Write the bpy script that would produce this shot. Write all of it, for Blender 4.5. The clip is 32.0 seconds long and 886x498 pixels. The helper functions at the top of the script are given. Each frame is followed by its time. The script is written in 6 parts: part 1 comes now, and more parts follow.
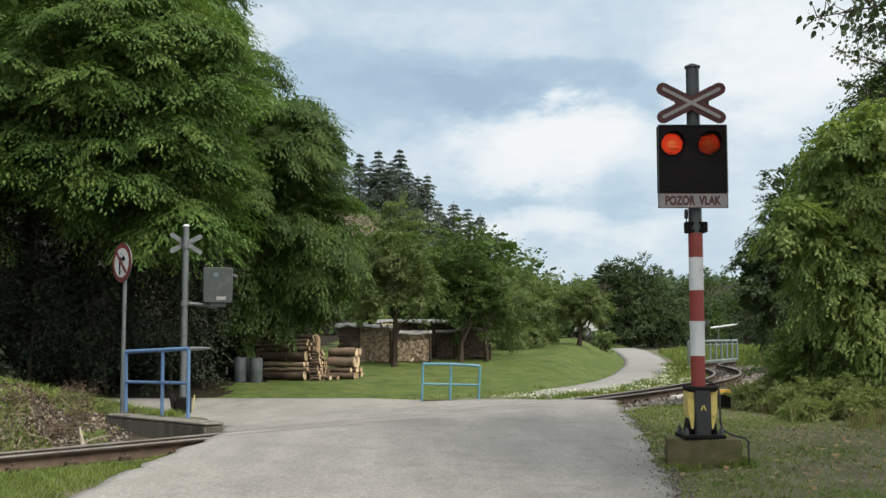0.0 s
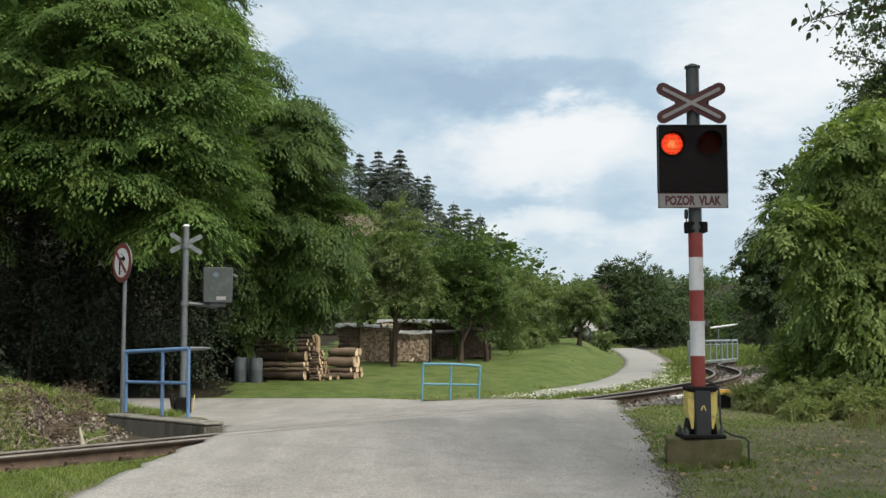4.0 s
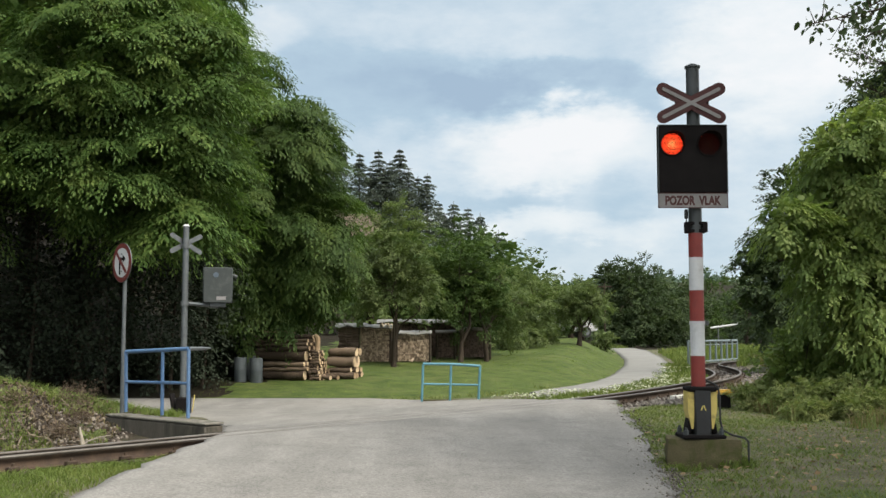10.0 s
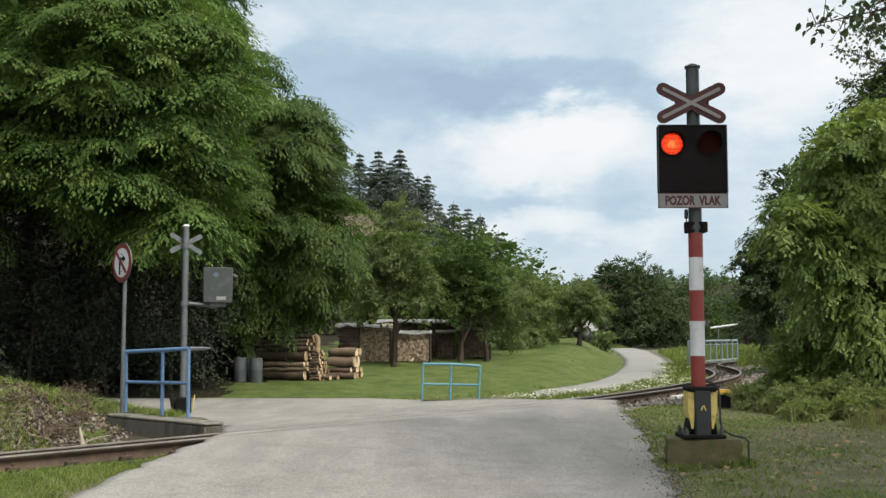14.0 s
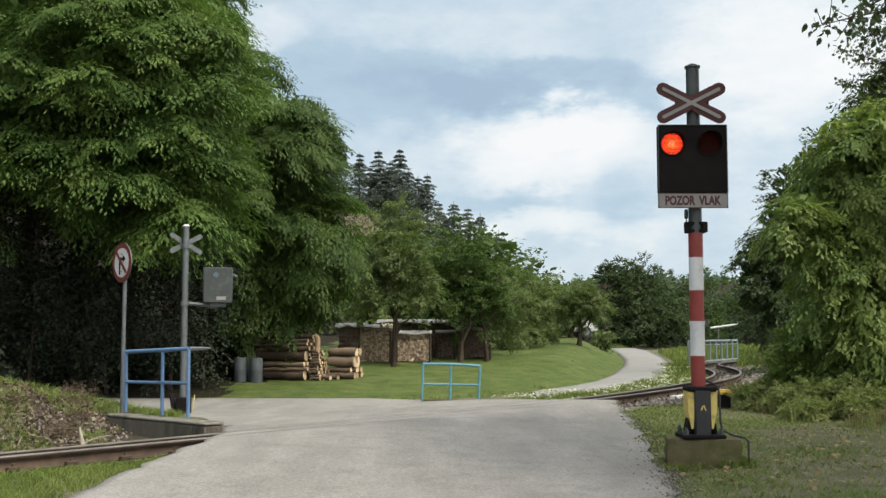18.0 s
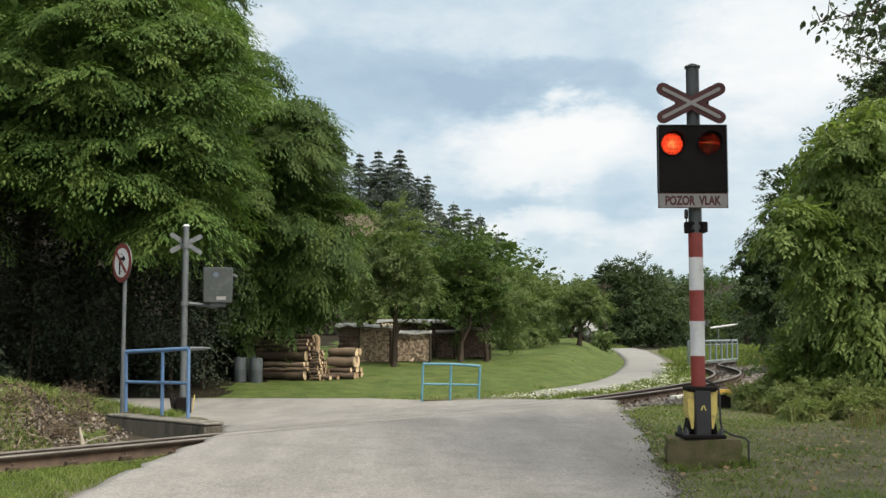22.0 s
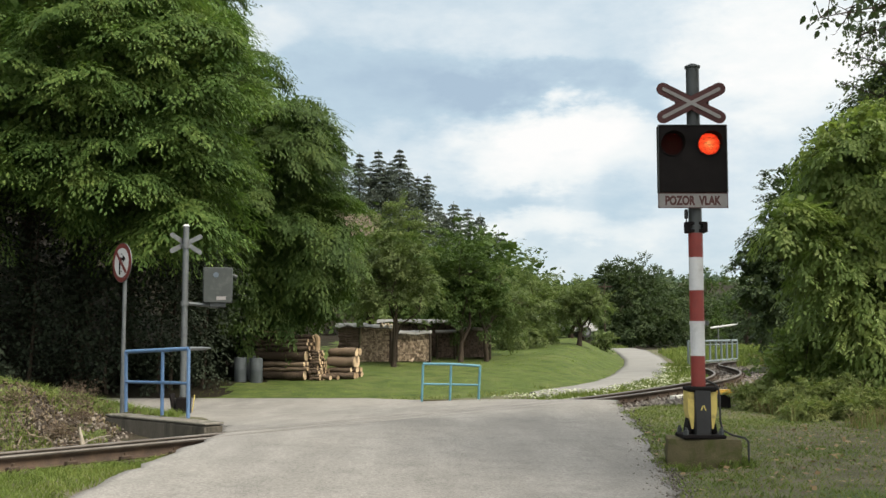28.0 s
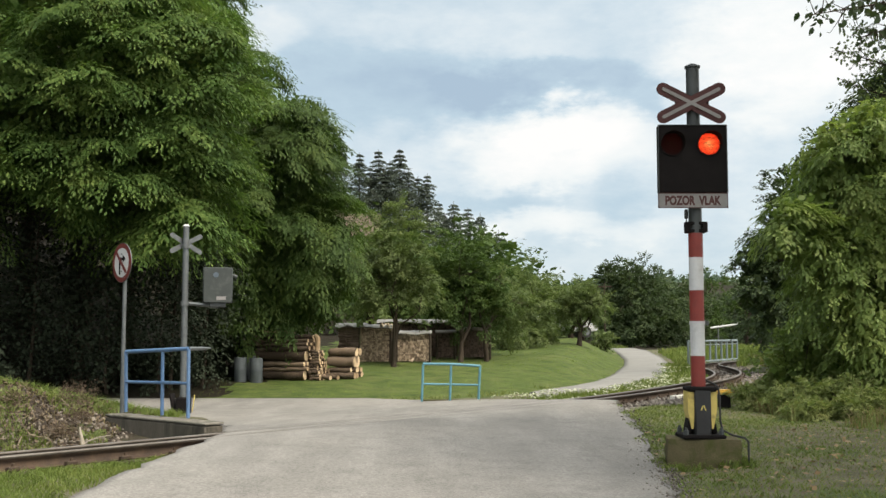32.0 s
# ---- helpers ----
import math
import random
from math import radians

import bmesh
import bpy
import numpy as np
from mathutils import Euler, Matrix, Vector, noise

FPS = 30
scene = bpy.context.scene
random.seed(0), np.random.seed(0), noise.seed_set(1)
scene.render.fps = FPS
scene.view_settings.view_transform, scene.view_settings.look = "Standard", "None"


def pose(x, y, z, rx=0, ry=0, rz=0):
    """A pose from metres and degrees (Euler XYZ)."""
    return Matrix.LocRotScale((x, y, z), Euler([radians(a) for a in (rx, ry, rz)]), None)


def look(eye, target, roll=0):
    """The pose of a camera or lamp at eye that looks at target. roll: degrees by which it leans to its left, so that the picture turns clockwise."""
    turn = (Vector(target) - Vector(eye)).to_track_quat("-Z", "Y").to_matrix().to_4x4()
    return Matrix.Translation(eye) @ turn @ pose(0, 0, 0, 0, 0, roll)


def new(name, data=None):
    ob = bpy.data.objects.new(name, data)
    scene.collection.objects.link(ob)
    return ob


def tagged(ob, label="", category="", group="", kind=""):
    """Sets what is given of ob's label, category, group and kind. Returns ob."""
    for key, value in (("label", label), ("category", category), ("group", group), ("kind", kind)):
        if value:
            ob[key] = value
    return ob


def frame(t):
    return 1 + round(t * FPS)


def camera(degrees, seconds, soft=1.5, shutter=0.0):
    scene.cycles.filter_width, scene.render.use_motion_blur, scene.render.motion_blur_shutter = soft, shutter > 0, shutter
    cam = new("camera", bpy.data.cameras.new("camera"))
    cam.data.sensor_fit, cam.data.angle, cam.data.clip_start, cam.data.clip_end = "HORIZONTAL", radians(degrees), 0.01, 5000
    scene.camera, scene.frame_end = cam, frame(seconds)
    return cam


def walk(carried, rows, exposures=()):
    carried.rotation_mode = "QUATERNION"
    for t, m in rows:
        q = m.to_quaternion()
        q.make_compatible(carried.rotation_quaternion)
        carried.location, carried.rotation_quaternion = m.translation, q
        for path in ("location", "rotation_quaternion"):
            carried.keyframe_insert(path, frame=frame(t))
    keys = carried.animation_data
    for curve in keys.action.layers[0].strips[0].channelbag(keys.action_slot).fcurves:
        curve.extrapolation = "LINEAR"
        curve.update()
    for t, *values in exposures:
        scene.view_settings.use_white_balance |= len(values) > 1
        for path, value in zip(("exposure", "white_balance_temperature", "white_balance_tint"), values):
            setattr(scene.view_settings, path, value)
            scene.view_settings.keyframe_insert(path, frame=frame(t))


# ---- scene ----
# ---- camera ----
cam = camera(46.0, 32.0, soft=1.5)
EYE = pose(0, 0, 1.35, 90 + 4.612, 0, 0)
walk(cam, [(0, EYE), (32, EYE)], exposures=[(0, -0.09, 6290, 10), (12, -0.07, 6330, 10), (18, -0.05, 6360, 10), (24, 0.0, 6500, 10), (32, 0.03, 6580, 10)])

# ---- world and sun ----
SUN_EL, SUN_AZ = 54.0, 128.0          # degrees; azimuth clockwise from the view's direction (+y)


def nd(nt, kind, **kw):
    n = nt.nodes.new(kind)
    for k, v in kw.items():
        if k == "op":
            n.operation = v
        elif k == "mode":
            n.data_type = v
    return n


def num(nt, op, a, b=None, c=None):
    n = nd(nt, "ShaderNodeMath", op=op)
    for i, v in enumerate((a, b, c)):
        if v is None:
            continue
        if isinstance(v, (int, float)):
            n.inputs[i].default_value = v
        else:
            nt.links.new(v, n.inputs[i])
    return n.outputs[0]


def ramp(nt, fac, stops):
    n = nt.nodes.new("ShaderNodeValToRGB")
    els = n.color_ramp.elements
    while len(els) < len(stops):
        els.new(0.5)
    for e, (pos, col) in zip(els, stops):
        e.position, e.color = pos, (*col, 1)
    nt.links.new(fac, n.inputs[0])
    return n.outputs[0]


def mixc(nt, fac, a, b, blend="MIX"):
    n = nt.nodes.new("ShaderNodeMix")
    n.data_type, n.blend_type = "RGBA", blend
    for sock, v in ((n.inputs["Factor"], fac), (n.inputs[6], a), (n.inputs[7], b)):
        if isinstance(v, (int, float)):
            sock.default_value = v
        elif isinstance(v, tuple):
            sock.default_value = (*v, 1)
        else:
            nt.links.new(v, sock)
    return n.outputs[2]


def tex_noise(nt, vec, scale, detail=4.0, rough=0.55, distort=0.0):
    n = nt.nodes.new("ShaderNodeTexNoise")
    n.inputs["Scale"].default_value, n.inputs["Detail"].default_value = scale, detail
    n.inputs["Roughness"].default_value, n.inputs["Distortion"].default_value = rough, distort
    if vec is not None:
        nt.links.new(vec, n.inputs["Vector"])
    return n


def make_world():
    w = bpy.data.worlds.new("sky")
    scene.world = w
    w.use_nodes = True
    nt = w.node_tree
    nt.nodes.clear()
    out, bg = nt.nodes.new("ShaderNodeOutputWorld"), nt.nodes.new("ShaderNodeBackground")
    sky = nt.nodes.new("ShaderNodeTexSky")
    sky.sky_type, sky.sun_disc = "NISHITA", False
    sky.sun_elevation, sky.sun_rotation = radians(SUN_EL), radians(SUN_AZ)
    tc = nt.nodes.new("ShaderNodeTexCoord")
    sep = nt.nodes.new("ShaderNodeSeparateXYZ")
    nt.links.new(tc.outputs["Generated"], sep.inputs[0])
    x, y, z = sep.outputs
    az = num(nt, "MULTIPLY", num(nt, "ARCTAN2", x, y), 57.2958)
    el = num(nt, "MULTIPLY", num(nt, "ARCSINE", z), 57.2958)
    # ragged edges: two scales of noise shift the place at which the clouds are looked up
    st = nt.nodes.new("ShaderNodeMapping")
    st.inputs["Scale"].default_value = (1, 1, 2.2)
    nt.links.new(tc.outputs["Generated"], st.inputs[0])
    n1 = tex_noise(nt, st.outputs[0], 11.0, 7.0, 0.60)
    s1 = nt.nodes.new("ShaderNodeSeparateColor")
    nt.links.new(n1.outputs["Color"], s1.inputs[0])
    azd = num(nt, "MULTIPLY_ADD", num(nt, "SUBTRACT", s1.outputs[0], 0.5), 7.0, az)
    eld = num(nt, "MULTIPLY_ADD", num(nt, "SUBTRACT", s1.outputs[1], 0.5), 4.6, el)
    b = num(nt, "MULTIPLY_ADD", num(nt, "SUBTRACT", s1.outputs[2], 0.5), 0.62, 0.50)
    # cloud masses: azimuth, elevation, half width, half height, brighter or darker
    for ca, ce, ra, re, wgt in CLOUDS:
        da = num(nt, "DIVIDE", num(nt, "SUBTRACT", azd, ca), ra)
        de = num(nt, "DIVIDE", num(nt, "SUBTRACT", eld, ce), re)
        d2 = num(nt, "ADD", num(nt, "MULTIPLY", da, da), num(nt, "MULTIPLY", de, de))
        g = num(nt, "POWER", 2.718, num(nt, "MULTIPLY", num(nt, "MULTIPLY", d2, d2), -0.7))
        b = num(nt, "MULTIPLY_ADD", g, wgt, b)
    fine = tex_noise(nt, st.outputs[0], 22.0, 5.0, 0.6)
    b = num(nt, "MULTIPLY_ADD", num(nt, "SUBTRACT", fine.outputs[0], 0.5), 0.30, b)
    cloud = ramp(nt, b, [(0.0, (0.40, 0.53, 0.66)), (0.3, (0.51, 0.655, 0.76)), (0.55, (0.70, 0.80, 0.86)),
                         (0.8, (0.90, 0.94, 0.94)), (1.0, (1.02, 1.01, 0.99))])
    clear = nt.nodes.new("ShaderNodeVectorMath")
    clear.operation = "SCALE"
    clear.inputs["Scale"].default_value = 0.12
    nt.links.new(sky.outputs[0], clear.inputs[0])
    col = mixc(nt, 0.90, clear.outputs[0], cloud)
    # the thin cloud round the sun is far brighter than the rest
    sd = (math.sin(radians(SUN_AZ)) * math.cos(radians(SUN_EL)), math.cos(radians(SUN_AZ)) * math.cos(radians(SUN_EL)), math.sin(radians(SUN_EL)))
    dot = nt.nodes.new("ShaderNodeVectorMath")
    dot.operation = "DOT_PRODUCT"
    dot.inputs[1].default_value = sd
    nt.links.new(tc.outputs["Generated"], dot.inputs[0])
    away = num(nt, "SUBTRACT", 1.0, dot.outputs["Value"])
    veil = num(nt, "MULTIPLY_ADD", num(nt, "POWER", 2.718, num(nt, "MULTIPLY", away, -VEIL[1])), VEIL[0], 0.0)
    glow_col = mixc(nt, 1.0, (1.0, 0.94, 0.83), veil, "MULTIPLY")
    nt.links.new(mixc(nt, 1.0, col, glow_col, "ADD"), bg.inputs[0])
    bg.inputs[1].default_value = SKY
    nt.links.new(bg.outputs[0], out.inputs[0])


SKY = 1.0
VEIL = (5.0, 4.5)                    # how much brighter, and how tightly round the sun
CLOUDS = [(-2.96, 13.55, 7.6, 1.98, -0.34), (5.53, 13.6, 5.8, 0.9, -0.30), (6.12, 10.0, 5.3, 2.3, 0.44), (6.76, 11.6, 3.3, 1.0, 0.22), (9.9, 8.0, 1.9, 2.2, -0.18),
          (3.31, 7.17, 3.3, 0.7, -0.20), (6.09, 5.7, 7.0, 0.8, 0.24), (18.75, 14.4, 5.2, 3.4, 0.44), (10.5, 16.0, 3.3, 1.2, -0.08), (11.4, 12.7, 1.4, 1.2, -0.24),
          (-4.5, 10.9, 3.3, 1.2, 0.02), (16.9, 8.6, 2.1, 2.0, 0.05), (2.4, 16.9, 4.9, 0.9, 0.0), (-10.1, 15.4, 1.5, 1.5, 0.24), (-9.0, 11.0, 2.0, 2.0, 0.06)]
make_world()
sun = new("sun", bpy.data.lights.new("sun", "SUN"))
sun.data.energy, sun.data.angle, sun.data.color = 3.4, radians(12.0), (1.0, 0.91, 0.76)
_d = Vector((math.sin(radians(SUN_AZ)) * math.cos(radians(SUN_EL)), math.cos(radians(SUN_AZ)) * math.cos(radians(SUN_EL)), math.sin(radians(SUN_EL))))
sun.matrix_basis = look(_d * 60, (0, 0, 0))


# ---- materials ----
def material(name):
    m = bpy.data.materials.new(name)
    m.use_nodes = True
    nt = m.node_tree
    return m, nt, nt.nodes["Principled BSDF"]


def surface(name, c1, c2, scale=6.0, rough=0.8, bump=0.3, metal=0.0, fine=60.0, stain=None, stain_scale=1.2, stain_amt=0.5,
            stretch=(1, 1, 1), vary=0.0, bump_dist=0.01, coords="Object"):
    """Two colours mixed by grain at two scales, an optional stain, relief, and a shift from object to object."""
    m, nt, p = material(name)
    tc = nt.nodes.new("ShaderNodeTexCoord")
    mp = nt.nodes.new("ShaderNodeMapping")
    mp.inputs["Scale"].default_value = stretch
    nt.links.new(tc.outputs[coords], mp.inputs[0])
    v = mp.outputs[0]
    big, small = tex_noise(nt, v, scale, 5.0), tex_noise(nt, v, fine, 3.0, 0.6)
    fac = num(nt, "ADD", num(nt, "MULTIPLY", big.outputs[0], 0.65), num(nt, "MULTIPLY", small.outputs[0], 0.35))
    fac = num(nt, "MULTIPLY_ADD", num(nt, "SUBTRACT", fac, 0.5), 2.4, 0.5)
    if vary < 0:
        ge = nt.nodes.new("ShaderNodeNewGeometry")
        fac = num(nt, "MULTIPLY_ADD", num(nt, "SUBTRACT", ge.outputs["Random Per Island"], 0.5), -vary, fac)
    elif vary:
        oi = nt.nodes.new("ShaderNodeObjectInfo")
        fac = num(nt, "MULTIPLY_ADD", num(nt, "SUBTRACT", oi.outputs["Random"], 0.5), vary, fac)
    n = nt.nodes.new("ShaderNodeClamp")
    nt.links.new(fac, n.inputs[0])
    col = mixc(nt, n.outputs[0], c1, c2)
    if stain:
        s = tex_noise(nt, v, stain_scale, 6.0, 0.65, 0.6)
        sm = nt.nodes.new("ShaderNodeMapRange")
        sm.inputs[1].default_value, sm.inputs[2].default_value = 0.5, 0.68
        sm.inputs[4].default_value = stain_amt
        nt.links.new(s.outputs[0], sm.inputs[0])
        col = mixc(nt, sm.outputs[0], col, stain)
    nt.links.new(col, p.inputs["Base Color"])
    r = num(nt, "MULTIPLY_ADD", small.outputs[0], 0.25, rough - 0.12)
    nt.links.new(r, p.inputs["Roughness"])
    p.inputs["Metallic"].default_value = metal
    p.inputs["Specular IOR Level"].default_value = 0.12 if rough >= 0.85 else 0.35
    if bump:
        bn = nt.nodes.new("ShaderNodeBump")
        bn.inputs["Strength"].default_value, bn.inputs["Distance"].default_value = bump, bump_dist
        nt.links.new(num(nt, "ADD", small.outputs[0], big.outputs[0]), bn.inputs["Height"])
        nt.links.new(bn.outputs[0], p.inputs["Normal"])
    return m


def leafy(name, stops, trans=0.35, rough=0.5, gloss=0.18):
    """Leaves: each island takes its own green; light also passes through."""
    m, nt, p = material(name)
    ge = nt.nodes.new("ShaderNodeNewGeometry")
    tc = nt.nodes.new("ShaderNodeTexCoord")
    big = tex_noise(nt, tc.outputs["Object"], 1.1, 4.0)
    fac = num(nt, "MULTIPLY_ADD", num(nt, "SUBTRACT", big.outputs[0], 0.5), 1.3, num(nt, "MULTIPLY_ADD", ge.outputs["Random Per Island"], 0.40, 0.30))
    col = ramp(nt, fac, stops)
    nt.links.new(col, p.inputs["Base Color"])
    p.inputs["Roughness"].default_value = rough
    p.inputs["Specular IOR Level"].default_value = gloss
    tr = nt.nodes.new("ShaderNodeBsdfTranslucent")
    nt.links.new(mixc(nt, 1.0, col, (1.10, 1.22, 0.72), "MULTIPLY"), tr.inputs[0])
    mx = nt.nodes.new("ShaderNodeMixShader")
    mx.inputs[0].default_value = trans
    nt.links.new(p.outputs[0], mx.inputs[1])
    nt.links.new(tr.outputs[0], mx.inputs[2])
    nt.links.new(mx.outputs[0], nt.nodes["Material Output"].inputs[0])
    return m


def asphalt():
    """Worn asphalt: pale stone chips in tan binder, wide patches, darker repairs and streaks along the road."""
    m, nt, p = material("asphalt")
    tc = nt.nodes.new("ShaderNodeTexCoord")
    v = tc.outputs["Object"]
    mp = nt.nodes.new("ShaderNodeMapping")
    mp.inputs["Scale"].default_value = (1.0, 0.22, 1.0)
    mp.inputs["Rotation"].default_value = (0, 0, radians(6))
    nt.links.new(v, mp.inputs[0])
    wide, mid, chip = tex_noise(nt, v, 0.30, 4.0), tex_noise(nt, v, 2.2, 5.0, 0.6), tex_noise(nt, v, 38.0, 4.0, 0.75)
    streak = tex_noise(nt, mp.outputs[0], 1.5, 4.0, 0.6)
    vor = nt.nodes.new("ShaderNodeTexVoronoi")
    vor.inputs["Scale"].default_value = 62.0
    nt.links.new(v, vor.inputs["Vector"])
    base = mixc(nt, ramp(nt, wide.outputs[0], [(0.36, (0, 0, 0)), (0.62, (1, 1, 1))]), (0.142, 0.137, 0.129), (0.198, 0.188, 0.173))
    base = mixc(nt, ramp(nt, streak.outputs[0], [(0.42, (0, 0, 0)), (0.66, (0.75, 0.75, 0.75))]), base, (0.228, 0.218, 0.204))
    base = mixc(nt, ramp(nt, mid.outputs[0], [(0.50, (0, 0, 0)), (0.70, (0.55, 0.55, 0.55))]), base, (0.122, 0.117, 0.110))
    grain = num(nt, "MULTIPLY_ADD", num(nt, "SUBTRACT", chip.outputs[0], 0.5), 1.5, 0.5)
    sep = nt.nodes.new("ShaderNodeSeparateColor")
    nt.links.new(vor.outputs["Color"], sep.inputs[0])
    grain = num(nt, "ADD", num(nt, "MULTIPLY", grain, 0.6), num(nt, "MULTIPLY", sep.outputs[0], 0.4))
    col = mixc(nt, 1.0, base, ramp(nt, grain, [(0.15, (0.66, 0.66, 0.66)), (0.85, (1.36, 1.36, 1.36))]), "MULTIPLY")
    nt.links.new(col, p.inputs["Base Color"])
    p.inputs["Roughness"].default_value = 0.9
    p.inputs["Specular IOR Level"].default_value = 0.2
    bn = nt.nodes.new("ShaderNodeBump")
    bn.inputs["Strength"].default_value, bn.inputs["Distance"].default_value = 0.6, 0.006
    nt.links.new(num(nt, "ADD", grain, num(nt, "MULTIPLY", mid.outputs[0], 0.8)), bn.inputs["Height"])
    nt.links.new(bn.outputs[0], p.inputs["Normal"])
    return m


M = {}
M["asphalt"] = asphalt()
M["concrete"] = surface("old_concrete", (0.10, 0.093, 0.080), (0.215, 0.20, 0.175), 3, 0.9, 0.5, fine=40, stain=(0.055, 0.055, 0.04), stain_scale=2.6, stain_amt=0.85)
M["dark_concrete"] = surface("dark_blotchy_concrete", (0.055, 0.049, 0.040), (0.125, 0.112, 0.092), 2.5, 0.9, 0.6, fine=40, stain=(0.022, 0.022, 0.018), stain_scale=2.4, stain_amt=0.9, stretch=(1, 1, 0.35))
M["plate"] = surface("dulled_white_enamel", (0.175, 0.167, 0.165), (0.24, 0.23, 0.225), 6, 0.7, 0.1, fine=60)
M["letter"] = surface("brown_red_lettering", (0.045, 0.014, 0.013), (0.07, 0.022, 0.020), 8, 0.7, 0.0, fine=60)
M["mossy"] = surface("mossy_concrete", (0.062, 0.054, 0.028), (0.120, 0.104, 0.060), 4, 0.92, 0.6, fine=60, stain=(0.046, 0.058, 0.012), stain_scale=4.0, stain_amt=0.9)
M["verge"] = surface("verge_soil_and_grass", (0.050, 0.056, 0.030), (0.172, 0.152, 0.108), 2.6, 0.95, 1.0, fine=24, stain=(0.054, 0.088, 0.024), stain_scale=0.9, stain_amt=0.9, bump_dist=0.04)
M["lawn"] = surface("mown_lawn", (0.018, 0.038, 0.008), (0.098, 0.124, 0.034), 2.2, 0.9, 1.0, fine=13, stain=(0.104, 0.112, 0.042), stain_scale=0.7, stain_amt=0.6, bump_dist=0.03)
# soil kept near black so its colour carries the shade under the trees
M["forest"] = surface("shade_toned_forest_floor", (0.010, 0.008, 0.005), (0.022, 0.017, 0.010), 1.2, 0.95, 0.8, fine=16, stain=(0.012, 0.018, 0.006), stain_scale=0.8, stain_amt=0.7, bump_dist=0.05)
M["bank"] = surface("earth_bank", (0.034, 0.027, 0.021), (0.078, 0.063, 0.050), 2.0, 0.95, 1.0, fine=25, stain=(0.052, 0.070, 0.022), stain_scale=1.0, stain_amt=0.7, bump_dist=0.05)
M["ballast"] = surface("ballast_stone", (0.11, 0.10, 0.095), (0.26, 0.245, 0.225), 9, 0.92, 0.6, fine=50, vary=0.8)
M["gravel"] = surface("pale_fine_gravel", (0.165, 0.162, 0.154), (0.225, 0.221, 0.210), 0.8, 0.95, 0.3, fine=60, stain=(0.15, 0.147, 0.13), stain_scale=0.7, stain_amt=0.4)
M["rail_side"] = surface("rusty_rail", (0.026, 0.018, 0.013), (0.085, 0.055, 0.036), 7, 0.8, 0.5, metal=0.15, fine=45, stain=(0.022, 0.018, 0.015), stain_scale=5.0, stain_amt=0.6)
M["rail_top"] = surface("worn_rail_head", (0.105, 0.088, 0.074), (0.22, 0.20, 0.18), 4, 0.45, 0.1, metal=0.6, fine=40)
M["sleeper"] = surface("sleeper_wood", (0.035, 0.026, 0.02), (0.09, 0.07, 0.055), 6, 0.9, 0.8, fine=40, stretch=(1, 6, 1), vary=0.6)
M["white"] = surface("white_enamel", (0.42, 0.42, 0.43), (0.56, 0.56, 0.565), 5, 0.5, 0.1, fine=60, stain=(0.30, 0.29, 0.27), stain_scale=6, stain_amt=0.45)
M["red"] = surface("faded_red_paint", (0.155, 0.024, 0.019), (0.225, 0.038, 0.030), 5, 0.5, 0.1, fine=50, stain=(0.13, 0.035, 0.03), stain_scale=5, stain_amt=0.5)
M["darkred"] = surface("dark_red_border", (0.040, 0.014, 0.014), (0.070, 0.022, 0.021), 6, 0.7, 0.1, fine=60)
M["black"] = surface("black_paint", (0.006, 0.005, 0.005), (0.013, 0.011, 0.011), 5, 0.9, 0.15, fine=60)
M["postblack"] = surface("weathered_black_post", (0.028, 0.033, 0.035), (0.06, 0.066, 0.068), 6, 0.5, 0.2, fine=60)
M["foot"] = surface("dark_cast_iron", (0.014, 0.014, 0.015), (0.032, 0.032, 0.034), 6, 0.6, 0.2, fine=60)
M["yellow"] = surface("faded_yellow_paint", (0.47, 0.36, 0.09), (0.60, 0.48, 0.15), 4, 0.55, 0.15, fine=50, stain=(0.18, 0.14, 0.06), stain_scale=7, stain_amt=0.7)
M["bright_yellow"] = surface("yellow_lid", (0.58, 0.31, 0.03), (0.72, 0.42, 0.05), 6, 0.5, 0.1, fine=60)
M["galv"] = surface("galvanised_steel", (0.095, 0.105, 0.11), (0.17, 0.18, 0.185), 9, 0.45, 0.1, metal=0.6, fine=45, stain=(0.19, 0.19, 0.18), stain_scale=4, stain_amt=0.4)
M["grey"] = surface("grey_paint", (0.028, 0.034, 0.033), (0.048, 0.055, 0.053), 5, 0.6, 0.1, fine=45, stain=(0.10, 0.10, 0.095), stain_scale=5, stain_amt=0.4)
# barrel grey lowered so the paint itself stands for shade
M["barrel"] = surface("shaded_barrel_grey", (0.055, 0.066, 0.072), (0.095, 0.108, 0.116), 5, 0.7, 0.1, fine=45, stain=(0.06, 0.052, 0.045), stain_scale=3, stain_amt=0.4)
M["blue"] = surface("sky_blue_paint", (0.066, 0.132, 0.25), (0.11, 0.19, 0.325), 7, 0.5, 0.1, fine=50, stain=(0.10, 0.12, 0.16), stain_scale=8, stain_amt=0.5)
M["teal"] = surface("blue_green_paint", (0.065, 0.175, 0.225), (0.105, 0.245, 0.30), 7, 0.5, 0.1, fine=50, stain=(0.08, 0.15, 0.18), stain_scale=8, stain_amt=0.5)
M["bark"] = surface("rough_bark", (0.026, 0.020, 0.015), (0.068, 0.053, 0.040), 4, 0.95, 1.0, fine=25, stretch=(1, 1, 0.25), bump_dist=0.03)
M["log_bark"] = surface("spruce_log_bark", (0.050, 0.036, 0.027), (0.17, 0.125, 0.090), 3, 0.9, 0.8, fine=24, vary=1.3, bump_dist=0.02)
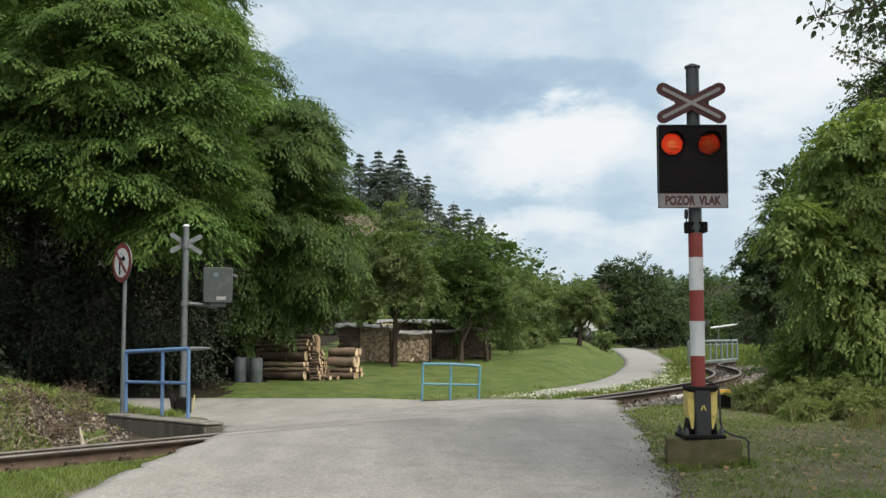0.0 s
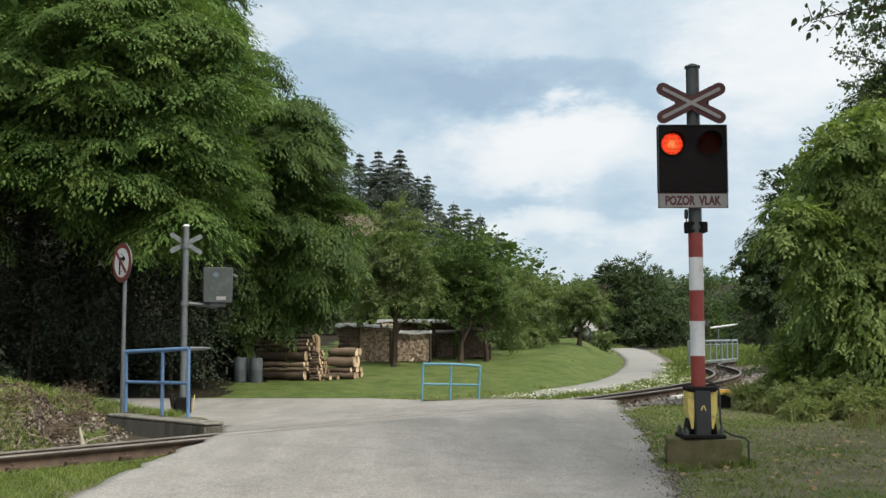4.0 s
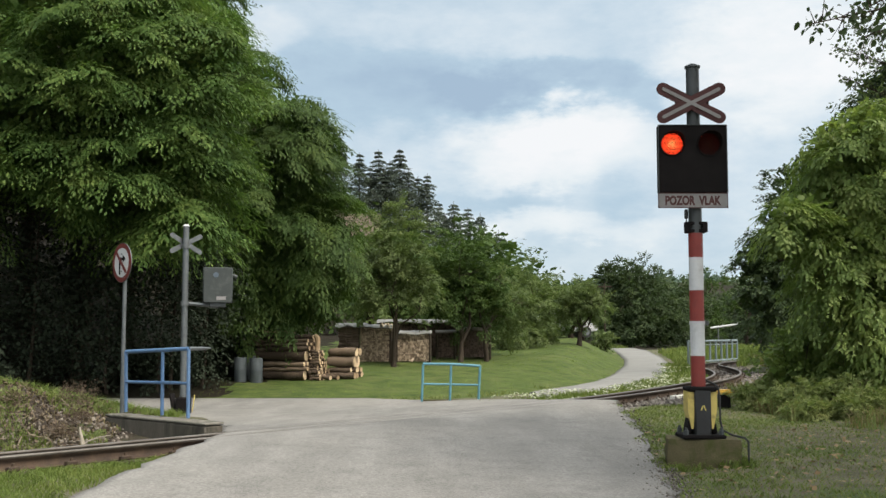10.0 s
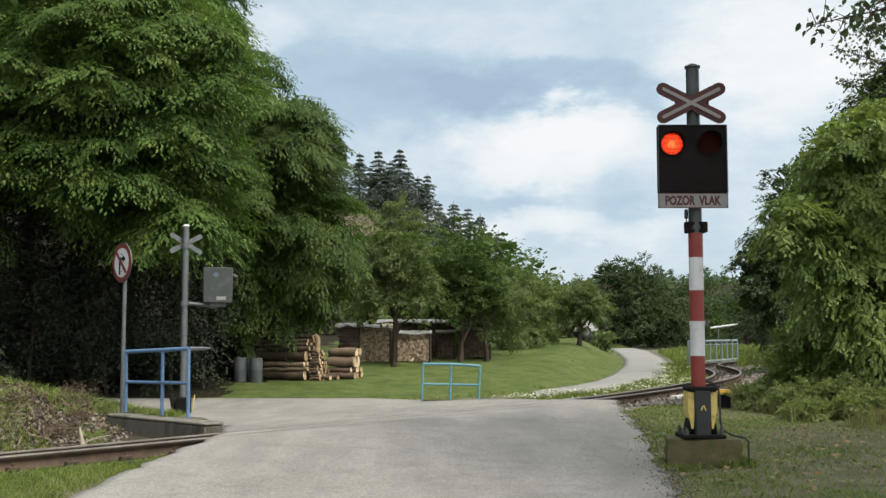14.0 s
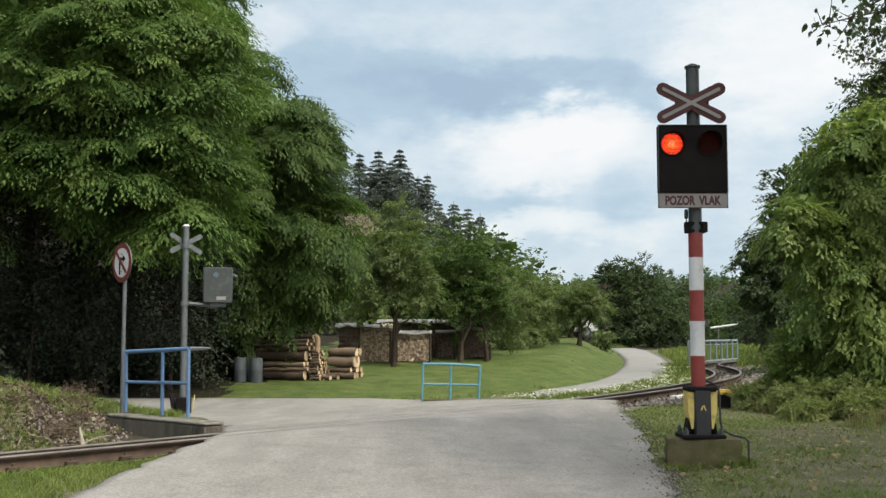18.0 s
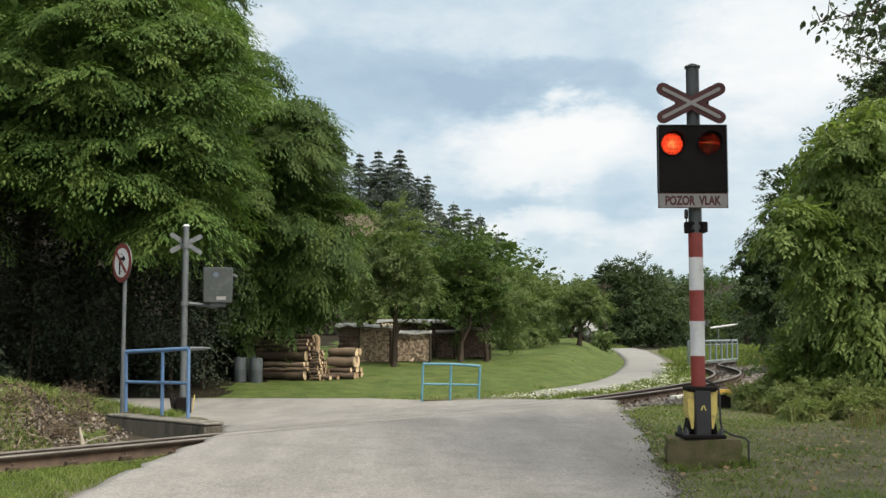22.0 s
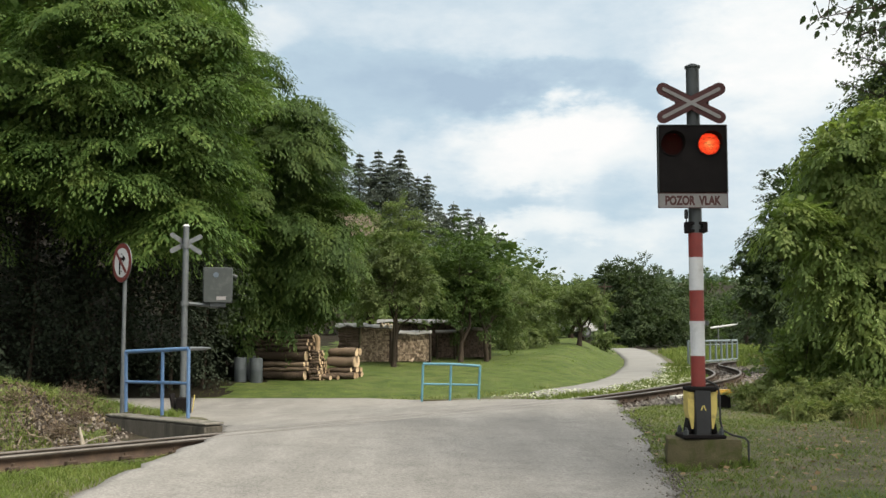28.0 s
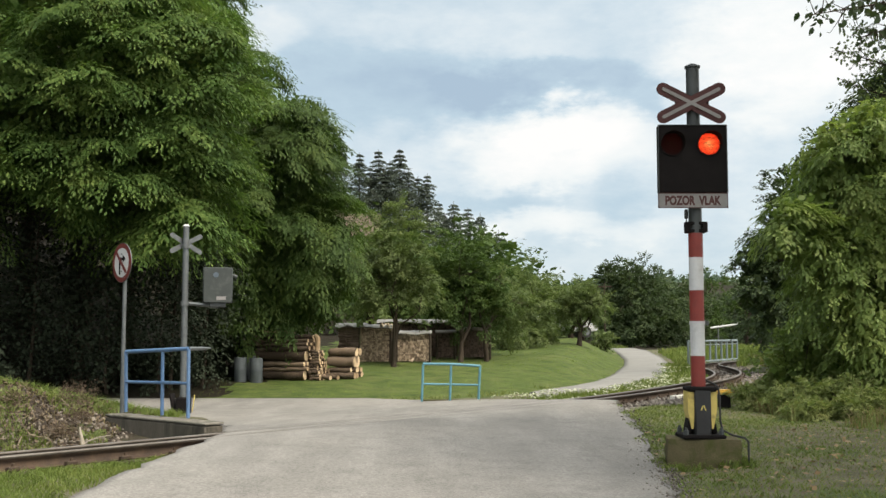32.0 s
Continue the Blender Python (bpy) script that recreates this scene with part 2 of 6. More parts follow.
M["cut"] = surface("fresh_cut_wood", (0.27, 0.19, 0.115), (0.54, 0.41, 0.265), 5, 0.85, 0.3, fine=30, vary=1.2)
M["split"] = surface("split_firewood", (0.22, 0.165, 0.120), (0.56, 0.44, 0.325), 4, 0.9, 0.6, fine=30, vary=-1.4)
M["split_dark"] = surface("dark_firewood", (0.060, 0.044, 0.036), (0.165, 0.122, 0.098), 4, 0.9, 0.6, fine=30, vary=-1.4)
M["tarp"] = surface("weathered_sheeting", (0.085, 0.09, 0.092), (0.27, 0.265, 0.25), 2, 0.55, 0.4, fine=20, stain=(0.25, 0.24, 0.22), stain_scale=2)
M["tarp_tan"] = surface("tan_sheeting", (0.28, 0.22, 0.13), (0.42, 0.34, 0.21), 2, 0.6, 0.4, fine=20)
M["tarp_brown"] = surface("brown_sheeting", (0.07, 0.055, 0.042), (0.17, 0.14, 0.105), 2, 0.7, 0.4, fine=20)
M["roof"] = surface("clay_roof", (0.078, 0.060, 0.048), (0.118, 0.092, 0.074), 2, 0.85, 0.4, fine=12)
M["plaster"] = surface("pale_plaster", (0.55, 0.53, 0.48), (0.66, 0.64, 0.6), 1, 0.9, 0.2, fine=20)
M["bridge"] = surface("grey_blue_bridge_paint", (0.105, 0.135, 0.142), (0.165, 0.20, 0.21), 3, 0.6, 0.1, fine=30)
M["rubber"] = surface("black_hose", (0.012, 0.012, 0.012), (0.025, 0.025, 0.025), 8, 0.6, 0.1, fine=50)
M["stone"] = surface("field_stone", (0.20, 0.17, 0.14), (0.38, 0.33, 0.28), 5, 0.9, 0.6, fine=30, vary=1.0)
M["bank_rock"] = surface("dusty_stone", (0.10, 0.085, 0.068), (0.26, 0.225, 0.185), 5, 0.9, 0.5, fine=30, vary=1.2)
M["pale_wood"] = surface("bleached_dead_wood", (0.22, 0.19, 0.15), (0.38, 0.34, 0.28), 6, 0.9, 0.5, fine=30)
M["root"] = surface("bleached_root", (0.12, 0.095, 0.066), (0.22, 0.18, 0.13), 6, 0.9, 0.5, fine=30)
LEAF = {
    "beech": leafy("beech_leaves", [(0.0, (0.034, 0.070, 0.024)), (0.5, (0.084, 0.138, 0.036)), (1.0, (0.162, 0.206, 0.058))], 0.38, 0.55, 0.10),
    "spruce_green": leafy("drooping_leaves", [(0.0, (0.026, 0.050, 0.016)), (0.5, (0.054, 0.088, 0.024)), (1.0, (0.108, 0.145, 0.040))], 0.36, 0.55, 0.10),
    "fruit": leafy("fruit_tree_leaves", [(0.0, (0.056, 0.086, 0.032)), (0.5, (0.106, 0.140, 0.050)), (1.0, (0.170, 0.198, 0.078))], 0.42),
    "dark": leafy("dark_leaves", [(0.0, (0.020, 0.036, 0.018)), (0.5, (0.045, 0.068, 0.027)), (1.0, (0.085, 0.112, 0.042))], 0.3),
    "ash": leafy("light_leaves", [(0.0, (0.092, 0.148, 0.042)), (0.5, (0.165, 0.222, 0.064)), (1.0, (0.270, 0.305, 0.098))], 0.45),
    # needle greens lightened and greyed to stand for haze over the hilltop
    "needle": leafy("hazy_conifer_needles", [(0.0, (0.046, 0.062, 0.048)), (0.5, (0.072, 0.090, 0.069)), (1.0, (0.108, 0.128, 0.098))], 0.2),
    # distance haze mixed into the leaf colour, bluer and paler
    "far": leafy("haze_blue_leaves", [(0.0, (0.06, 0.095, 0.075)), (0.5, (0.085, 0.125, 0.095)), (1.0, (0.11, 0.15, 0.11))], 0.2),
    "grass": leafy("grass_blades", [(0.0, (0.070, 0.108, 0.022)), (0.5, (0.118, 0.158, 0.036)), (1.0, (0.205, 0.218, 0.062))], 0.3),
    "lawn": leafy("lawn_blades", [(0.0, (0.105, 0.145, 0.036)), (0.5, (0.150, 0.195, 0.052)), (1.0, (0.215, 0.245, 0.076))], 0.6, 0.8, 0.1),
    "dry": leafy("dry_grass", [(0.0, (0.12, 0.105, 0.04)), (0.5, (0.20, 0.16, 0.08)), (1.0, (0.30, 0.235, 0.13))], 0.3),
    "flower": leafy("white_umbels", [(0.0, (0.16, 0.20, 0.08)), (0.5, (0.45, 0.46, 0.36)), (1.0, (0.68, 0.68, 0.60))], 0.3),
    # leaf colour pulled near black to carry the deep shade under the crowns
    "under": leafy("shade_dark_leaves", [(0.0, (0.018, 0.024, 0.016)), (0.5, (0.027, 0.036, 0.023)), (1.0, (0.042, 0.053, 0.032))], 0.08, 0.7, 0.1),
    "weed": leafy("tall_weeds", [(0.0, (0.100, 0.145, 0.046)), (0.5, (0.175, 0.208, 0.076)), (1.0, (0.29, 0.285, 0.120))], 0.45),
    "brush": leafy("dry_brushwood", [(0.0, (0.055, 0.040, 0.028)), (0.5, (0.105, 0.078, 0.055)), (1.0, (0.19, 0.15, 0.11))], 0.05, 0.8, 0.1),
    "litter": leafy("dead_leaves", [(0.0, (0.11, 0.07, 0.035)), (0.5, (0.20, 0.135, 0.07)), (1.0, (0.33, 0.24, 0.14))], 0.1),
}


# ---- building blocks ----
def empty_thing(name, m, label, category, group="", kind=""):
    e = new(name)
    e.empty_display_size = 0.2
    e.matrix_basis = m
    return tagged(e, label, category, group, kind)


def mesh_of(name, bm, material, smooth=False):
    me = bpy.data.meshes.new(name)
    bm.normal_update()
    bm.to_mesh(me)
    bm.free()
    for mm in (material if isinstance(material, (list, tuple)) else [material]):
        me.materials.append(mm)
    if smooth:
        me.shade_smooth()
        me.set_sharp_from_angle(angle=radians(40))
    return me


def part(name, bm, material, parent, label="", smooth=True):
    """Links a bmesh as one mesh object under a thing or under a part."""
    ob = new(name, bm if isinstance(bm, bpy.types.Mesh) else mesh_of(name, bm, material, smooth))
    ob.parent = parent
    if label:
        tagged(ob, label)
    return ob


def single(name, bm, material, label, category, group="", kind="", m=None, smooth=True):
    ob = new(name, bm if isinstance(bm, bpy.types.Mesh) else mesh_of(name, bm, material, smooth))
    if m is not None:
        ob.matrix_basis = m
    return tagged(ob, label, category, group, kind)


def box(bm, sx, sy, sz, m=None, bevel=0.0, seg=1):
    got = bmesh.ops.create_cube(bm, size=1.0)
    vs = got["verts"]
    bmesh.ops.scale(bm, vec=(sx, sy, sz), verts=vs)
    if bevel:
        es = list({e for v in vs for e in v.link_edges})
        r = bmesh.ops.bevel(bm, geom=es, offset=bevel, segments=seg, profile=0.7, affect="EDGES")
        vs = list({v for f in r["faces"] for v in f.verts} | {v for v in vs if v.is_valid})
    if m is not None:
        bmesh.ops.transform(bm, matrix=m, verts=vs)
    return bm


def rod(bm, a, b, r0, r1=None, seg=10, cap=True):
    a, b = Vector(a), Vector(b)
    d = b - a
    got = bmesh.ops.create_cone(bm, cap_ends=cap, segments=seg, radius1=r0, radius2=r0 if r1 is None else r1, depth=d.length)
    m = Matrix.Translation((a + b) / 2) @ d.to_track_quat("Z", "Y").to_matrix().to_4x4()
    bmesh.ops.transform(bm, matrix=m, verts=got["verts"])
    return bm


def tube(bm, pts, radii, seg=8):
    """A tapered tube along a line of points."""
    pts = [Vector(p) for p in pts]
    rings = []
    run = (pts[-1] - pts[0]).normalized()
    ref = Vector((1, 0, 0)) if abs(run.x) < 0.7 else Vector((0, 1, 0))
    for i, p in enumerate(pts):
        d = (pts[min(i + 1, len(pts) - 1)] - pts[max(i - 1, 0)]).normalized()
        u = d.cross(ref).normalized()
        w = d.cross(u)
        r = radii[i] if isinstance(radii, (list, tuple)) else radii
        rings.append([bm.verts.new(p + u * (r * math.cos(k * math.tau / seg)) + w * (r * math.sin(k * math.tau / seg))) for k in range(seg)])
    for a, b in zip(rings, rings[1:]):
        for k in range(seg):
            bm.faces.new((a[k], a[(k + 1) % seg], b[(k + 1) % seg], b[k]))
    bm.faces.new(rings[0][::-1])
    bm.faces.new(rings[-1])
    return bm


def arrays(name, verts, faces, material, smooth=False):
    """A mesh from numpy arrays: faces is (n, 3) or (n, 4)."""
    me = bpy.data.meshes.new(name)
    n, k = faces.shape
    me.vertices.add(len(verts))
    me.vertices.foreach_set("co", np.ascontiguousarray(verts, dtype=np.float32).ravel())
    me.loops.add(n * k)
    me.loops.foreach_set("vertex_index", np.ascontiguousarray(faces, dtype=np.int32).ravel())
    me.polygons.add(n)
    me.polygons.foreach_set("loop_start", np.arange(0, n * k, k, dtype=np.int32))
    me.update(calc_edges=True)
    me.validate()
    for mm in (material if isinstance(material, (list, tuple)) else [material]):
        me.materials.append(mm)
    if smooth:
        me.shade_smooth()
    return me


def unit(v):
    return v / np.maximum(np.linalg.norm(v, axis=-1, keepdims=True), 1e-9)


def leaf_quads(base, axis, normal, size, wide=0.32):
    """Verts and faces of folded leaf blades."""
    side = unit(np.cross(axis, normal))
    s = size[:, None]
    mid = base + axis * s * 0.45 - normal * s * 0.05
    v = np.stack([base, mid + side * s * wide, base + axis * s - normal * s * 0.16, mid - side * s * wide], axis=1)
    n = len(base)
    f = np.arange(n * 4).reshape(n, 4)
    return v.reshape(-1, 3), f


def sprays(rng, c, d, length, per, size, droop=0.25, spread=0.5, wide=0.32, jit=0.35, fan=0.9):
    """Twigs that start at c and run along d, each with leaves on both sides."""
    n = len(c)
    up = np.array([0, 0, 1.0]) + rng.normal(0, 0.7 * jit, (n, 3))
    side = unit(np.cross(d, up))
    nor = unit(np.cross(side, d))
    t = (np.arange(per)[None, :] + rng.random((n, per))) / per
    sg = np.where(np.arange(per) % 2, 1.0, -1.0)[None, :] * (0.3 + 0.7 * rng.random((n, per)))
    L = length[:, None]
    off = sg * spread * L * np.sqrt(np.clip(1.02 - t, 0, 1)) * (0.25 + 0.75 * rng.random((n, per)))
    p = c[:, None] + d[:, None] * (L * t)[..., None] + side[:, None] * off[..., None]
    p = p + nor[:, None] * (rng.normal(0, 0.14 * jit, (n, per)) * L)[..., None]
    p[..., 2] -= droop * L * t * t
    ax = d[:, None] * (0.6 + 0.3 * rng.random((n, per)))[..., None] + side[:, None] * (sg * fan)[..., None] + rng.normal(0, 0.28 * fan, (n, per, 3))
    ax[..., 2] -= droop * (0.3 + t)
    nn = unit(nor[:, None] + rng.normal(0, jit, (n, per, 3)))
    sz = size * (0.65 + 0.6 * rng.random(n * per))
    return leaf_quads(p.reshape(-1, 3), unit(ax).reshape(-1, 3), nn.reshape(-1, 3), sz, wide)


def lumps(d, seed):
    """An uneven radius over directions."""
    r = np.random.default_rng(seed)
    v = np.zeros(len(d))
    for k in range(9):
        w = r.normal(0, 1, 3) * (2.0 + 0.9 * k)
        v += np.sin(d @ w + r.random() * 6.28) / (1.5 + 0.6 * k)
    return v


def crown_mesh(name, blobs, size, per, length, mat, seed, droop=0.25, flat=0.6, lump=0.12, spread=0.5, fill=0.25, fill_size=2.4, wide=0.32, depth=0.45, jit=0.35, stray=0.3):
    """Leaves of a crown: blobs are (x, y, z, rx, ry, rz, sprays)."""
    rng = np.random.default_rng(seed)
    V, F, at = [], [], 0
    for i, (x, y, z, rx, ry, rz, n) in enumerate(blobs):
        d = unit(rng.normal(0, 1, (n, 3)))
        rr = (1 - depth * rng.random(n) ** 1.6) * (1 + lump * lumps(d, seed + i))
        R = np.array([rx, ry, rz])
        c = np.array([x, y, z]) + d * R * rr[:, None]
        out = unit(d / R * np.array([1, 1, flat]) + rng.normal(0, 0.28, (n, 3)) * np.array([1, 1, 0.6]) / max(R))
        out = unit(out + rng.normal(0, stray, (n, 3)) * np.array([1, 1, 0.6]))
        ln = length * (0.6 + 0.8 * rng.random(n))
        v, f = sprays(rng, c - out * ln[:, None] * 0.6, out, ln, per, size, droop, spread, wide, jit)
        V.append(v), F.append(f + at)
        at += len(v)
        m = int(n * per * fill / 4)
        if m:
            d = unit(rng.normal(0, 1, (m, 3)))
            c = np.array([x, y, z]) + d * R * (0.78 * rng.random(m) ** 0.4)[:, None]
            v, f = leaf_quads(c, unit(rng.normal(0, 1, (m, 3))), unit(rng.normal(0, 1, (m, 3))), size * fill_size * (0.7 + 0.6 * rng.random(m)), 0.45)
            V.append(v), F.append(f + at)
            at += len(v)
    return arrays(name, np.concatenate(V), np.concatenate(F), mat)


def crown_pads(name, blobs, pad, size, per, mat, seed, flat=0.3, lump=0.10, depth=0.5, jit=0.25, fill=0.10, fill_size=2.2, wide=0.32, stray=0.2, arch=0.0, core=0.72, tier=0.0, fan=0.9):
    """A crown of separate leafy boughs with gaps between. blobs: (x, y, z, rx, ry, rz, boughs); pad: length, width, thickness, droop, sprays of one bough."""
    rng = np.random.default_rng(seed)
    length, width, thick, droop, m = pad
    V, F, at = [], [], 0
    for i, (x, y, z, rx, ry, rz, n) in enumerate(blobs):
        k = np.arange(n) + 0.5
        ph, th = np.arccos(1 - 2 * k / n), k * 2.39996 + rng.random() * 6.28
        d = unit(np.stack([np.sin(ph) * np.cos(th), np.sin(ph) * np.sin(th), np.cos(ph)], 1) + rng.normal(0, 0.16, (n, 3)))
        R = np.array([rx, ry, rz])
        rr = (1 - depth * rng.random(n) ** 1.8) * (1 + lump * lumps(d, seed + i))
        o = unit(d / R * np.array([1, 1, flat]) * min(R) + rng.normal(0, stray, (n, 3)) * np.array([1, 1, 0.5]))
        L = length * (0.65 + 0.7 * rng.random(n))
        c0 = np.array([x, y, z]) + d * R * rr[:, None] - o * L[:, None] * 0.85
        if tier:
            shift = 0.35 * tier * np.sin(2 * th + seed + i)
            c0[:, 2] = np.round((c0[:, 2] - shift) / tier) * tier + shift + rng.normal(0, 0.10 * tier, n)
        side = unit(np.cross(o, np.array([0, 0, 1.0]) + rng.normal(0, 0.15, (n, 3))))
        nor = unit(np.cross(side, o))
        t, s = rng.random((n, m)) ** 0.75, rng.uniform(-1, 1, (n, m))
        w = width * (0.6 + 0.8 * rng.random(n))[:, None] * np.sin(np.pi * (0.12 + 0.80 * t))
        p = c0[:, None] + o[:, None] * (L[:, None] * t)[..., None] + side[:, None] * (s * w)[..., None] + nor[:, None] * (rng.normal(0, thick, (n, m)) * (1.1 - 0.6 * t))[..., None]
        p[..., 2] -= droop * L[:, None] * t * t + arch * np.abs(s) ** 1.5 * w
        sd = o[:, None] + side[:, None] * (s * 0.9)[..., None] + rng.normal(0, 0.22, (n, m, 3))
        sd[..., 2] -= 1.3 * droop * t + 0.8 * arch * np.abs(s)
        v, f = sprays(rng, p.reshape(-1, 3), unit(sd).reshape(-1, 3), np.repeat(L * 0.30, m) * (0.6 + 0.8 * rng.random(n * m)), per, size, droop * 0.5, 0.42, wide, jit, fan)
        V.append(v), F.append(f + at)
        at += len(v)
        q = int(n * m * per * fill / 4)
        if q:
            d = unit(rng.normal(0, 1, (q, 3)))
            c = np.array([x, y, z]) + d * R * (core * rng.random(q) ** 0.4)[:, None]
            v, f = leaf_quads(c, unit(rng.normal(0, 1, (q, 3))), unit(rng.normal(0, 1, (q, 3))), size * fill_size * (0.7 + 0.6 * rng.random(q)), 0.45)
            V.append(v), F.append(f + at)
            at += len(v)
    return arrays(name, np.concatenate(V), np.concatenate(F), mat)


def bend(rng, a, b, n, wobble):
    a, b = np.array(a, float), np.array(b, float)
    pts = [a + (b - a) * k / n + (rng.normal(0, wobble, 3) if 0 < k < n else 0) for k in range(n + 1)]
    return [tuple(p) for p in pts]


def tree(name, base, height, girth, blobs, leafmat, size, per, length, label, seed, limbs=6, category="tree", group="", pad=None, **kw):
    """A tapered trunk, limbs that reach into the crown, and the crown's leaves. Blobs are relative to the base."""
    rng = np.random.default_rng(seed + 77)
    e = empty_thing(name, pose(*base), label, category, group)
    bm = bmesh.new()
    top = (rng.normal(0, 0.3), rng.normal(0, 0.3), height)
    pts = bend(rng, (0, 0, -0.3), top, 6, girth * 0.6)
    tube(bm, pts, [girth * (1.25 - k * 0.19) if k else girth * 1.5 for k in range(7)], 10)
    part("trunk", bm, M["bark"], e)
    for k in range(limbs):
        b = blobs[k % len(blobs)]
        i = 2 + k % 4
        ang = rng.random() * 6.28
        tip = (b[0] + b[3] * 0.6 * math.cos(ang), b[1] + b[4] * 0.6 * math.sin(ang), b[2] + b[5] * (rng.random() - 0.25) * 0.8)
        bm = bmesh.new()
        lp = bend(rng, pts[i], tip, 4, 0.12)
        r = girth * (0.55 - 0.05 * i)
        tube(bm, lp, [r * (1 - 0.2 * j) for j in range(5)], 7)
        for j in (2, 3):
            q = np.array(lp[j]) + rng.normal(0, 1, 3) * np.array([0.5, 0.5, 0.3]) * b[3] * 0.5
            tube(bm, bend(rng, lp[j], q, 2, 0.06), [r * 0.45, r * 0.3, r * 0.12], 5)
        part("limb", bm, M["bark"], e)
    me = crown_pads("crown", blobs, pad, size, per, leafmat, seed, **kw) if pad else crown_mesh("crown", blobs, size, per, length, leafmat, seed, **kw)
    part("crown", me, None, e)
    return e


# ---- the lie of the land ----
def track_line():
    """Centre of the narrow-gauge track: x, y, heading, length along it."""
    def heading(s):
        return float(np.interp(s, [-30, 0, 8, 13, 18, 23, 28, 32, 35, 38, 42, 70], [42, 40.8, 37.0, 31.5, 27.0, 19.5, 11.0, 8.0, 13.0, 24.0, 30.0, 30.0]))
    back, out = [], []
    x, y = -4.13, 11.45
    for k in range(1, 61):
        h = heading(-k * 0.5)
        x, y = x - 0.5 * math.sin(radians(h)), y - 0.5 * math.cos(radians(h))
        back.append((x, y, h, -k * 0.5))
    x, y, s = -4.13, 11.45, 0.0
    while s < 110:
        h = heading(s)
        out.append((x, y, h, s))
        x, y, s = x + 0.5 * math.sin(radians(h)), y + 0.5 * math.cos(radians(h)), s + 0.5
    return np.array(back[::-1] + out)


TRACK = track_line()
CANT, GAUGE = 0.10, 0.80            # the outer rail lies higher; metres between the rails' centres


def step(a, b, v):
    t = np.clip((v - a) / (b - a), 0, 1)
    return t * t * (3 - 2 * t)


def along(x, y):
    """Distance along the track and to its right side."""
    x, y = np.atleast_1d(np.asarray(x, float)), np.atleast_1d(np.asarray(y, float))
    best = np.full(x.shape, 1e9)
    s, q = np.zeros(x.shape), np.zeros(x.shape)
    for tx, ty, h, ts in TRACK[::2]:
        dx, dy = x - tx, y - ty
        d = dx * dx + dy * dy
        near = d < best
        best = np.where(near, d, best)
        hs, hc = math.sin(radians(h)), math.cos(radians(h))
        s = np.where(near, ts + dx * hs + dy * hc, s)
        q = np.where(near, dx * hc - dy * hs, q)
    return s, q


def rail_level(s):
    """Mean height of the two rail heads."""
    return 0.105 - 0.06 * step(20, 50, np.asarray(s, float))


def cycle_path(n=60):
    """Centre of the gravel path beyond the track, from the crossing on."""
    pts = np.array([(2.1, 24.6), (2.6, 25.6), (3.7, 27.6), (5.3, 31.5), (7.05, 37.4), (9.1, 46.8), (10.05, 52.2), (10.55, 56.5), (11.2, 62.7), (11.3, 66.5)])
    t, u = np.linspace(0, 9, n), np.arange(10)
    px, py = np.interp(t, u, pts[:, 0]), np.interp(t, u, pts[:, 1])
    for _ in range(8):
        px[1:-1], py[1:-1] = (px[:-2] + 2 * px[1:-1] + px[2:]) / 4, (py[:-2] + 2 * py[1:-1] + py[2:]) / 4
    return px, py


def lawn_inside(x, y):
    """How far a place lies inside the lawn, measured from its lower edge."""
    edge = np.interp(y, [22, 23.6, 27.6, 31.5, 37.4, 46.8, 52.2, 56.5, 62.7, 66, 80, 120], [-30, -0.3, 3.0, 4.55, 6.2, 8.2, 9.05, 9.55, 10.25, 10.3, 6.0, 0])
    return np.minimum(edge - x, y - 23.7)


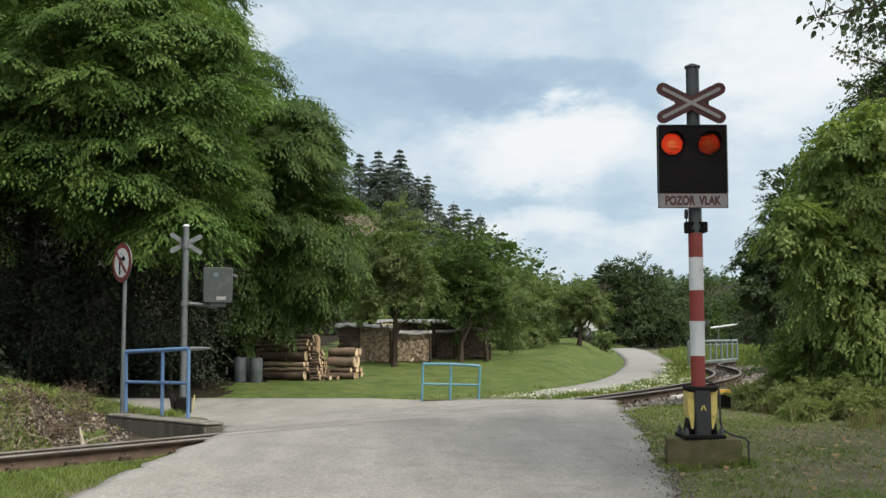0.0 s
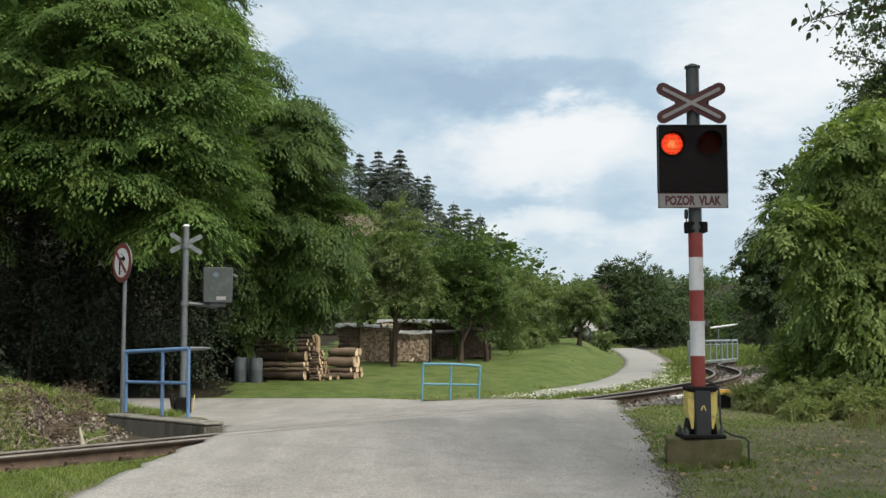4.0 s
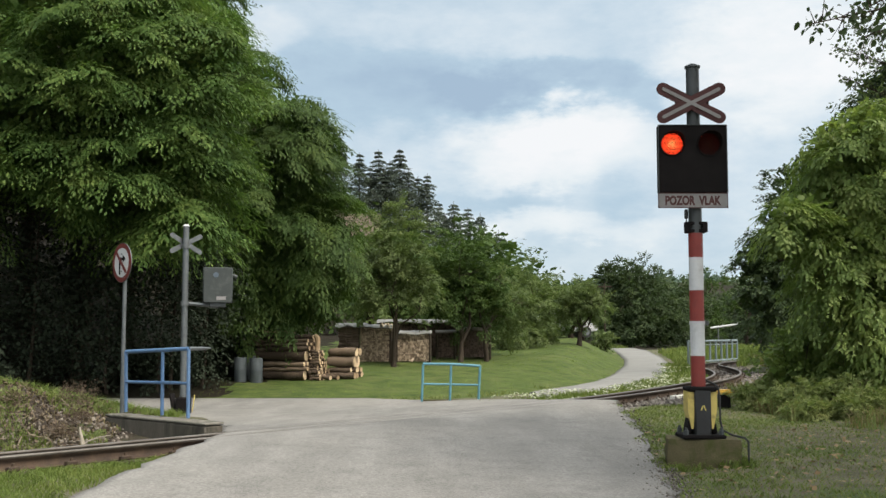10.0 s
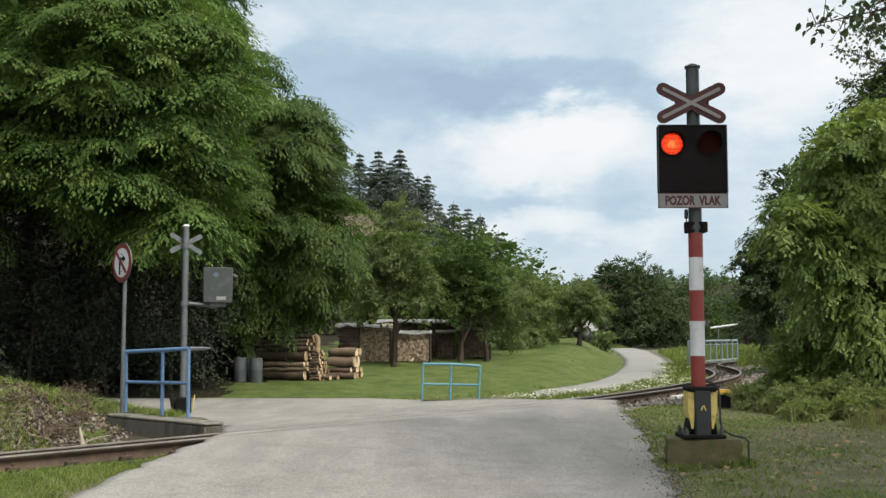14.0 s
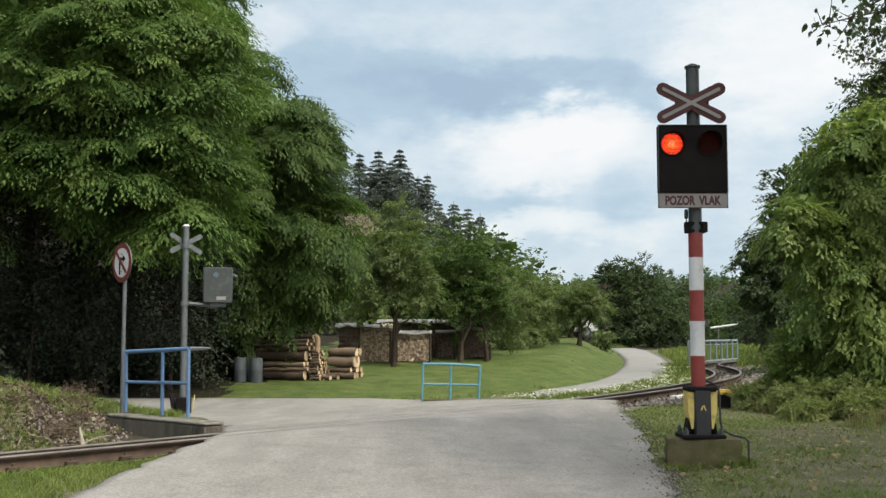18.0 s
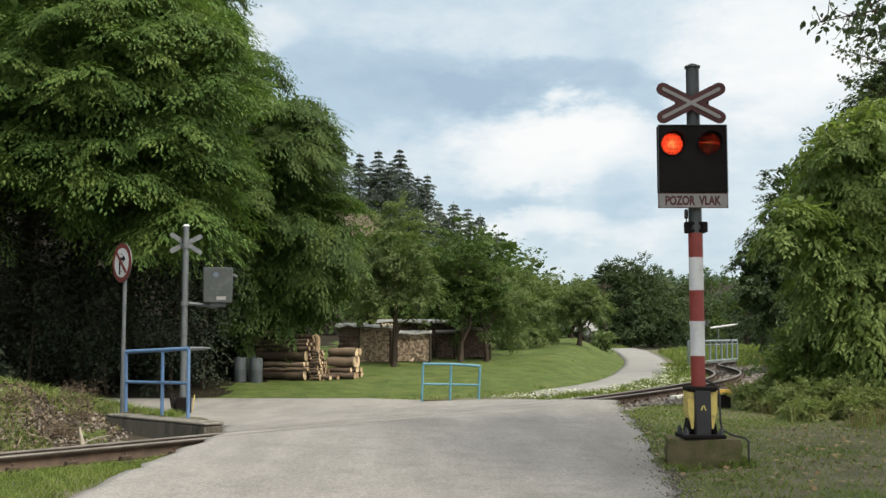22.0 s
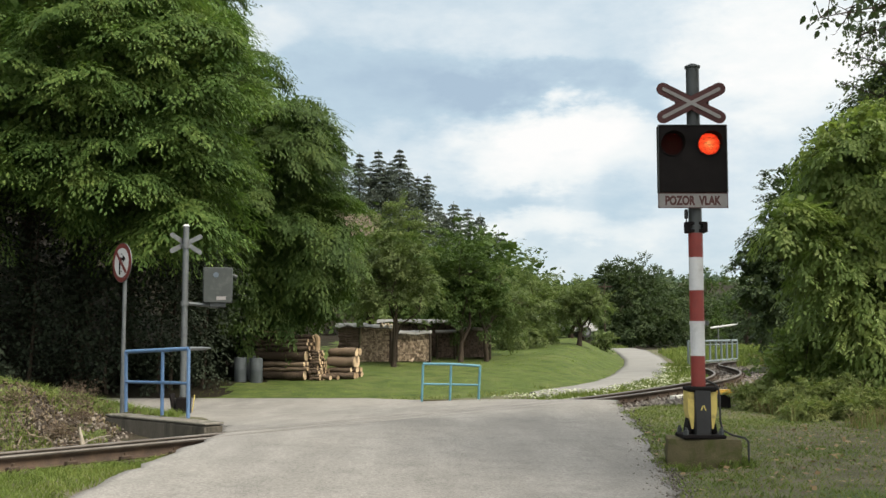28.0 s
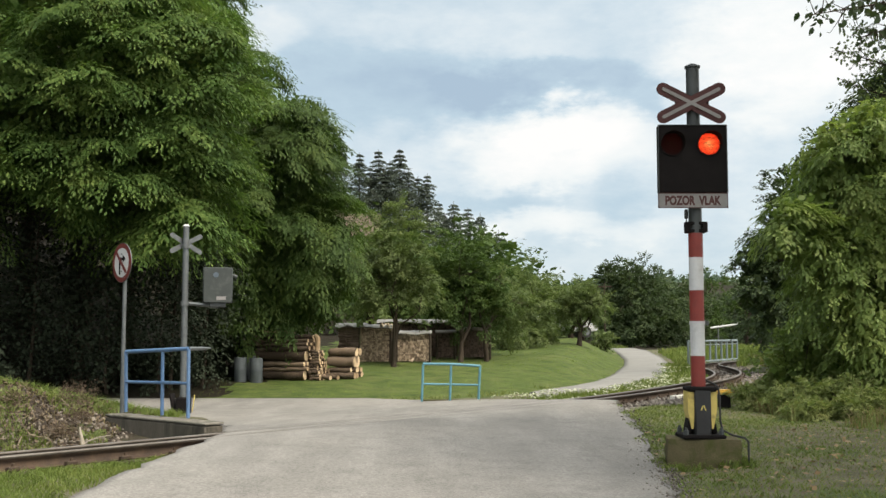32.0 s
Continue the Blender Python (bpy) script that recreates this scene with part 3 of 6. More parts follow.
def ground(x, y, road=False):
    shape = np.broadcast(np.asarray(x, float), np.asarray(y, float)).shape
    x, y = np.broadcast_to(np.asarray(x, float), shape).ravel(), np.broadcast_to(np.asarray(y, float), shape).ravel()
    s, q = along(x, y)
    T = rail_level(s)
    plane = T + np.clip(q, -1.2, 1.2) * CANT / 1.5
    # beyond the track: the low strip with road and path, then the lawn, the wooded hill and the far ridges
    path_z = -0.17 + 0.50 * step(42, 68, y)
    li = lawn_inside(x, y)
    far = path_z + (0.44 + 0.42 * step(30, 48, y)) * step(0, np.interp(x, [-1, 4], [9.0, 2.6]), li)
    far = far + 0.62 * np.clip(-x - 9.0 - 0.05 * (y - 20), 0, 90) * step(15, 25, y)
    far = far + np.clip(15 - 0.6 * (x + 14), 0, 70) * step(70, 175, y)
    far = far + 0.80 * np.exp(-((x + 7.6) / 2.6) ** 2 - ((y - 16.3) / 1.7) ** 2)
    near = 0.0 + 0.05 * step(6.0, 1.5, q) + 0.15 * step(6.5, 14, x) * step(10, 18, y)
    if road:
        z = np.where(q > 0, near + (plane - near) * step(5.5, 0.85, q), path_z + 0.05 + (plane - path_z - 0.05) * step(-4.8, -0.85, q))
    else:
        bed = T - 0.19 + np.clip(q, -1.5, 1.5) * CANT / 1.5
        near2 = near - 0.05 + 0.045 * step(2.3, 3.0, x)
        ditch = -0.35 * np.exp(-((q + 2.6) / 0.9) ** 2) * step(2.6, 0.5, s)
        z = np.where(q > 0, bed + (near2 - bed) * step(0.95, 2.0, q), bed + (far - bed) * step(-0.95, -1.9, q) + ditch)
        r = np.hypot(x, y)
        z = z + 0.012 * np.sin(x * 1.9 + 1.3 * np.sin(y * 0.7)) * np.sin(y * 1.7 + x * 0.4) * np.clip(r / 12, 0.5, 3)
        z = z + (36 + 12 * np.sin(x * 0.006 + 0.8) + 6 * np.sin(x * 0.017)) * step(350, 850, r) * (0.55 + 0.45 * step(0, 300, np.abs(x)))
    return z.reshape(shape)


def gz(x, y):
    return float(ground(x, y))


def rz(x, y):
    return float(ground(x, y, True))


# ---- ground, road, path, track ----
def spaced(parts):
    return np.unique(np.concatenate([np.arange(a, b, d) for a, b, d in parts]).round(3))


def make_ground():
    xs = spaced([(-1600, -200, 100), (-200, -60, 14), (-60, -16, 2.0), (-16, 14, 0.25), (14, 40, 1.5), (40, 200, 12), (200, 1700, 100)])
    ys = spaced([(-200, -20, 20), (-20, 4, 2), (4, 32, 0.25), (32, 60, 0.6), (60, 200, 5), (200, 500, 30), (500, 1600, 60)])
    X, Y = np.meshgrid(xs, ys)
    Z = ground(X, Y)
    v = np.stack([X, Y, Z], -1).reshape(-1, 3)
    nx, ny = len(xs), len(ys)
    a = (np.arange(ny - 1)[:, None] * nx + np.arange(nx - 1)[None, :]).ravel()
    f = np.stack([a, a + 1, a + nx + 1, a + nx], 1)
    me = arrays("ground", v, f, [M["verge"], M["lawn"], M["forest"], M["bank"], M["ballast"]], True)
    c = v[f].mean(1)
    x, y = c[:, 0], c[:, 1]
    s, q = along(x, y)
    wob = 0.3 * np.sin(x * 3.1 + y) + 0.3 * np.sin(y * 2.7 - x * 1.3)
    idx = np.zeros(len(f), np.int32)
    idx = np.where((q < -2.2) & (lawn_inside(x, y) > wob * 0.4), 1, idx)
    # the shade-toned soil also covers the foot of the slope
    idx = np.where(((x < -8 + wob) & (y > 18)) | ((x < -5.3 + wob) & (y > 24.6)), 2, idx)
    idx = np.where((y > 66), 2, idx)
    idx = np.where((x < -3.4 + wob) & (q < -1.6) & (y < 18.5 + wob) & (y > 9), 3, idx)
    idx = np.where((np.abs(q) < np.where(y > 36, 1.0, 1.35) + wob * 0.4) & (y > 17), 4, idx)
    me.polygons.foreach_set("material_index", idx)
    ob = new("ground", me)
    tagged(ob, "uneven grassy ground with mown lawn and earth bank", "ground", kind="structure")


make_ground()


def strip(name, ys, left, right, cols, lift, mat, rough_edge, seed):
    """A sheet between a left and a right edge, draped on the road's level, with a crumbling rim."""
    rng = np.random.default_rng(seed)
    u = np.linspace(0, 1, cols)
    xl, xr = left + rng.normal(0, rough_edge, len(ys)), right + rng.normal(0, rough_edge, len(ys))
    X = xl[:, None] + (xr - xl)[:, None] * u[None]
    Y = np.repeat(ys[:, None], cols, 1)
    Z = ground(X, Y, True) + lift
    low = Z.copy()
    Z[:, 0] -= 0.012
    Z[:, -1] -= 0.012
    v = np.concatenate([np.stack([X, Y, Z], -1).reshape(-1, 3), np.stack([X, Y, low - 0.3], -1).reshape(-1, 3)])
    n = len(ys) * cols
    a = (np.arange(len(ys) - 1)[:, None] * cols + np.arange(cols - 1)[None]).ravel()
    f = [np.stack([a, a + 1, a + cols + 1, a + cols], 1)]
    for col in (0, cols - 1):
        e = np.arange(len(ys) - 1) * cols + col
        f.append(np.stack([e, e + cols, e + cols + n, e + n], 1))
    for row in (0, len(ys) - 1):
        e = row * cols + np.arange(cols - 1)
        f.append(np.stack([e, e + 1, e + 1 + n, e + n], 1))
    return arrays(name, v, np.concatenate(f), mat, True)


ys = np.arange(-8, 24.01, 0.2)
left = np.interp(ys, [-8, 8.54, 9.17, 9.97, 11.08, 11.76, 12.38, 13.64, 13.9, 15.5, 17.5, 19, 20.3, 21.3, 24], [-4.2, -2.86, -2.81, -2.74, -2.67, -2.66, -2.78, -2.88, -2.95, -3.2, -3.9, -4.8, -7, -14, -14])
right = np.interp(ys, [-8, 8.5, 13.85, 18.9, 20.5, 22, 23.2, 24], [0.1, 1.92, 2.60, 3.08, 2.6, 1.6, 0.0, -1.5])
single("road", strip("road", ys, left, right, 48, -0.006, M["asphalt"], 0.03, 3), None, "worn pale grey asphalt road over the level crossing", "road", kind="structure")


def ribbon(name, px, py, half, lift, mat, seed):
    rng = np.random.default_rng(seed)
    d = np.stack([np.gradient(px), np.gradient(py)], 1)
    d = d / np.linalg.norm(d, axis=1, keepdims=True)
    nrm = np.stack([d[:, 1], -d[:, 0]], 1)
    cols = 9
    u = np.linspace(-1, 1, cols)
    w = half * np.clip(0.12 + np.arange(len(px)) / 60.0, 0, 1) + rng.normal(0, 0.02, len(px))
    X = px[:, None] + nrm[:, :1] * u[None] * w[:, None]
    Y = py[:, None] + nrm[:, 1:] * u[None] * w[:, None]
    base = ground(X, Y, True)
    Z = np.repeat(base[:, cols // 2][:, None], cols, 1) * 0.6 + base * 0.4 + lift
    low = ground(X, Y)
    blend = np.clip((np.abs(u) - 0.6) / 0.4, 0, 1)[None] ** 1.5
    Z = np.maximum(Z * (1 - blend) + (low + 0.02) * blend, low + 0.03)
    v = np.concatenate([np.stack([X, Y, Z], -1).reshape(-1, 3), np.stack([X, Y, Z - 0.3], -1).reshape(-1, 3)])
    n = len(px) * cols
    a = (np.arange(len(px) - 1)[:, None] * cols + np.arange(cols - 1)[None]).ravel()
    f = [np.stack([a, a + 1, a + cols + 1, a + cols], 1)]
    for col in (0, cols - 1):
        e = np.arange(len(px) - 1) * cols + col
        f.append(np.stack([e, e + cols, e + cols + n, e + n], 1))
    for row in (0, len(px) - 1):
        e = row * cols + np.arange(cols - 1)
        f.append(np.stack([e, e + 1, e + 1 + n, e + n], 1))
    return arrays(name, v, np.concatenate(f), mat, True)


cpx, cpy = cycle_path(120)
single("path", ribbon("path", cpx, cpy, 1.0, 0.03, M["gravel"], 5), None, "pale gravel path curving up beside the lawn", "path", kind="structure")


def rail_mesh(off, s0, s1, head):
    """One rail swept along the track. off: metres to the right of the centre; head: the worn top alone, or the rest."""
    rows = [r for r in TRACK if s0 <= r[3] <= s1]
    if head:
        prof = [(-0.036, -0.022), (-0.036, 0.0), (-0.030, 0.006), (0.030, 0.006), (0.036, 0.0), (0.036, -0.022)]
    else:
        prof = [(-0.0625, -0.15), (-0.0625, -0.138), (-0.012, -0.122), (-0.009, -0.045), (-0.034, -0.034), (-0.034, 0.0),
                (0.034, 0.0), (0.034, -0.034), (0.009, -0.045), (0.012, -0.122), (0.0625, -0.138), (0.0625, -0.15)]
    v = []
    for x, y, h, s in rows:
        n = np.array([math.cos(radians(h)), -math.sin(radians(h))])
        z = float(rail_level(s)) + off * CANT / 1.5
        for a, b in prof:
            v.append((x + n[0] * (off + a), y + n[1] * (off + a), z + b - 0.009))
    k = len(prof)
    f = [(i * k + j, i * k + (j + 1) % k, (i + 1) * k + (j + 1) % k, (i + 1) * k + j) for i in range(len(rows) - 1) for j in range(k)]
    return arrays("rail", np.array(v), np.array(f), M["rail_top"] if head else M["rail_side"], False)


track = empty_thing("railway_track", Matrix.Identity(4), "single railway track with rusty rails on dark wooden sleepers", "railway track", kind="structure")
for off in (-GAUGE / 2, GAUGE / 2):
    r = part("rail", rail_mesh(off, -12, 90, False), None, track, "rusty steel rail with a worn head")
    part("rail_head", rail_mesh(off, -12, 90, True), None, r, "worn bare steel running surface")
sl = mesh_of("sleeper", box(bmesh.new(), 1.55, 0.22, 0.14, pose(0, 0, -0.235), 0.015), M["sleeper"])
bp = bmesh.new()
for sx in (-0.11, 0.11):
    box(bp, 0.07, 0.13, 0.05, pose(sx, 0, -0.135), 0.01)
    rod(bp, (sx, 0, -0.15), (sx, 0, -0.08), 0.018, seg=6)
plate = mesh_of("rail_clip", bp, M["rail_side"])
for s in np.arange(-9, 74, 0.63):
    if 3.6 < s < 10.6:
        continue
    r = TRACK[np.argmin(np.abs(TRACK[:, 3] - s))]
    d = s - r[3]
    h = radians(r[2])
    z = float(rail_level(s))
    ob = part("sleeper", sl, None, track)
    ob.matrix_basis = Matrix.Translation((r[0] + d * math.sin(h), r[1] + d * math.cos(h), z)) @ Matrix.Rotation(-h, 4, "Z") @ Matrix.Rotation(-math.atan(CANT / 1.5), 4, "Y")
    if -6 < s < 40:
        for off in (-GAUGE / 2, GAUGE / 2):
            c = part("rail_clip", plate, None, ob)
            c.matrix_basis = pose(off, 0, 0)


def scatter_stones(name, pts, size, mat, label, seed, category="stones", sink=0.3, lift=None):
    """Many small angular stones in one mesh."""
    rng = np.random.default_rng(seed)
    base = np.array([(1, 0, 0), (-1, 0, 0), (0, 1, 0), (0, -1, 0), (0, 0, 1), (0, 0, -1)], float)
    tri = np.array([(0, 2, 4), (2, 1, 4), (1, 3, 4), (3, 0, 4), (2, 0, 5), (1, 2, 5), (3, 1, 5), (0, 3, 5)])
    n = len(pts)
    sc = size * (0.5 + rng.random((n, 1, 3))) * (0.6 + 0.8 * rng.random((n, 1, 1)))
    v = base[None] * sc + rng.normal(0, 0.22, (n, 6, 3)) * sc
    a = rng.random(n) * 6.28
    c, s = np.cos(a)[:, None], np.sin(a)[:, None]
    v = np.stack([v[..., 0] * c - v[..., 1] * s, v[..., 0] * s + v[..., 1] * c, v[..., 2]], -1)
    z = ground(pts[:, 0], pts[:, 1]) if lift is None else lift
    v = v + np.concatenate([pts, (z + size * sink)[:, None]], 1)[:, None]
    f = (tri[None] + 6 * np.arange(n)[:, None, None]).reshape(-1, 3)
    return single(name, arrays(name, v.reshape(-1, 3), f, mat), None, label, category, kind="stuff")


def along_track(rng, n, s0, s1, q0, q1):
    s, q = s0 + (s1 - s0) * rng.random(n), q0 + (q1 - q0) * rng.random(n)
    i = np.clip(((s - TRACK[0, 3]) / 0.5).astype(int), 0, len(TRACK) - 1)
    h = np.radians(TRACK[i, 2])
    d = s - TRACK[i, 3]
    return np.stack([TRACK[i, 0] + d * np.sin(h) + q * np.cos(h), TRACK[i, 1] + d * np.cos(h) - q * np.sin(h)], 1)


M["ballast_loose"] = surface("loose_ballast", (0.075, 0.066, 0.058), (0.21, 0.19, 0.17), 12, 0.92, 0.3, fine=50, vary=-1.0)
rng = np.random.default_rng(11)
scatter_stones("ballast", np.concatenate([along_track(rng, 1900, 10.5, 18, -1.0, 2.0), along_track(rng, 2300, 18, 34, -1.0, 1.25), along_track(rng, 2000, 34, 62, -1.1, 1.3),
               along_track(rng, 900, -9, 2.4, -0.62, 0.30)]), 0.038, M["ballast_loose"], "loose grey track ballast stones", 12, "ballast")
scatter_stones("ballast", along_track(rng, 220, 1.3, 2.2, 0.47, 0.80), 0.022, M["ballast_loose"], "loose grey stones beside the rail's end", 13, "ballast", 1.2)


# ---- the crossing signal ----
def annulus(bm, r0, r1, y, seg=28, m=None):
    vs = []
    for r in (r0, r1):
        vs.append([bm.verts.new((r * math.cos(k * math.tau / seg), y, r * math.sin(k * math.tau / seg))) for k in range(seg)])
    for k in range(seg):
        bm.faces.new((vs[0][k], vs[1][k], vs[1][(k + 1) % seg], vs[0][(k + 1) % seg]))
    return bm


def bar_of_cross(bm, length, width, thick, y):
    """A flat bar with round ends, lying along x."""
    a, b = length / 2 - width / 2, width / 2
    arc = [radians(-90 + 22.5 * k) for k in range(9)]
    pts = [(a + b * math.cos(t), b * math.sin(t)) for t in arc] + [(-a - b * math.cos(t), -b * math.sin(t)) for t in arc]
    lo = [bm.verts.new((px, y, pz)) for px, pz in pts]
    hi = [bm.verts.new((px, y + thick, pz)) for px, pz in pts]
    bm.faces.new(lo)
    bm.faces.new(hi[::-1])
    for k in range(len(pts)):
        bm.faces.new((lo[k], hi[k], hi[(k + 1) % len(pts)], lo[(k + 1) % len(pts)]))
    return bm


def glow(name):
    """The lamp's bright strips behind the lens: hottest in the middle."""
    m, nt, p = material(name)
    tc = nt.nodes.new("ShaderNodeTexCoord")
    ln = nt.nodes.new("ShaderNodeVectorMath")
    ln.operation = "LENGTH"
    nt.links.new(tc.outputs["Object"], ln.inputs[0])
    wv = tex_noise(nt, tc.outputs["Object"], 38.0, 2.0)
    r = num(nt, "MULTIPLY_ADD", num(nt, "SUBTRACT", wv.outputs[0], 0.5), 0.16, ln.outputs["Value"])
    col = ramp(nt, num(nt, "DIVIDE", r, 0.125), [(0.0, (1.0, 0.40, 0.12)), (0.35, (1.0, 0.115, 0.030)), (0.8, (0.95, 0.055, 0.014)), (1.0, (0.75, 0.025, 0.008))])
    em = nt.nodes.new("ShaderNodeEmission")
    em.inputs[1].default_value = 2.4
    nt.links.new(col, em.inputs[0])
    nt.links.new(em.outputs[0], nt.nodes["Material Output"].inputs[0])
    return m


M["lamp_glow"] = glow("lamp_glow")
# added shutter bars, coloured like the unlit lens, that make the lamps blink
M["shutter"] = surface("shutter_dark_red", (0.005, 0.0011, 0.0011), (0.010, 0.002, 0.002), 20, 0.92, 0.0, fine=60)
PITCH, LENS = 0.0088, 0.114


def lens_bars(width, y, r, spine=True):
    """Level bars of a round grille, held together by a hair-thin spine if wanted."""
    bm = bmesh.new()
    n, e = int(r / PITCH), 0.0006
    last = None
    for k in range(-n, n + 1):
        z = k * PITCH
        a = math.sqrt(max(r * r - z * z, 0)) - 0.002
        if a < 0.01:
            continue
        lo = [bm.verts.new((x, y, z - width / 2)) for x in (-a, -e, e, a)]
        hi = [bm.verts.new((x, y, z + width / 2)) for x in (-a, -e, e, a)]
        for q in range(3):
            bm.faces.new((lo[q], lo[q + 1], hi[q + 1], hi[q]))
        if last and spine:
            bm.faces.new((last[1], last[2], lo[2], lo[1]))
        last = hi
    return bm


def crossing_signal():
    sig = empty_thing("crossing_signal", pose(2.66, 10.95, 0.0), "crossing signal with two red lamps on a banded red-white post", "crossing signal")
    bm = bmesh.new()
    rod(bm, (0, 0, 0.7), (0, 0, 4.18), 0.069, seg=20)
    part("post", bm, M["postblack"], sig, "weathered black steel post")
    bm = bmesh.new()
    rod(bm, (0, 0, 4.17), (0, 0, 4.19), 0.082, seg=20)
    rod(bm, (0, 0, 4.19), (0, 0, 4.215), 0.080, 0.03, seg=20)
    part("post_cap", bm, M["postblack"], sig)
    for z0, z1, mat in ((0.78, 1.115, "red"), (1.115, 1.45, "white"), (1.45, 1.797, "red"), (1.797, 2.144, "white"), (2.144, 2.40, "red")):
        bm = bmesh.new()
        rod(bm, (0, 0, z0 + 0.0005), (0, 0, z1 - 0.0005), 0.0745, seg=24)
        part("painted_band", bm, M[mat], sig, mat + " painted band of the post")
    bm = bmesh.new()
    rod(bm, (0, 0, 1.44), (0, 0, 1.475), 0.082, seg=20)
    ring = part("clamp_ring", bm, M["white"], sig, "white clamp ring")
    part("clamp_lug", box(bmesh.new(), 0.05, 0.04, 0.05, pose(0.095, 0, 1.455), 0.005), M["postblack"], ring)
    bm = bmesh.new()
    box(bm, 0.21, 0.13, 0.035, pose(0, 0, 2.50), 0.005)
    box(bm, 0.21, 0.13, 0.035, pose(0, 0, 2.42), 0.005)
    box(bm, 0.05, 0.10, 0.11, pose(-0.09, -0.02, 2.46), 0.005)
    box(bm, 0.05, 0.10, 0.11, pose(0.09, -0.02, 2.46), 0.005)
    part("bracket", bm, M["black"], sig, "black mounting bracket")
    # warning cross
    for ang in (27.0, -27.0):
        back = -0.102 if ang > 0 else -0.108
        bm = bmesh.new()
        bar_of_cross(bm, 0.80, 0.135, 0.012, back)
        arm = part("cross_arm", bm, M["darkred"], sig, "dark red bordered arm of the warning cross", smooth=False)
        arm.matrix_basis = pose(-0.042, 0, 3.77, 0, ang, 0)
        bm = bmesh.new()
        bar_of_cross(bm, 0.69, 0.036, 0.004, -0.1125 if ang > 0 else -0.1133)
        part("cross_stripe", bm, M["plate"], arm, "faded white stripe of the cross arm", smooth=False)
    bm = bmesh.new()
    for sx in (-0.19, 0.13):
        box(bm, 0.035, 0.03, 0.26, pose(sx, -0.075, 3.78), 0.004)
    for z in (3.72, 3.84):
        box(bm, 0.36, 0.03, 0.03, pose(-0.01, -0.06, z), 0.004)
    part("cross_bracket", bm, M["black"], sig)
    # target board
    bm = bmesh.new()
    cx = -0.046
    fr, w, z0, z1 = -0.155, 0.715, 2.815, 3.525
    outer = [(-w / 2, z0), (w / 2, z0), (w / 2, z1), (-w / 2, z1)]
    box(bm, w, 0.10, z1 - z0, pose(cx, -0.09, (z0 + z1) / 2), 0.006)
    board = part("target_board", bm, M["black"], sig, "black target board behind the lamps")
    bm = bmesh.new()
    for sx in (-1, 1):
        box(bm, 0.006, 0.02, z1 - z0 + 0.01, pose(cx + sx * (w / 2 + 0.001), -0.142, (z0 + z1) / 2))
    box(bm, w, 0.02, 0.006, pose(cx, -0.142, z1 + 0.002))
    part("board_edging", bm, M["grey"], board, "thin pale edging")
    lamps = []
    for lx in (-0.262, 0.125):
        lamp = part("lamp", annulus_ring(), M["black"], sig, "round signal lamp with a black hood")
        lamp.matrix_basis = pose(lx, -0.142, 3.325)
        em = mesh_of("lamp_glow", lens_bars(PITCH * 0.5, -0.004, LENS, False), M["lamp_glow"])
        tagged(part("light_strip", em, None, lamp, "glowing red light behind the lens"), kind="stuff")
        sh = part("shutter", lens_bars(PITCH * 0.58, -0.0045, LENS), M["shutter"], lamp, "added dark red shutter that dims the lamp")
        part("hood", hood_mesh(), M["black"], lamp)
        lamps.append(sh)
    # name plate
    bm = bmesh.new()
    box(bm, 0.730, 0.014, 0.160, pose(cx - 0.002, -0.12, 2.732), 0.004)
    pl = part("name_plate", bm, M["plate"], sig, "white plate reading POZOR VLAK in red")
    bm = bmesh.new()
    for sx, sz, dx, dz in ((0.730, 0.008, 0, 0.076), (0.730, 0.008, 0, -0.076), (0.008, 0.144, 0.361, 0), (0.008, 0.144, -0.361, 0)):
        box(bm, sx, 0.005, sz, pose(cx - 0.002 + dx, -0.130, 2.732 + dz))
    part("plate_border", bm, M["darkred"], pl)
    part("lettering", letters("POZOR  VLAK", 0.128, 0.585, M["letter"]), None, pl, "dark red lettering").matrix_basis = pose(cx, -0.1275, 2.732, 90, 0, 0)
    # foot
    bm = bmesh.new()
    box(bm, 0.165, 0.25, 0.47, pose(0.012, -0.02, 0.535), 0.012)
    foot = part("foot_casing", bm, M["foot"], sig, "dark cast foot of the post")
    bm = bmesh.new()
    box(bm, 0.30, 0.27, 0.05, pose(0.012, -0.01, 0.775), 0.015)
    part("foot_cap", bm, M["black"], foot)
    for sx in (-1, 1):
        bm = bmesh.new()
        pts = [(0.085, 0.75), (0.150, 0.75), (0.150, 0.56), (0.112, 0.37), (0.095, 0.37), (0.085, 0.54)]
        lo = [bm.verts.new((sx * a + 0.012, -0.11, b)) for a, b in pts]
        hi = [bm.verts.new((sx * a + 0.012, 0.09, b)) for a, b in pts]
        bm.faces.new(lo if sx < 0 else lo[::-1])
        bm.faces.new(hi[::-1] if sx < 0 else hi)
        for k in range(6):
            bm.faces.new((lo[k], lo[(k + 1) % 6], hi[(k + 1) % 6], hi[k]))
        bmesh.ops.recalc_face_normals(bm, faces=bm.faces)
        part("side_rib", bm, M["yellow"], foot, "faded yellow side rib", smooth=False)
        bm = bmesh.new()
        box(bm, 0.055, 0.18, 0.20, pose(0.012 + sx * 0.118, 0.01, 0.41, 0, sx * -12, 0), 0.015)
        part("black_rib", bm, M["black"], foot)
    bm = bmesh.new()
    for sx in (-1, 1):
        box(bm, 0.012, 0.004, 0.055, pose(0.012 + sx * 0.014, -0.148, 0.585, 0, -sx * 24, 0))
    part("mark", bm, M["yellow"], foot, "small yellow cast mark")
    bm = bmesh.new()
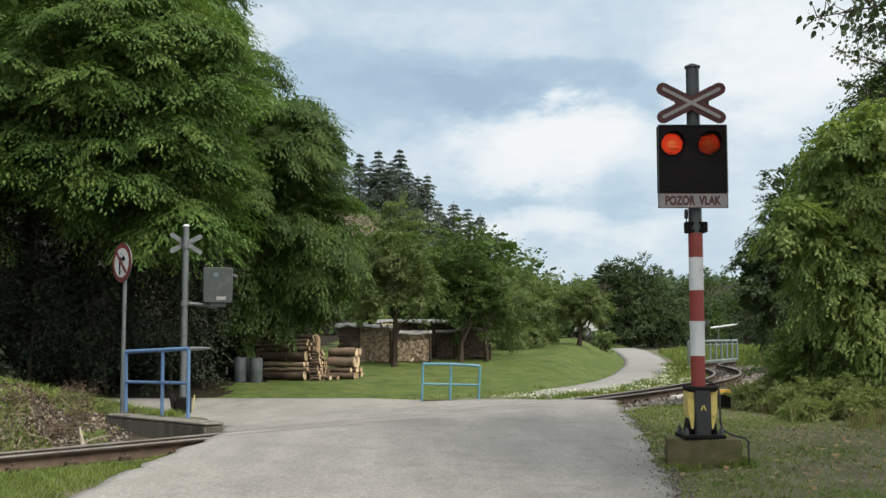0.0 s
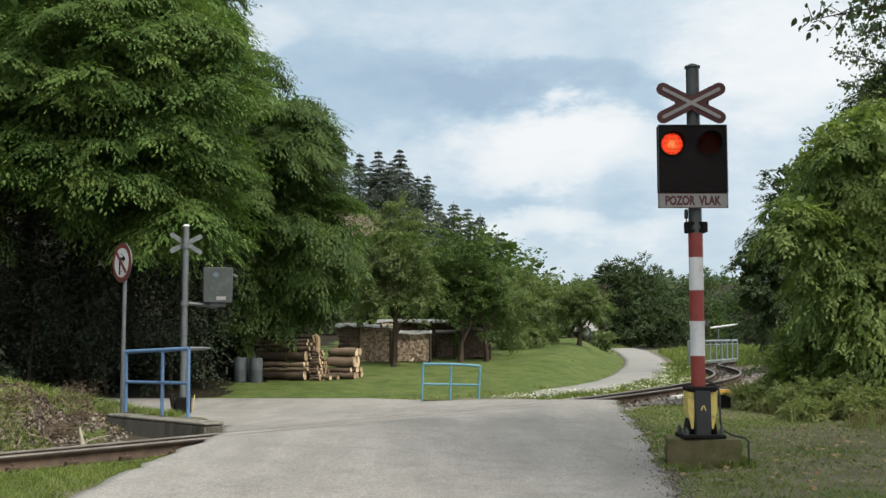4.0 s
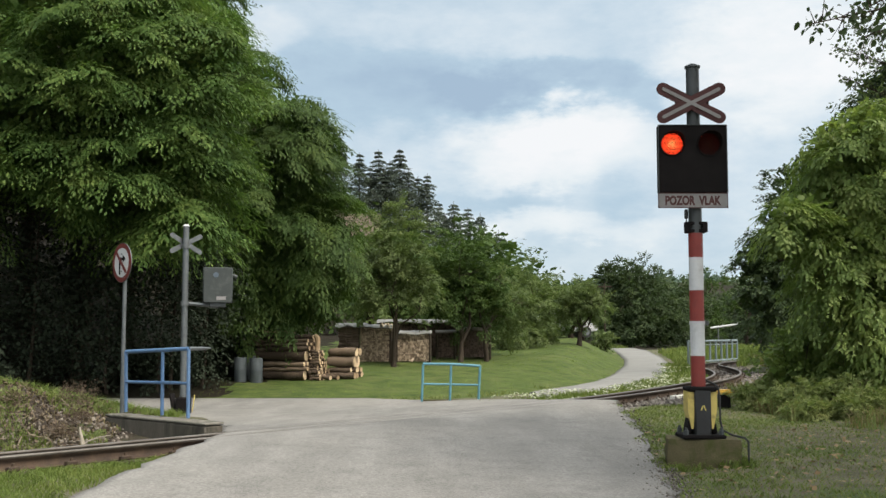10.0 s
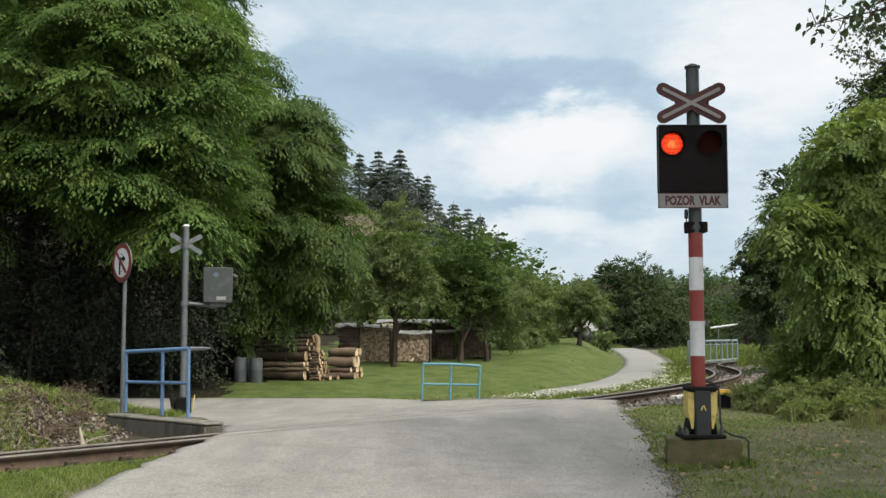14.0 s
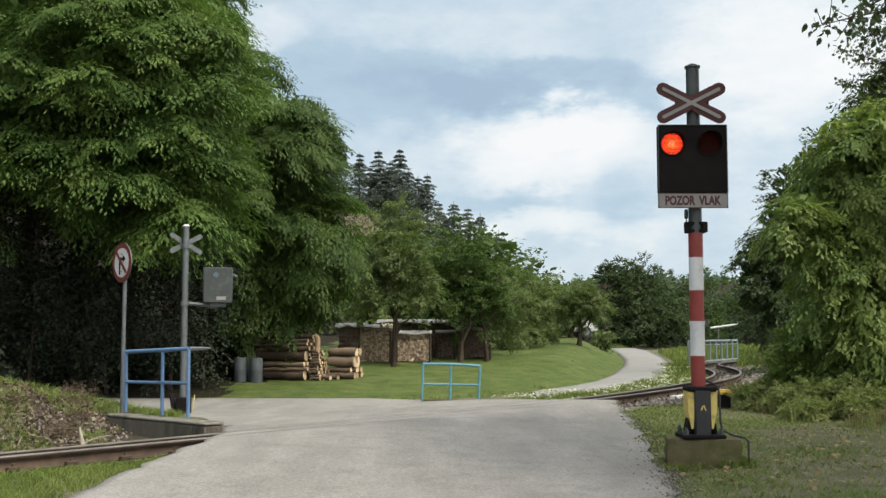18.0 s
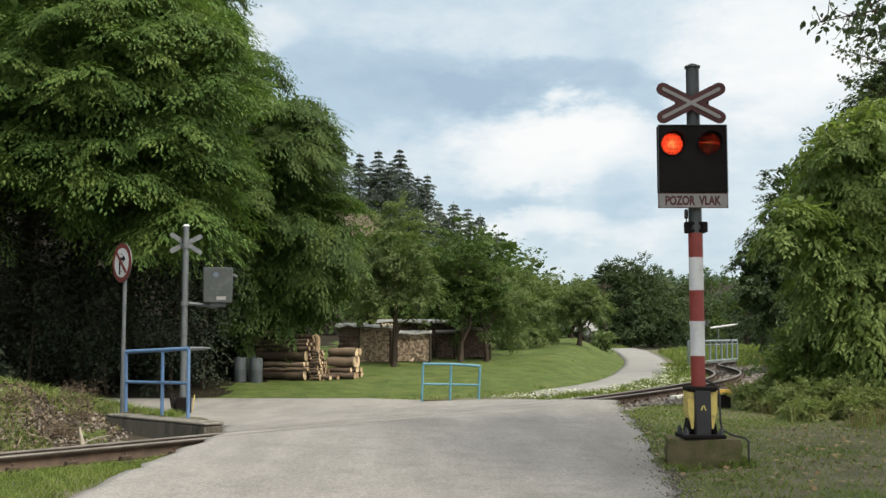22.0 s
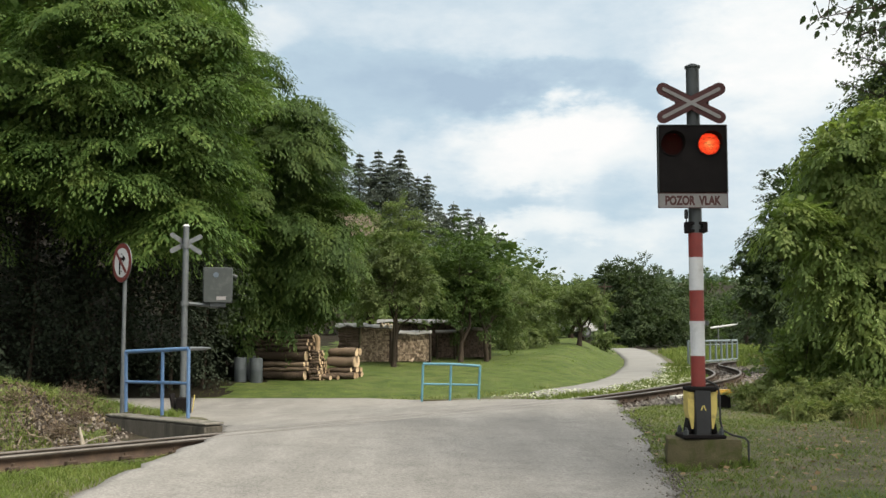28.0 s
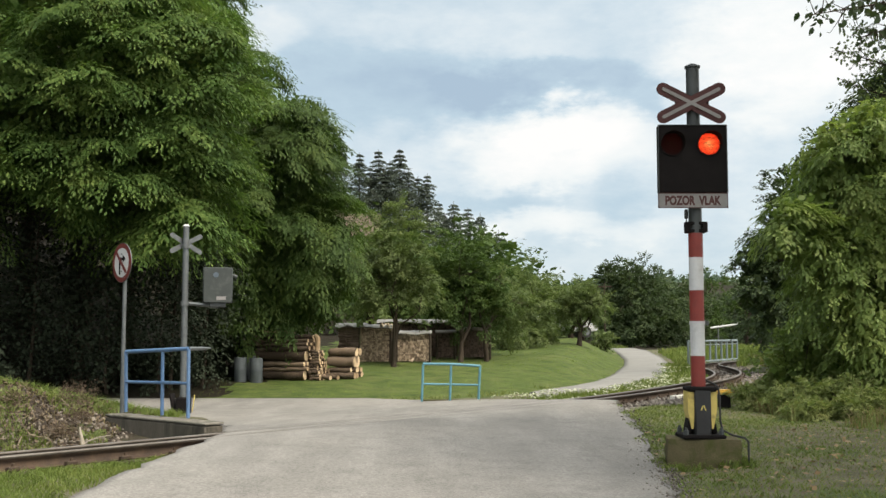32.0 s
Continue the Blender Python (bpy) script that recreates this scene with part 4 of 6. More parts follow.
    box(bm, 0.44, 0.40, 0.045, pose(0.012, 0, 0.292), 0.012)
    bplate = part("base_plate", bm, M["black"], sig)
    for sx in (-0.17, 0.19):
        for sy in (-0.15, 0.15):
            bm = bmesh.new()
            rod(bm, (sx, sy, 0.31), (sx, sy, 0.36), 0.028, seg=6)
            rod(bm, (sx, sy, 0.36), (sx, sy, 0.385), 0.014, seg=8)
            part("bolt", bm, M["postblack"], bplate)
    bm = bmesh.new()
    tube(bm, [(0.07, 0, 0.86), (0.15, -0.03, 0.83), (0.19, -0.06, 0.79), (0.195, -0.08, 0.70), (0.195, -0.10, 0.45), (0.21, -0.12, 0.36),
              (0.30, -0.15, 0.31), (0.42, -0.19, 0.285), (0.445, -0.22, 0.25), (0.44, -0.24, 0.06), (0.48, -0.26, -0.03)], 0.0115, 8)
    part("cable", bm, M["rubber"], sig, "black cable running down the foot")
    bm = bmesh.new()
    box(bm, 0.035, 0.04, 0.10, pose(-0.10, -0.03, 2.60), 0.008)
    tube(bm, [(-0.10, -0.05, 2.56), (-0.11, -0.06, 2.5), (-0.09, -0.05, 2.44)], 0.006, 6)
    part("junction_cable", bm, M["rubber"], sig)
    return lamps


def annulus_ring():
    bm = bmesh.new()
    annulus(bm, LENS, LENS + 0.012, -0.012, 32)
    seg = 32
    for r in (LENS, LENS + 0.012):
        ring = [[bm.verts.new((r * math.cos(k * math.tau / seg), y, r * math.sin(k * math.tau / seg))) for k in range(seg)] for y in (-0.012, 0.0)]
        for k in range(seg):
            bm.faces.new((ring[0][k], ring[0][(k + 1) % seg], ring[1][(k + 1) % seg], ring[1][k]))
    return bm


def hood_mesh():
    """A hood over the upper part of the lens."""
    bm = bmesh.new()
    seg = 22
    for k in range(seg):
        a0, a1 = radians(-25 + 230 * k / seg), radians(-25 + 230 * (k + 1) / seg)

        def deep(a):
            return -0.012 - 0.11 * max(0.0, min(1.0, 0.5 + 0.8 * math.sin(a)))
        quad = []
        for r in (LENS + 0.010, LENS + 0.014):
            quad.append([bm.verts.new((r * math.cos(a), y, r * math.sin(a))) for a, y in ((a0, 0), (a1, 0), (a1, deep(a1)), (a0, deep(a0)))])
        bm.faces.new(quad[0])
        bm.faces.new(quad[1][::-1])
        bm.faces.new((quad[0][2], quad[0][3], quad[1][3], quad[1][2]))
    return bm


def letters(text, height, width, mat):
    cu = bpy.data.curves.new("lettering", "FONT")
    cu.body, cu.align_x, cu.align_y, cu.extrude, cu.offset = text, "CENTER", "CENTER", 0.0015, 0.045
    cu.size = 1.0
    tmp = new("lettering", cu)
    bpy.context.view_layer.update()
    me = bpy.data.meshes.new_from_object(tmp.evaluated_get(bpy.context.evaluated_depsgraph_get()))
    bpy.data.objects.remove(tmp)
    co = np.empty(len(me.vertices) * 3)
    me.vertices.foreach_get("co", co)
    co = co.reshape(-1, 3)
    sp = co.max(0) - co.min(0)
    co = (co - (co.max(0) + co.min(0)) / 2) / np.array([sp[0], sp[1], 1]) * np.array([width, height * 0.8, 1])
    me.vertices.foreach_set("co", co.ravel())
    me.materials.clear()
    me.materials.append(mat)
    return me


SHUTTERS = crossing_signal()
bm = bmesh.new()
box(bm, 0.74, 0.46, 0.38, pose(0, 0, 0.08), 0.03, 2)
bmesh.ops.subdivide_edges(bm, edges=list(bm.edges), cuts=5, use_grid_fill=True)
for v in bm.verts:
    v.co += Vector((noise.noise(v.co * 6), noise.noise(v.co * 6 + Vector((9, 0, 0))), 0.7 * noise.noise(v.co * 5))) * 0.015
    v.co += Vector((noise.noise(v.co * 19), noise.noise(v.co * 9 + Vector((5, 0, 0))), 0.5 * noise.noise(v.co * 7))) * 0.012
single("signal_foundation", bm, M["mossy"], "mossy concrete foundation block under the crossing signal", "foundation", m=pose(2.70, 10.99, 0.0, 0, 0, -9))
cb = empty_thing("cable_box", pose(4.97, 18.6, gz(4.97, 18.6)), "small black cable box with a yellow lid in the grass", "cable box")
bm = bmesh.new()
box(bm, 0.19, 0.17, 0.34, pose(0, 0, 0.09), 0.012)
box(bm, 0.02, 0.18, 0.24, pose(-0.06, 0, 0.12), 0.004)
part("body", bm, M["black"], cb)
bm = bmesh.new()
box(bm, 0.235, 0.21, 0.06, pose(0, 0, 0.275), 0.015)
box(bm, 0.20, 0.18, 0.03, pose(0, 0, 0.315), 0.012)
part("lid", bm, M["bright_yellow"], cb, "yellow lid")


# ---- headwall, railings, sign and far signal ----
def headwall():
    e = empty_thing("culvert_headwall", Matrix.Identity(4), "stained concrete headwall of the ditch beside the track", "retaining wall", kind="structure")
    a, b = Vector((-3.04, 14.02, 0)), Vector((-4.86, 15.60, 0))
    d = (b - a).normalized()
    n = Vector((d.y, -d.x, 0))
    L = (b - a).length
    m = Matrix.Translation((a + b) / 2) @ Matrix(((d.x, -n.x, 0, 0), (d.y, -n.y, 0, 0), (0, 0, 1, 0), (0, 0, 0, 1)))
    # the face takes a darker concrete than the coping
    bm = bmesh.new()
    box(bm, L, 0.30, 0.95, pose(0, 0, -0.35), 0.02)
    w = part("wall", bm, M["dark_concrete"], e, "dark concrete face with darker blotches")
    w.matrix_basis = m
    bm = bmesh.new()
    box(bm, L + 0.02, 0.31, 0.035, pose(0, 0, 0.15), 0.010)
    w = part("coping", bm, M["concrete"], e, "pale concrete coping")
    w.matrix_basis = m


headwall()


def pipe_railing(name, posts, tops, mat, label, r=0.024, stub=None):
    """Posts with a top rail and a middle rail, in world metres."""
    o = Vector(posts[0])
    e = empty_thing(name, Matrix.Translation(o), label, "railing")
    P, T = [Vector(p) - o for p in posts], [Vector(p) - o for p in tops]
    for a, b in zip(P, T):
        part("post", rod(bmesh.new(), a, b, r, seg=12), mat, e)
    part("top_rail", tube(bmesh.new(), [T[0], T[1], T[2]], r * 1.1, 12), mat, e)
    mid = [a * 0.5 + b * 0.5 for a, b in zip(P, T)]
    part("middle_rail", tube(bmesh.new(), [mid[0], mid[1], mid[2]], r * 0.85, 10), mat, e)
    if stub:
        part("end_stub", tube(bmesh.new(), [T[2], T[2] + Vector(stub) * 0.6, T[2] + Vector(stub)], [r * 1.1, r, r * 0.5], 10), M["galv"], e, "bent galvanised end of the top rail")
    return e


pipe_railing("safety_railing", [(-4.68, 15.55, 0.19), (-4.0, 15.0, 0.185), (-3.52, 14.55, 0.18)], [(-4.70, 15.55, 1.075), (-4.01, 15.0, 1.11), (-3.53, 14.55, 1.135)],
             M["blue"], "light blue painted pipe railing on the concrete headwall", 0.026, (0.2, 0.45, 0.0))
pipe_railing("safety_railing", [(-0.455, 22.5, -0.16), (0.145, 22.45, -0.17), (0.755, 22.5, -0.16)], [(-0.425, 22.5, 0.695), (0.175, 22.45, 0.69), (0.795, 22.5, 0.65)],
             M["teal"], "blue-green painted pipe railing at the edge of the lawn", 0.026)
bm = bmesh.new()
box(bm, 1.5, 0.16, 0.10, pose(0, 0, 0), 0.01)
single("kerb_slab", bm, M["mossy"], "worn concrete slab at the foot of the railing", "slab", m=pose(0.32, 22.72, -0.13, 0, 0, -1))


M["letter_red"] = surface("dull_red_border", (0.10, 0.020, 0.017), (0.15, 0.030, 0.024), 8, 0.6, 0.0, fine=60)
M["smudge"] = surface("faded_blue_mark", (0.055, 0.075, 0.095), (0.085, 0.11, 0.14), 9, 0.6, 0.0, fine=60)


def no_turn_sign():
    e = empty_thing("traffic_sign", pose(-4.80, 15.74, 0.16), "round red and white no-turn sign on a grey steel pole", "traffic sign")
    part("pole", rod(bmesh.new(), (0, 0, -0.1), (0, 0, 2.50), 0.030, seg=14), M["galv"], e)
    m = pose(-0.01, 0, 2.25, 0, 0, -46)          # the plate faces away to one side

    def disc(r0, r1, y, mat, name, label="", thick=0.006):
        bm = bmesh.new()
        rod(bm, (0, y, 0), (0, y - thick, 0), r1, seg=40)
        ob = part(name, bm, mat, e, label)
        ob.matrix_basis = m
        return ob
    disc(0, 0.300, -0.036, M["galv"], "plate_back", "grey metal back plate", 0.010)
    disc(0, 0.292, -0.0465, M["letter_red"], "red_ring", "red border of the sign", 0.003)
    disc(0, 0.222, -0.050, M["white"], "white_field", "white field of the sign", 0.003)
    bm = bmesh.new()
    box(bm, 0.045, 0.003, 0.22, pose(-0.05, -0.0555, -0.07))
    box(bm, 0.115, 0.003, 0.045, pose(-0.015, -0.0555, 0.055))
    f = [bm.verts.new(c) for c in ((0.04, -0.0558, 0.12), (0.04, -0.0558, -0.01), (0.13, -0.0558, 0.055))]
    bm.faces.new(f)
    ob = part("arrow", bm, M["black"], e, "black bent arrow", smooth=False)
    ob.matrix_basis = m
    bm = bmesh.new()
    box(bm, 0.43, 0.003, 0.05, pose(0, -0.059, 0.0, 0, 45, 0))
    ob = part("red_bar", bm, M["letter_red"], e, "red diagonal bar", smooth=False)
    ob.matrix_basis = m
    for z in (2.12, 2.38):
        part("clamp", box(bmesh.new(), 0.09, 0.08, 0.025, pose(-0.005, -0.01, z), 0.004), M["galv"], e)


no_turn_sign()


def far_signal():
    z0 = gz(-4.83, 19.5)
    e = empty_thing("crossing_signal", pose(-4.82, 19.5, z0), "grey crossing signal seen from behind with a box on an arm", "crossing signal")
    part("post", rod(bmesh.new(), (0, 0, 0), (0, 0, 3.36 - z0), 0.060, 0.056, seg=18), M["galv"], e)
    part("post_cap", rod(bmesh.new(), (0, 0, 3.35 - z0), (0, 0, 3.385 - z0), 0.072, 0.04, seg=18), M["white"], e)
    zc = 3.03 - z0
    for ang in (27, -27):
        bm = bmesh.new()
        bar_of_cross(bm, 0.74, 0.088, 0.012, 0.09)
        ob = part("cross_arm", bm, M["galv"], e, "unpainted back of the warning cross arm", smooth=False)
        ob.matrix_basis = pose(0.05, 0, zc, 0, 0, 42) @ pose(0, 0, 0, 0, ang, 0)
    for za, zb in ((zc - 0.09, zc - 0.03), (1.86 - z0, 1.95 - z0)):
        part("clamp_ring", rod(bmesh.new(), (0, 0, za), (0, 0, zb), 0.084, seg=18), M["galv"], e)
    bm = bmesh.new()
    tube(bm, [(0.05, 0, 1.90 - z0), (0.35, 0.02, 1.88 - z0), (0.62, 0.03, 1.845 - z0)], 0.035, 10)
    part("arm", bm, M["galv"], e, "grey steel bracket arm")
    bm = bmesh.new()
    box(bm, 0.54, 0.24, 0.66, None, 0.012)
    head = part("signal_box", bm, M["grey"], e, "grey steel signal box seen from behind")
    head.matrix_basis = pose(0.60, 0.05, 2.245 - z0, 0, 0, 14)
    bm = bmesh.new()
    box(bm, 0.17, 0.006, 0.065, pose(0.06, -0.124, -0.245))
    part("label_plate", bm, M["plate"], head, "small white plate")
    bm = bmesh.new()
    rod(bm, (-0.04, -0.12, 0.19), (-0.04, -0.128, 0.19), 0.05, seg=18)
    part("sticker", bm, M["smudge"], head, "faded pale blue round mark")
    bm = bmesh.new()
    rod(bm, (0.27, 0.05, 0.19), (0.36, 0.05, 0.16), 0.035, seg=10)
    part("hinge", bm, M["grey"], head)
    bm = bmesh.new()
    box(bm, 0.30, 0.16, 0.08, pose(0, 0, -0.37), 0.01)
    part("box_foot", bm, M["postblack"], head)
    bm = bmesh.new()
    box(bm, 0.24, 0.26, 0.34, pose(0.02, -0.02, 0.16), 0.02)
    part("foot_casing", bm, M["black"], e, "dark cast foot of the post")
    bm = bmesh.new()
    box(bm, 0.012, 0.05, 0.32, pose(0.20, -0.02, 0.21, 0, 8, 0), 0.008)
    part("side_rib", bm, M["yellow"], e, "faded yellow side rib")
    bm = bmesh.new()
    box(bm, 0.05, 0.24, 0.40, pose(-0.17, -0.02, 0.20, 0, -10, 0), 0.012)
    part("black_rib", bm, M["black"], e)


far_signal()


# ---- barrels, logs, firewood ----
bm = bmesh.new()
prof = [(0.0, 0.160), (0.015, 0.166), (0.33, 0.168), (0.345, 0.171), (0.36, 0.168), (0.655, 0.166), (0.67, 0.158)]
tube(bm, [(0, 0, a) for a, b in prof], [b for a, b in prof], 20)
barrel_me = mesh_of("barrel", bm, M["barrel"], True)
for x, y in ((-5.46, 28.3), (-5.30, 28.75), (-5.02, 28.25)):
    single("barrel", barrel_me, None, "grey steel barrel darkened as if standing in the shade", "barrel", "barrels by the log pile", m=pose(x, y, gz(x, y) - 0.02, 0, 0, x * 90))


def log_thing(end, direction, length, r, seed):
    rg = random.Random(seed)
    e = empty_thing("log", Matrix.Translation(end) @ Vector(direction).to_track_quat("Z", "Y").to_matrix().to_4x4(), "debarked spruce log with a fresh cut end on the pile", "log", "log pile")
    bm = bmesh.new()
    n = 7
    tube(bm, [(rg.uniform(-0.02, 0.02), rg.uniform(-0.02, 0.02), -length * k / n) if k else (0, 0, 0) for k in range(n + 1)], [r * (1 - 0.02 * k + rg.uniform(-0.02, 0.02)) for k in range(n + 1)], 12)
    part("bark", bm, M["log_bark"], e)
    bm = bmesh.new()
    rod(bm, (0, 0, 0.001), (0, 0, 0.012), r * 0.97, r * 0.95, seg=14)
    part("cut_end", bm, M["cut"], e, "pale fresh cut end")


rg = random.Random(4)
axis = Vector((0.96, -0.28, 0.0)).normalized()
across = Vector((0.28, 0.96, 0.0)).normalized()


def log_rows(corner, rows, deep, length, ragged, seed):
    """Rows of logs lying on one another: corner is the front end of the lowest; rows are (radius, how far back the row starts)."""
    z = 0.0
    for n, (r, back) in enumerate(rows):
        u = back + r
        while u < deep - 0.06 * n:
            rr = r * rg.uniform(0.86, 1.05)
            end = Vector((*corner, 0.0)) + across * u + axis * rg.uniform(-ragged, ragged)
            d = Vector((axis.x, axis.y + rg.uniform(-0.03, 0.03), rg.uniform(-0.025, 0.025))).normalized()
            log_thing((end.x, end.y, gz(corner[0], corner[1]) + z + r * 1.02), d, length * rg.uniform(0.9, 1.1), rr, seed + 40 * n + int(u * 20))
            u += 2.02 * r
        z += 1.86 * r


log_rows((-3.72, 28.30), [(0.145, 0.0), (0.055, 0.04), (0.075, 0.02), (0.16, 0.06), (0.07, 0.10), (0.052, 0.16), (0.05, 0.26), (0.055, 0.36)], 1.15, 1.6, 0.08, 1000)
log_rows((-3.38, 28.36), [(0.05, 0.0), (0.04, 0.03), (0.06, 0.0), (0.035, 0.02), (0.045, 0.03), (0.05, 0.02), (0.04, 0.05), (0.035, 0.04), (0.045, 0.06), (0.04, 0.08)], 0.8, 0.26, 0.05, 2000)
log_rows((-2.52, 28.75), [(0.10, 0.0), (0.065, 0.05), (0.17, 0.06), (0.12, 0.10)], 0.95, 0.80, 0.07, 3000)
for x, y, ln, tilt in ((-3.05, 28.42, 0.62, 8), (-2.86, 28.58, 0.55, 14)):
    log_thing((x, y, gz(x, y) + 0.075), Vector((0.80, -0.58, -0.10)).normalized(), ln, 0.06, int(x * -100))
e = empty_thing("split_log", pose(-3.42, 28.50, gz(-3.38, 28.36) + 0.82, -6, 1, 0), "pale split log propped upright on the pile", "log", "log pile")
part("split_face", tube(bmesh.new(), [(0, 0, -0.03), (0.01, 0, 0.15), (0.0, 0, 0.32), (-0.08, 0, 0.42)], [0.055, 0.065, 0.075, 0.06], 9), M["cut"], e)
for x, y, turn in ((-4.75, 29.0, 6), (-4.45, 29.1, -8), (-4.3, 28.95, 14)):
    bm = bmesh.new()
    box(bm, 0.42, 0.10, 0.05, None, 0.012)
    for v in bm.verts:
        v.co.z += 0.02 * math.sin(v.co.x * 9 + x)
    single("offcut", bm, M["cut"], "pale sawn offcut lying on top of the log pile", "offcut", "log pile", m=pose(x, y, gz(x, y) + 1.27, 0, 3, turn))


def wood_stack(x0, x1, y, h, depth, label, seed, mat, turn=0.0):
    """Split firewood stacked with its ends to the front."""
    rng = np.random.default_rng(seed)
    base = min(gz(x0, y), gz(x1, y)) + 0.02
    e = empty_thing("firewood_stack", pose((x0 + x1) / 2, y, base, 0, 0, turn), label, "firewood")
    w = x1 - x0
    V, F, at = [], [], 0
    z = 0.06
    while z < h:
        x = -w / 2 + 0.05
        while x < w / 2 - 0.03:
            r = 0.030 + 0.022 * rng.random()
            k = rng.integers(3, 6)
            a = rng.random() * 6.28 + np.arange(k) * 6.283 / k
            ring = np.stack([x + r * np.cos(a), np.zeros(k), z + r * np.sin(a)], 1)
            f0 = -depth / 2 + rng.normal(0, 0.025)
            v = np.concatenate([ring + [0, f0, 0], ring + [0, depth / 2, 0]])
            V.append(v)
            F += [(at + j, at + (j + 1) % k, at + k + (j + 1) % k, at + k + j) for j in range(k)] + [tuple(at + j for j in range(k))[::-1]]
            at += 2 * k
            x += r * 1.75
        z += 0.062
    me = bpy.data.meshes.new("split_wood")
    me.from_pydata([tuple(p) for p in np.concatenate(V)], [], F)
    me.materials.append(mat)
    ob = part("split_wood", me, None, e)
    tagged(ob, kind="stuff")
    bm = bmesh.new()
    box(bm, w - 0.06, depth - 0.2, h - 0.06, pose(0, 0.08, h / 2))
    part("core", bm, M["split_dark"], e, "solid block of darker wood filling the stack")
    for sx in (-1, 1):
        bm = bmesh.new()
        rod(bm, (sx * (w / 2 + 0.02), -depth / 2 - 0.03, -0.2), (sx * (w / 2 + 0.02), -depth / 2 - 0.03, h + 0.02), 0.04, seg=8)
        part("stake", bm, M["bark"], e)
    return e, base


def cover(x0, x1, y, z, depth, mat, label, seed, sag=0.022):
    """A creased sheet laid over a stack, hanging a little over the front."""
    rng = np.random.default_rng(seed)
    nx, ny = 22, 10
    u, v = np.meshgrid(np.linspace(0, 1, nx), np.linspace(0, 1, ny))
    X = x0 + (x1 - x0) * u
    Y = y - depth / 2 - 0.12 + (depth + 0.2) * v
    hang = np.convolve(rng.random(nx + 4), np.ones(5) / 5, 'valid')[None]
    Z = z + 0.05 + sag * np.sin(u * (4 + seed) + seed) * np.cos(v * 3) + rng.normal(0, 0.008, u.shape) - 0.09 * (v < 0.08) * hang + 0.06 * np.sin(v * 3.1)
    top = np.stack([X, Y, Z], -1).reshape(-1, 3)
    a = (np.arange(ny - 1)[:, None] * nx + np.arange(nx - 1)[None]).ravel()
    f = np.stack([a, a + 1, a + nx + 1, a + nx], 1)
    n = len(top)
    V = np.concatenate([top, top - [0, 0, 0.02]])
    e = np.arange(nx - 1)
    F = np.concatenate([f, f[:, ::-1] + n, np.stack([e, e + n, e + 1 + n, e + 1], 1)])
    single("cover_sheet", arrays("cover_sheet", V, F, mat, True), None, label, "tarpaulin", "covers on the firewood")


def row_stack(x0, x1, y, h, depth, label, seed, mat):
    """Long billets laid in level rows, their sides to the front."""
    rng = np.random.default_rng(seed)
    base = min(gz(x0, y), gz(x1, y)) + 0.02
    e = empty_thing("firewood_stack", pose((x0 + x1) / 2, y, base), label, "firewood")
    w, z = x1 - x0, 0.05
    while z < h:
        cut = rng.uniform(-0.2, 0.2) * w
        for a, b in ((-w / 2 + rng.normal(0, 0.02), cut - 0.02), (cut + 0.02, w / 2 + rng.normal(0, 0.02))):
            bm = bmesh.new()
            rod(bm, (a, -depth / 2 + rng.normal(0, 0.02), z + rng.normal(0, 0.008)), (b, -depth / 2 + rng.normal(0, 0.02), z + rng.normal(0, 0.008)), 0.042 + 0.014 * rng.random(), seg=6)
            part("billet", bm, mat, e)
        z += 0.092
    part("core", box(bmesh.new(), w - 0.06, depth - 0.1, h - 0.04, pose(0, 0.05, h / 2)), M["split_dark"], e, "solid block of darker wood filling the stack")
    return e, base


# third stack: dark wood and sheet standing in for a shadowed recess
STACKS = [(-2.84, -1.80, 36.0, 1.18, 0.7, "split", 1), (-1.58, -0.46, 36.5, 0.98, 0.7, "split", 2), (-0.20, 0.40, 38.2, 0.90, 0.6, "split_dark", 3),
          (0.62, 1.70, 38.6, 1.00, 0.8, "split_dark", 4), (-2.4, 0.6, 39.6, 1.30, 0.8, "split_dark", 5)]
for x0, x1, y, h, dp, mk, sd in STACKS:
    e, base = wood_stack(x0, x1, y, h, dp, "stack of split firewood on the lawn under a sheet", sd, M[mk])
    cover(x0 - 0.08, x1 + 0.08, y, base + h, dp, M["tarp_brown"] if sd in (3, 4) else M["tarp"], "brown weathered sheet over firewood" if sd in (3, 4) else "pale grey weathered sheet over firewood", sd)
e, base = row_stack(-3.56, -2.88, 36.2, 1.20, 1.2, "stack of long brown firewood rows beside the paler stacks", 9, M["split_dark"])
cover(-3.66, -2.6, 36.2, base + 1.20, 1.2, M["tarp"], "pale grey weathered sheet over firewood", 9)
cover(-2.15, -1.62, 35.9, gz(-1.9, 35.9) + 1.20, 0.5, M["tarp_tan"], "crumpled tan sheet between two firewood stacks", 12, 0.10)


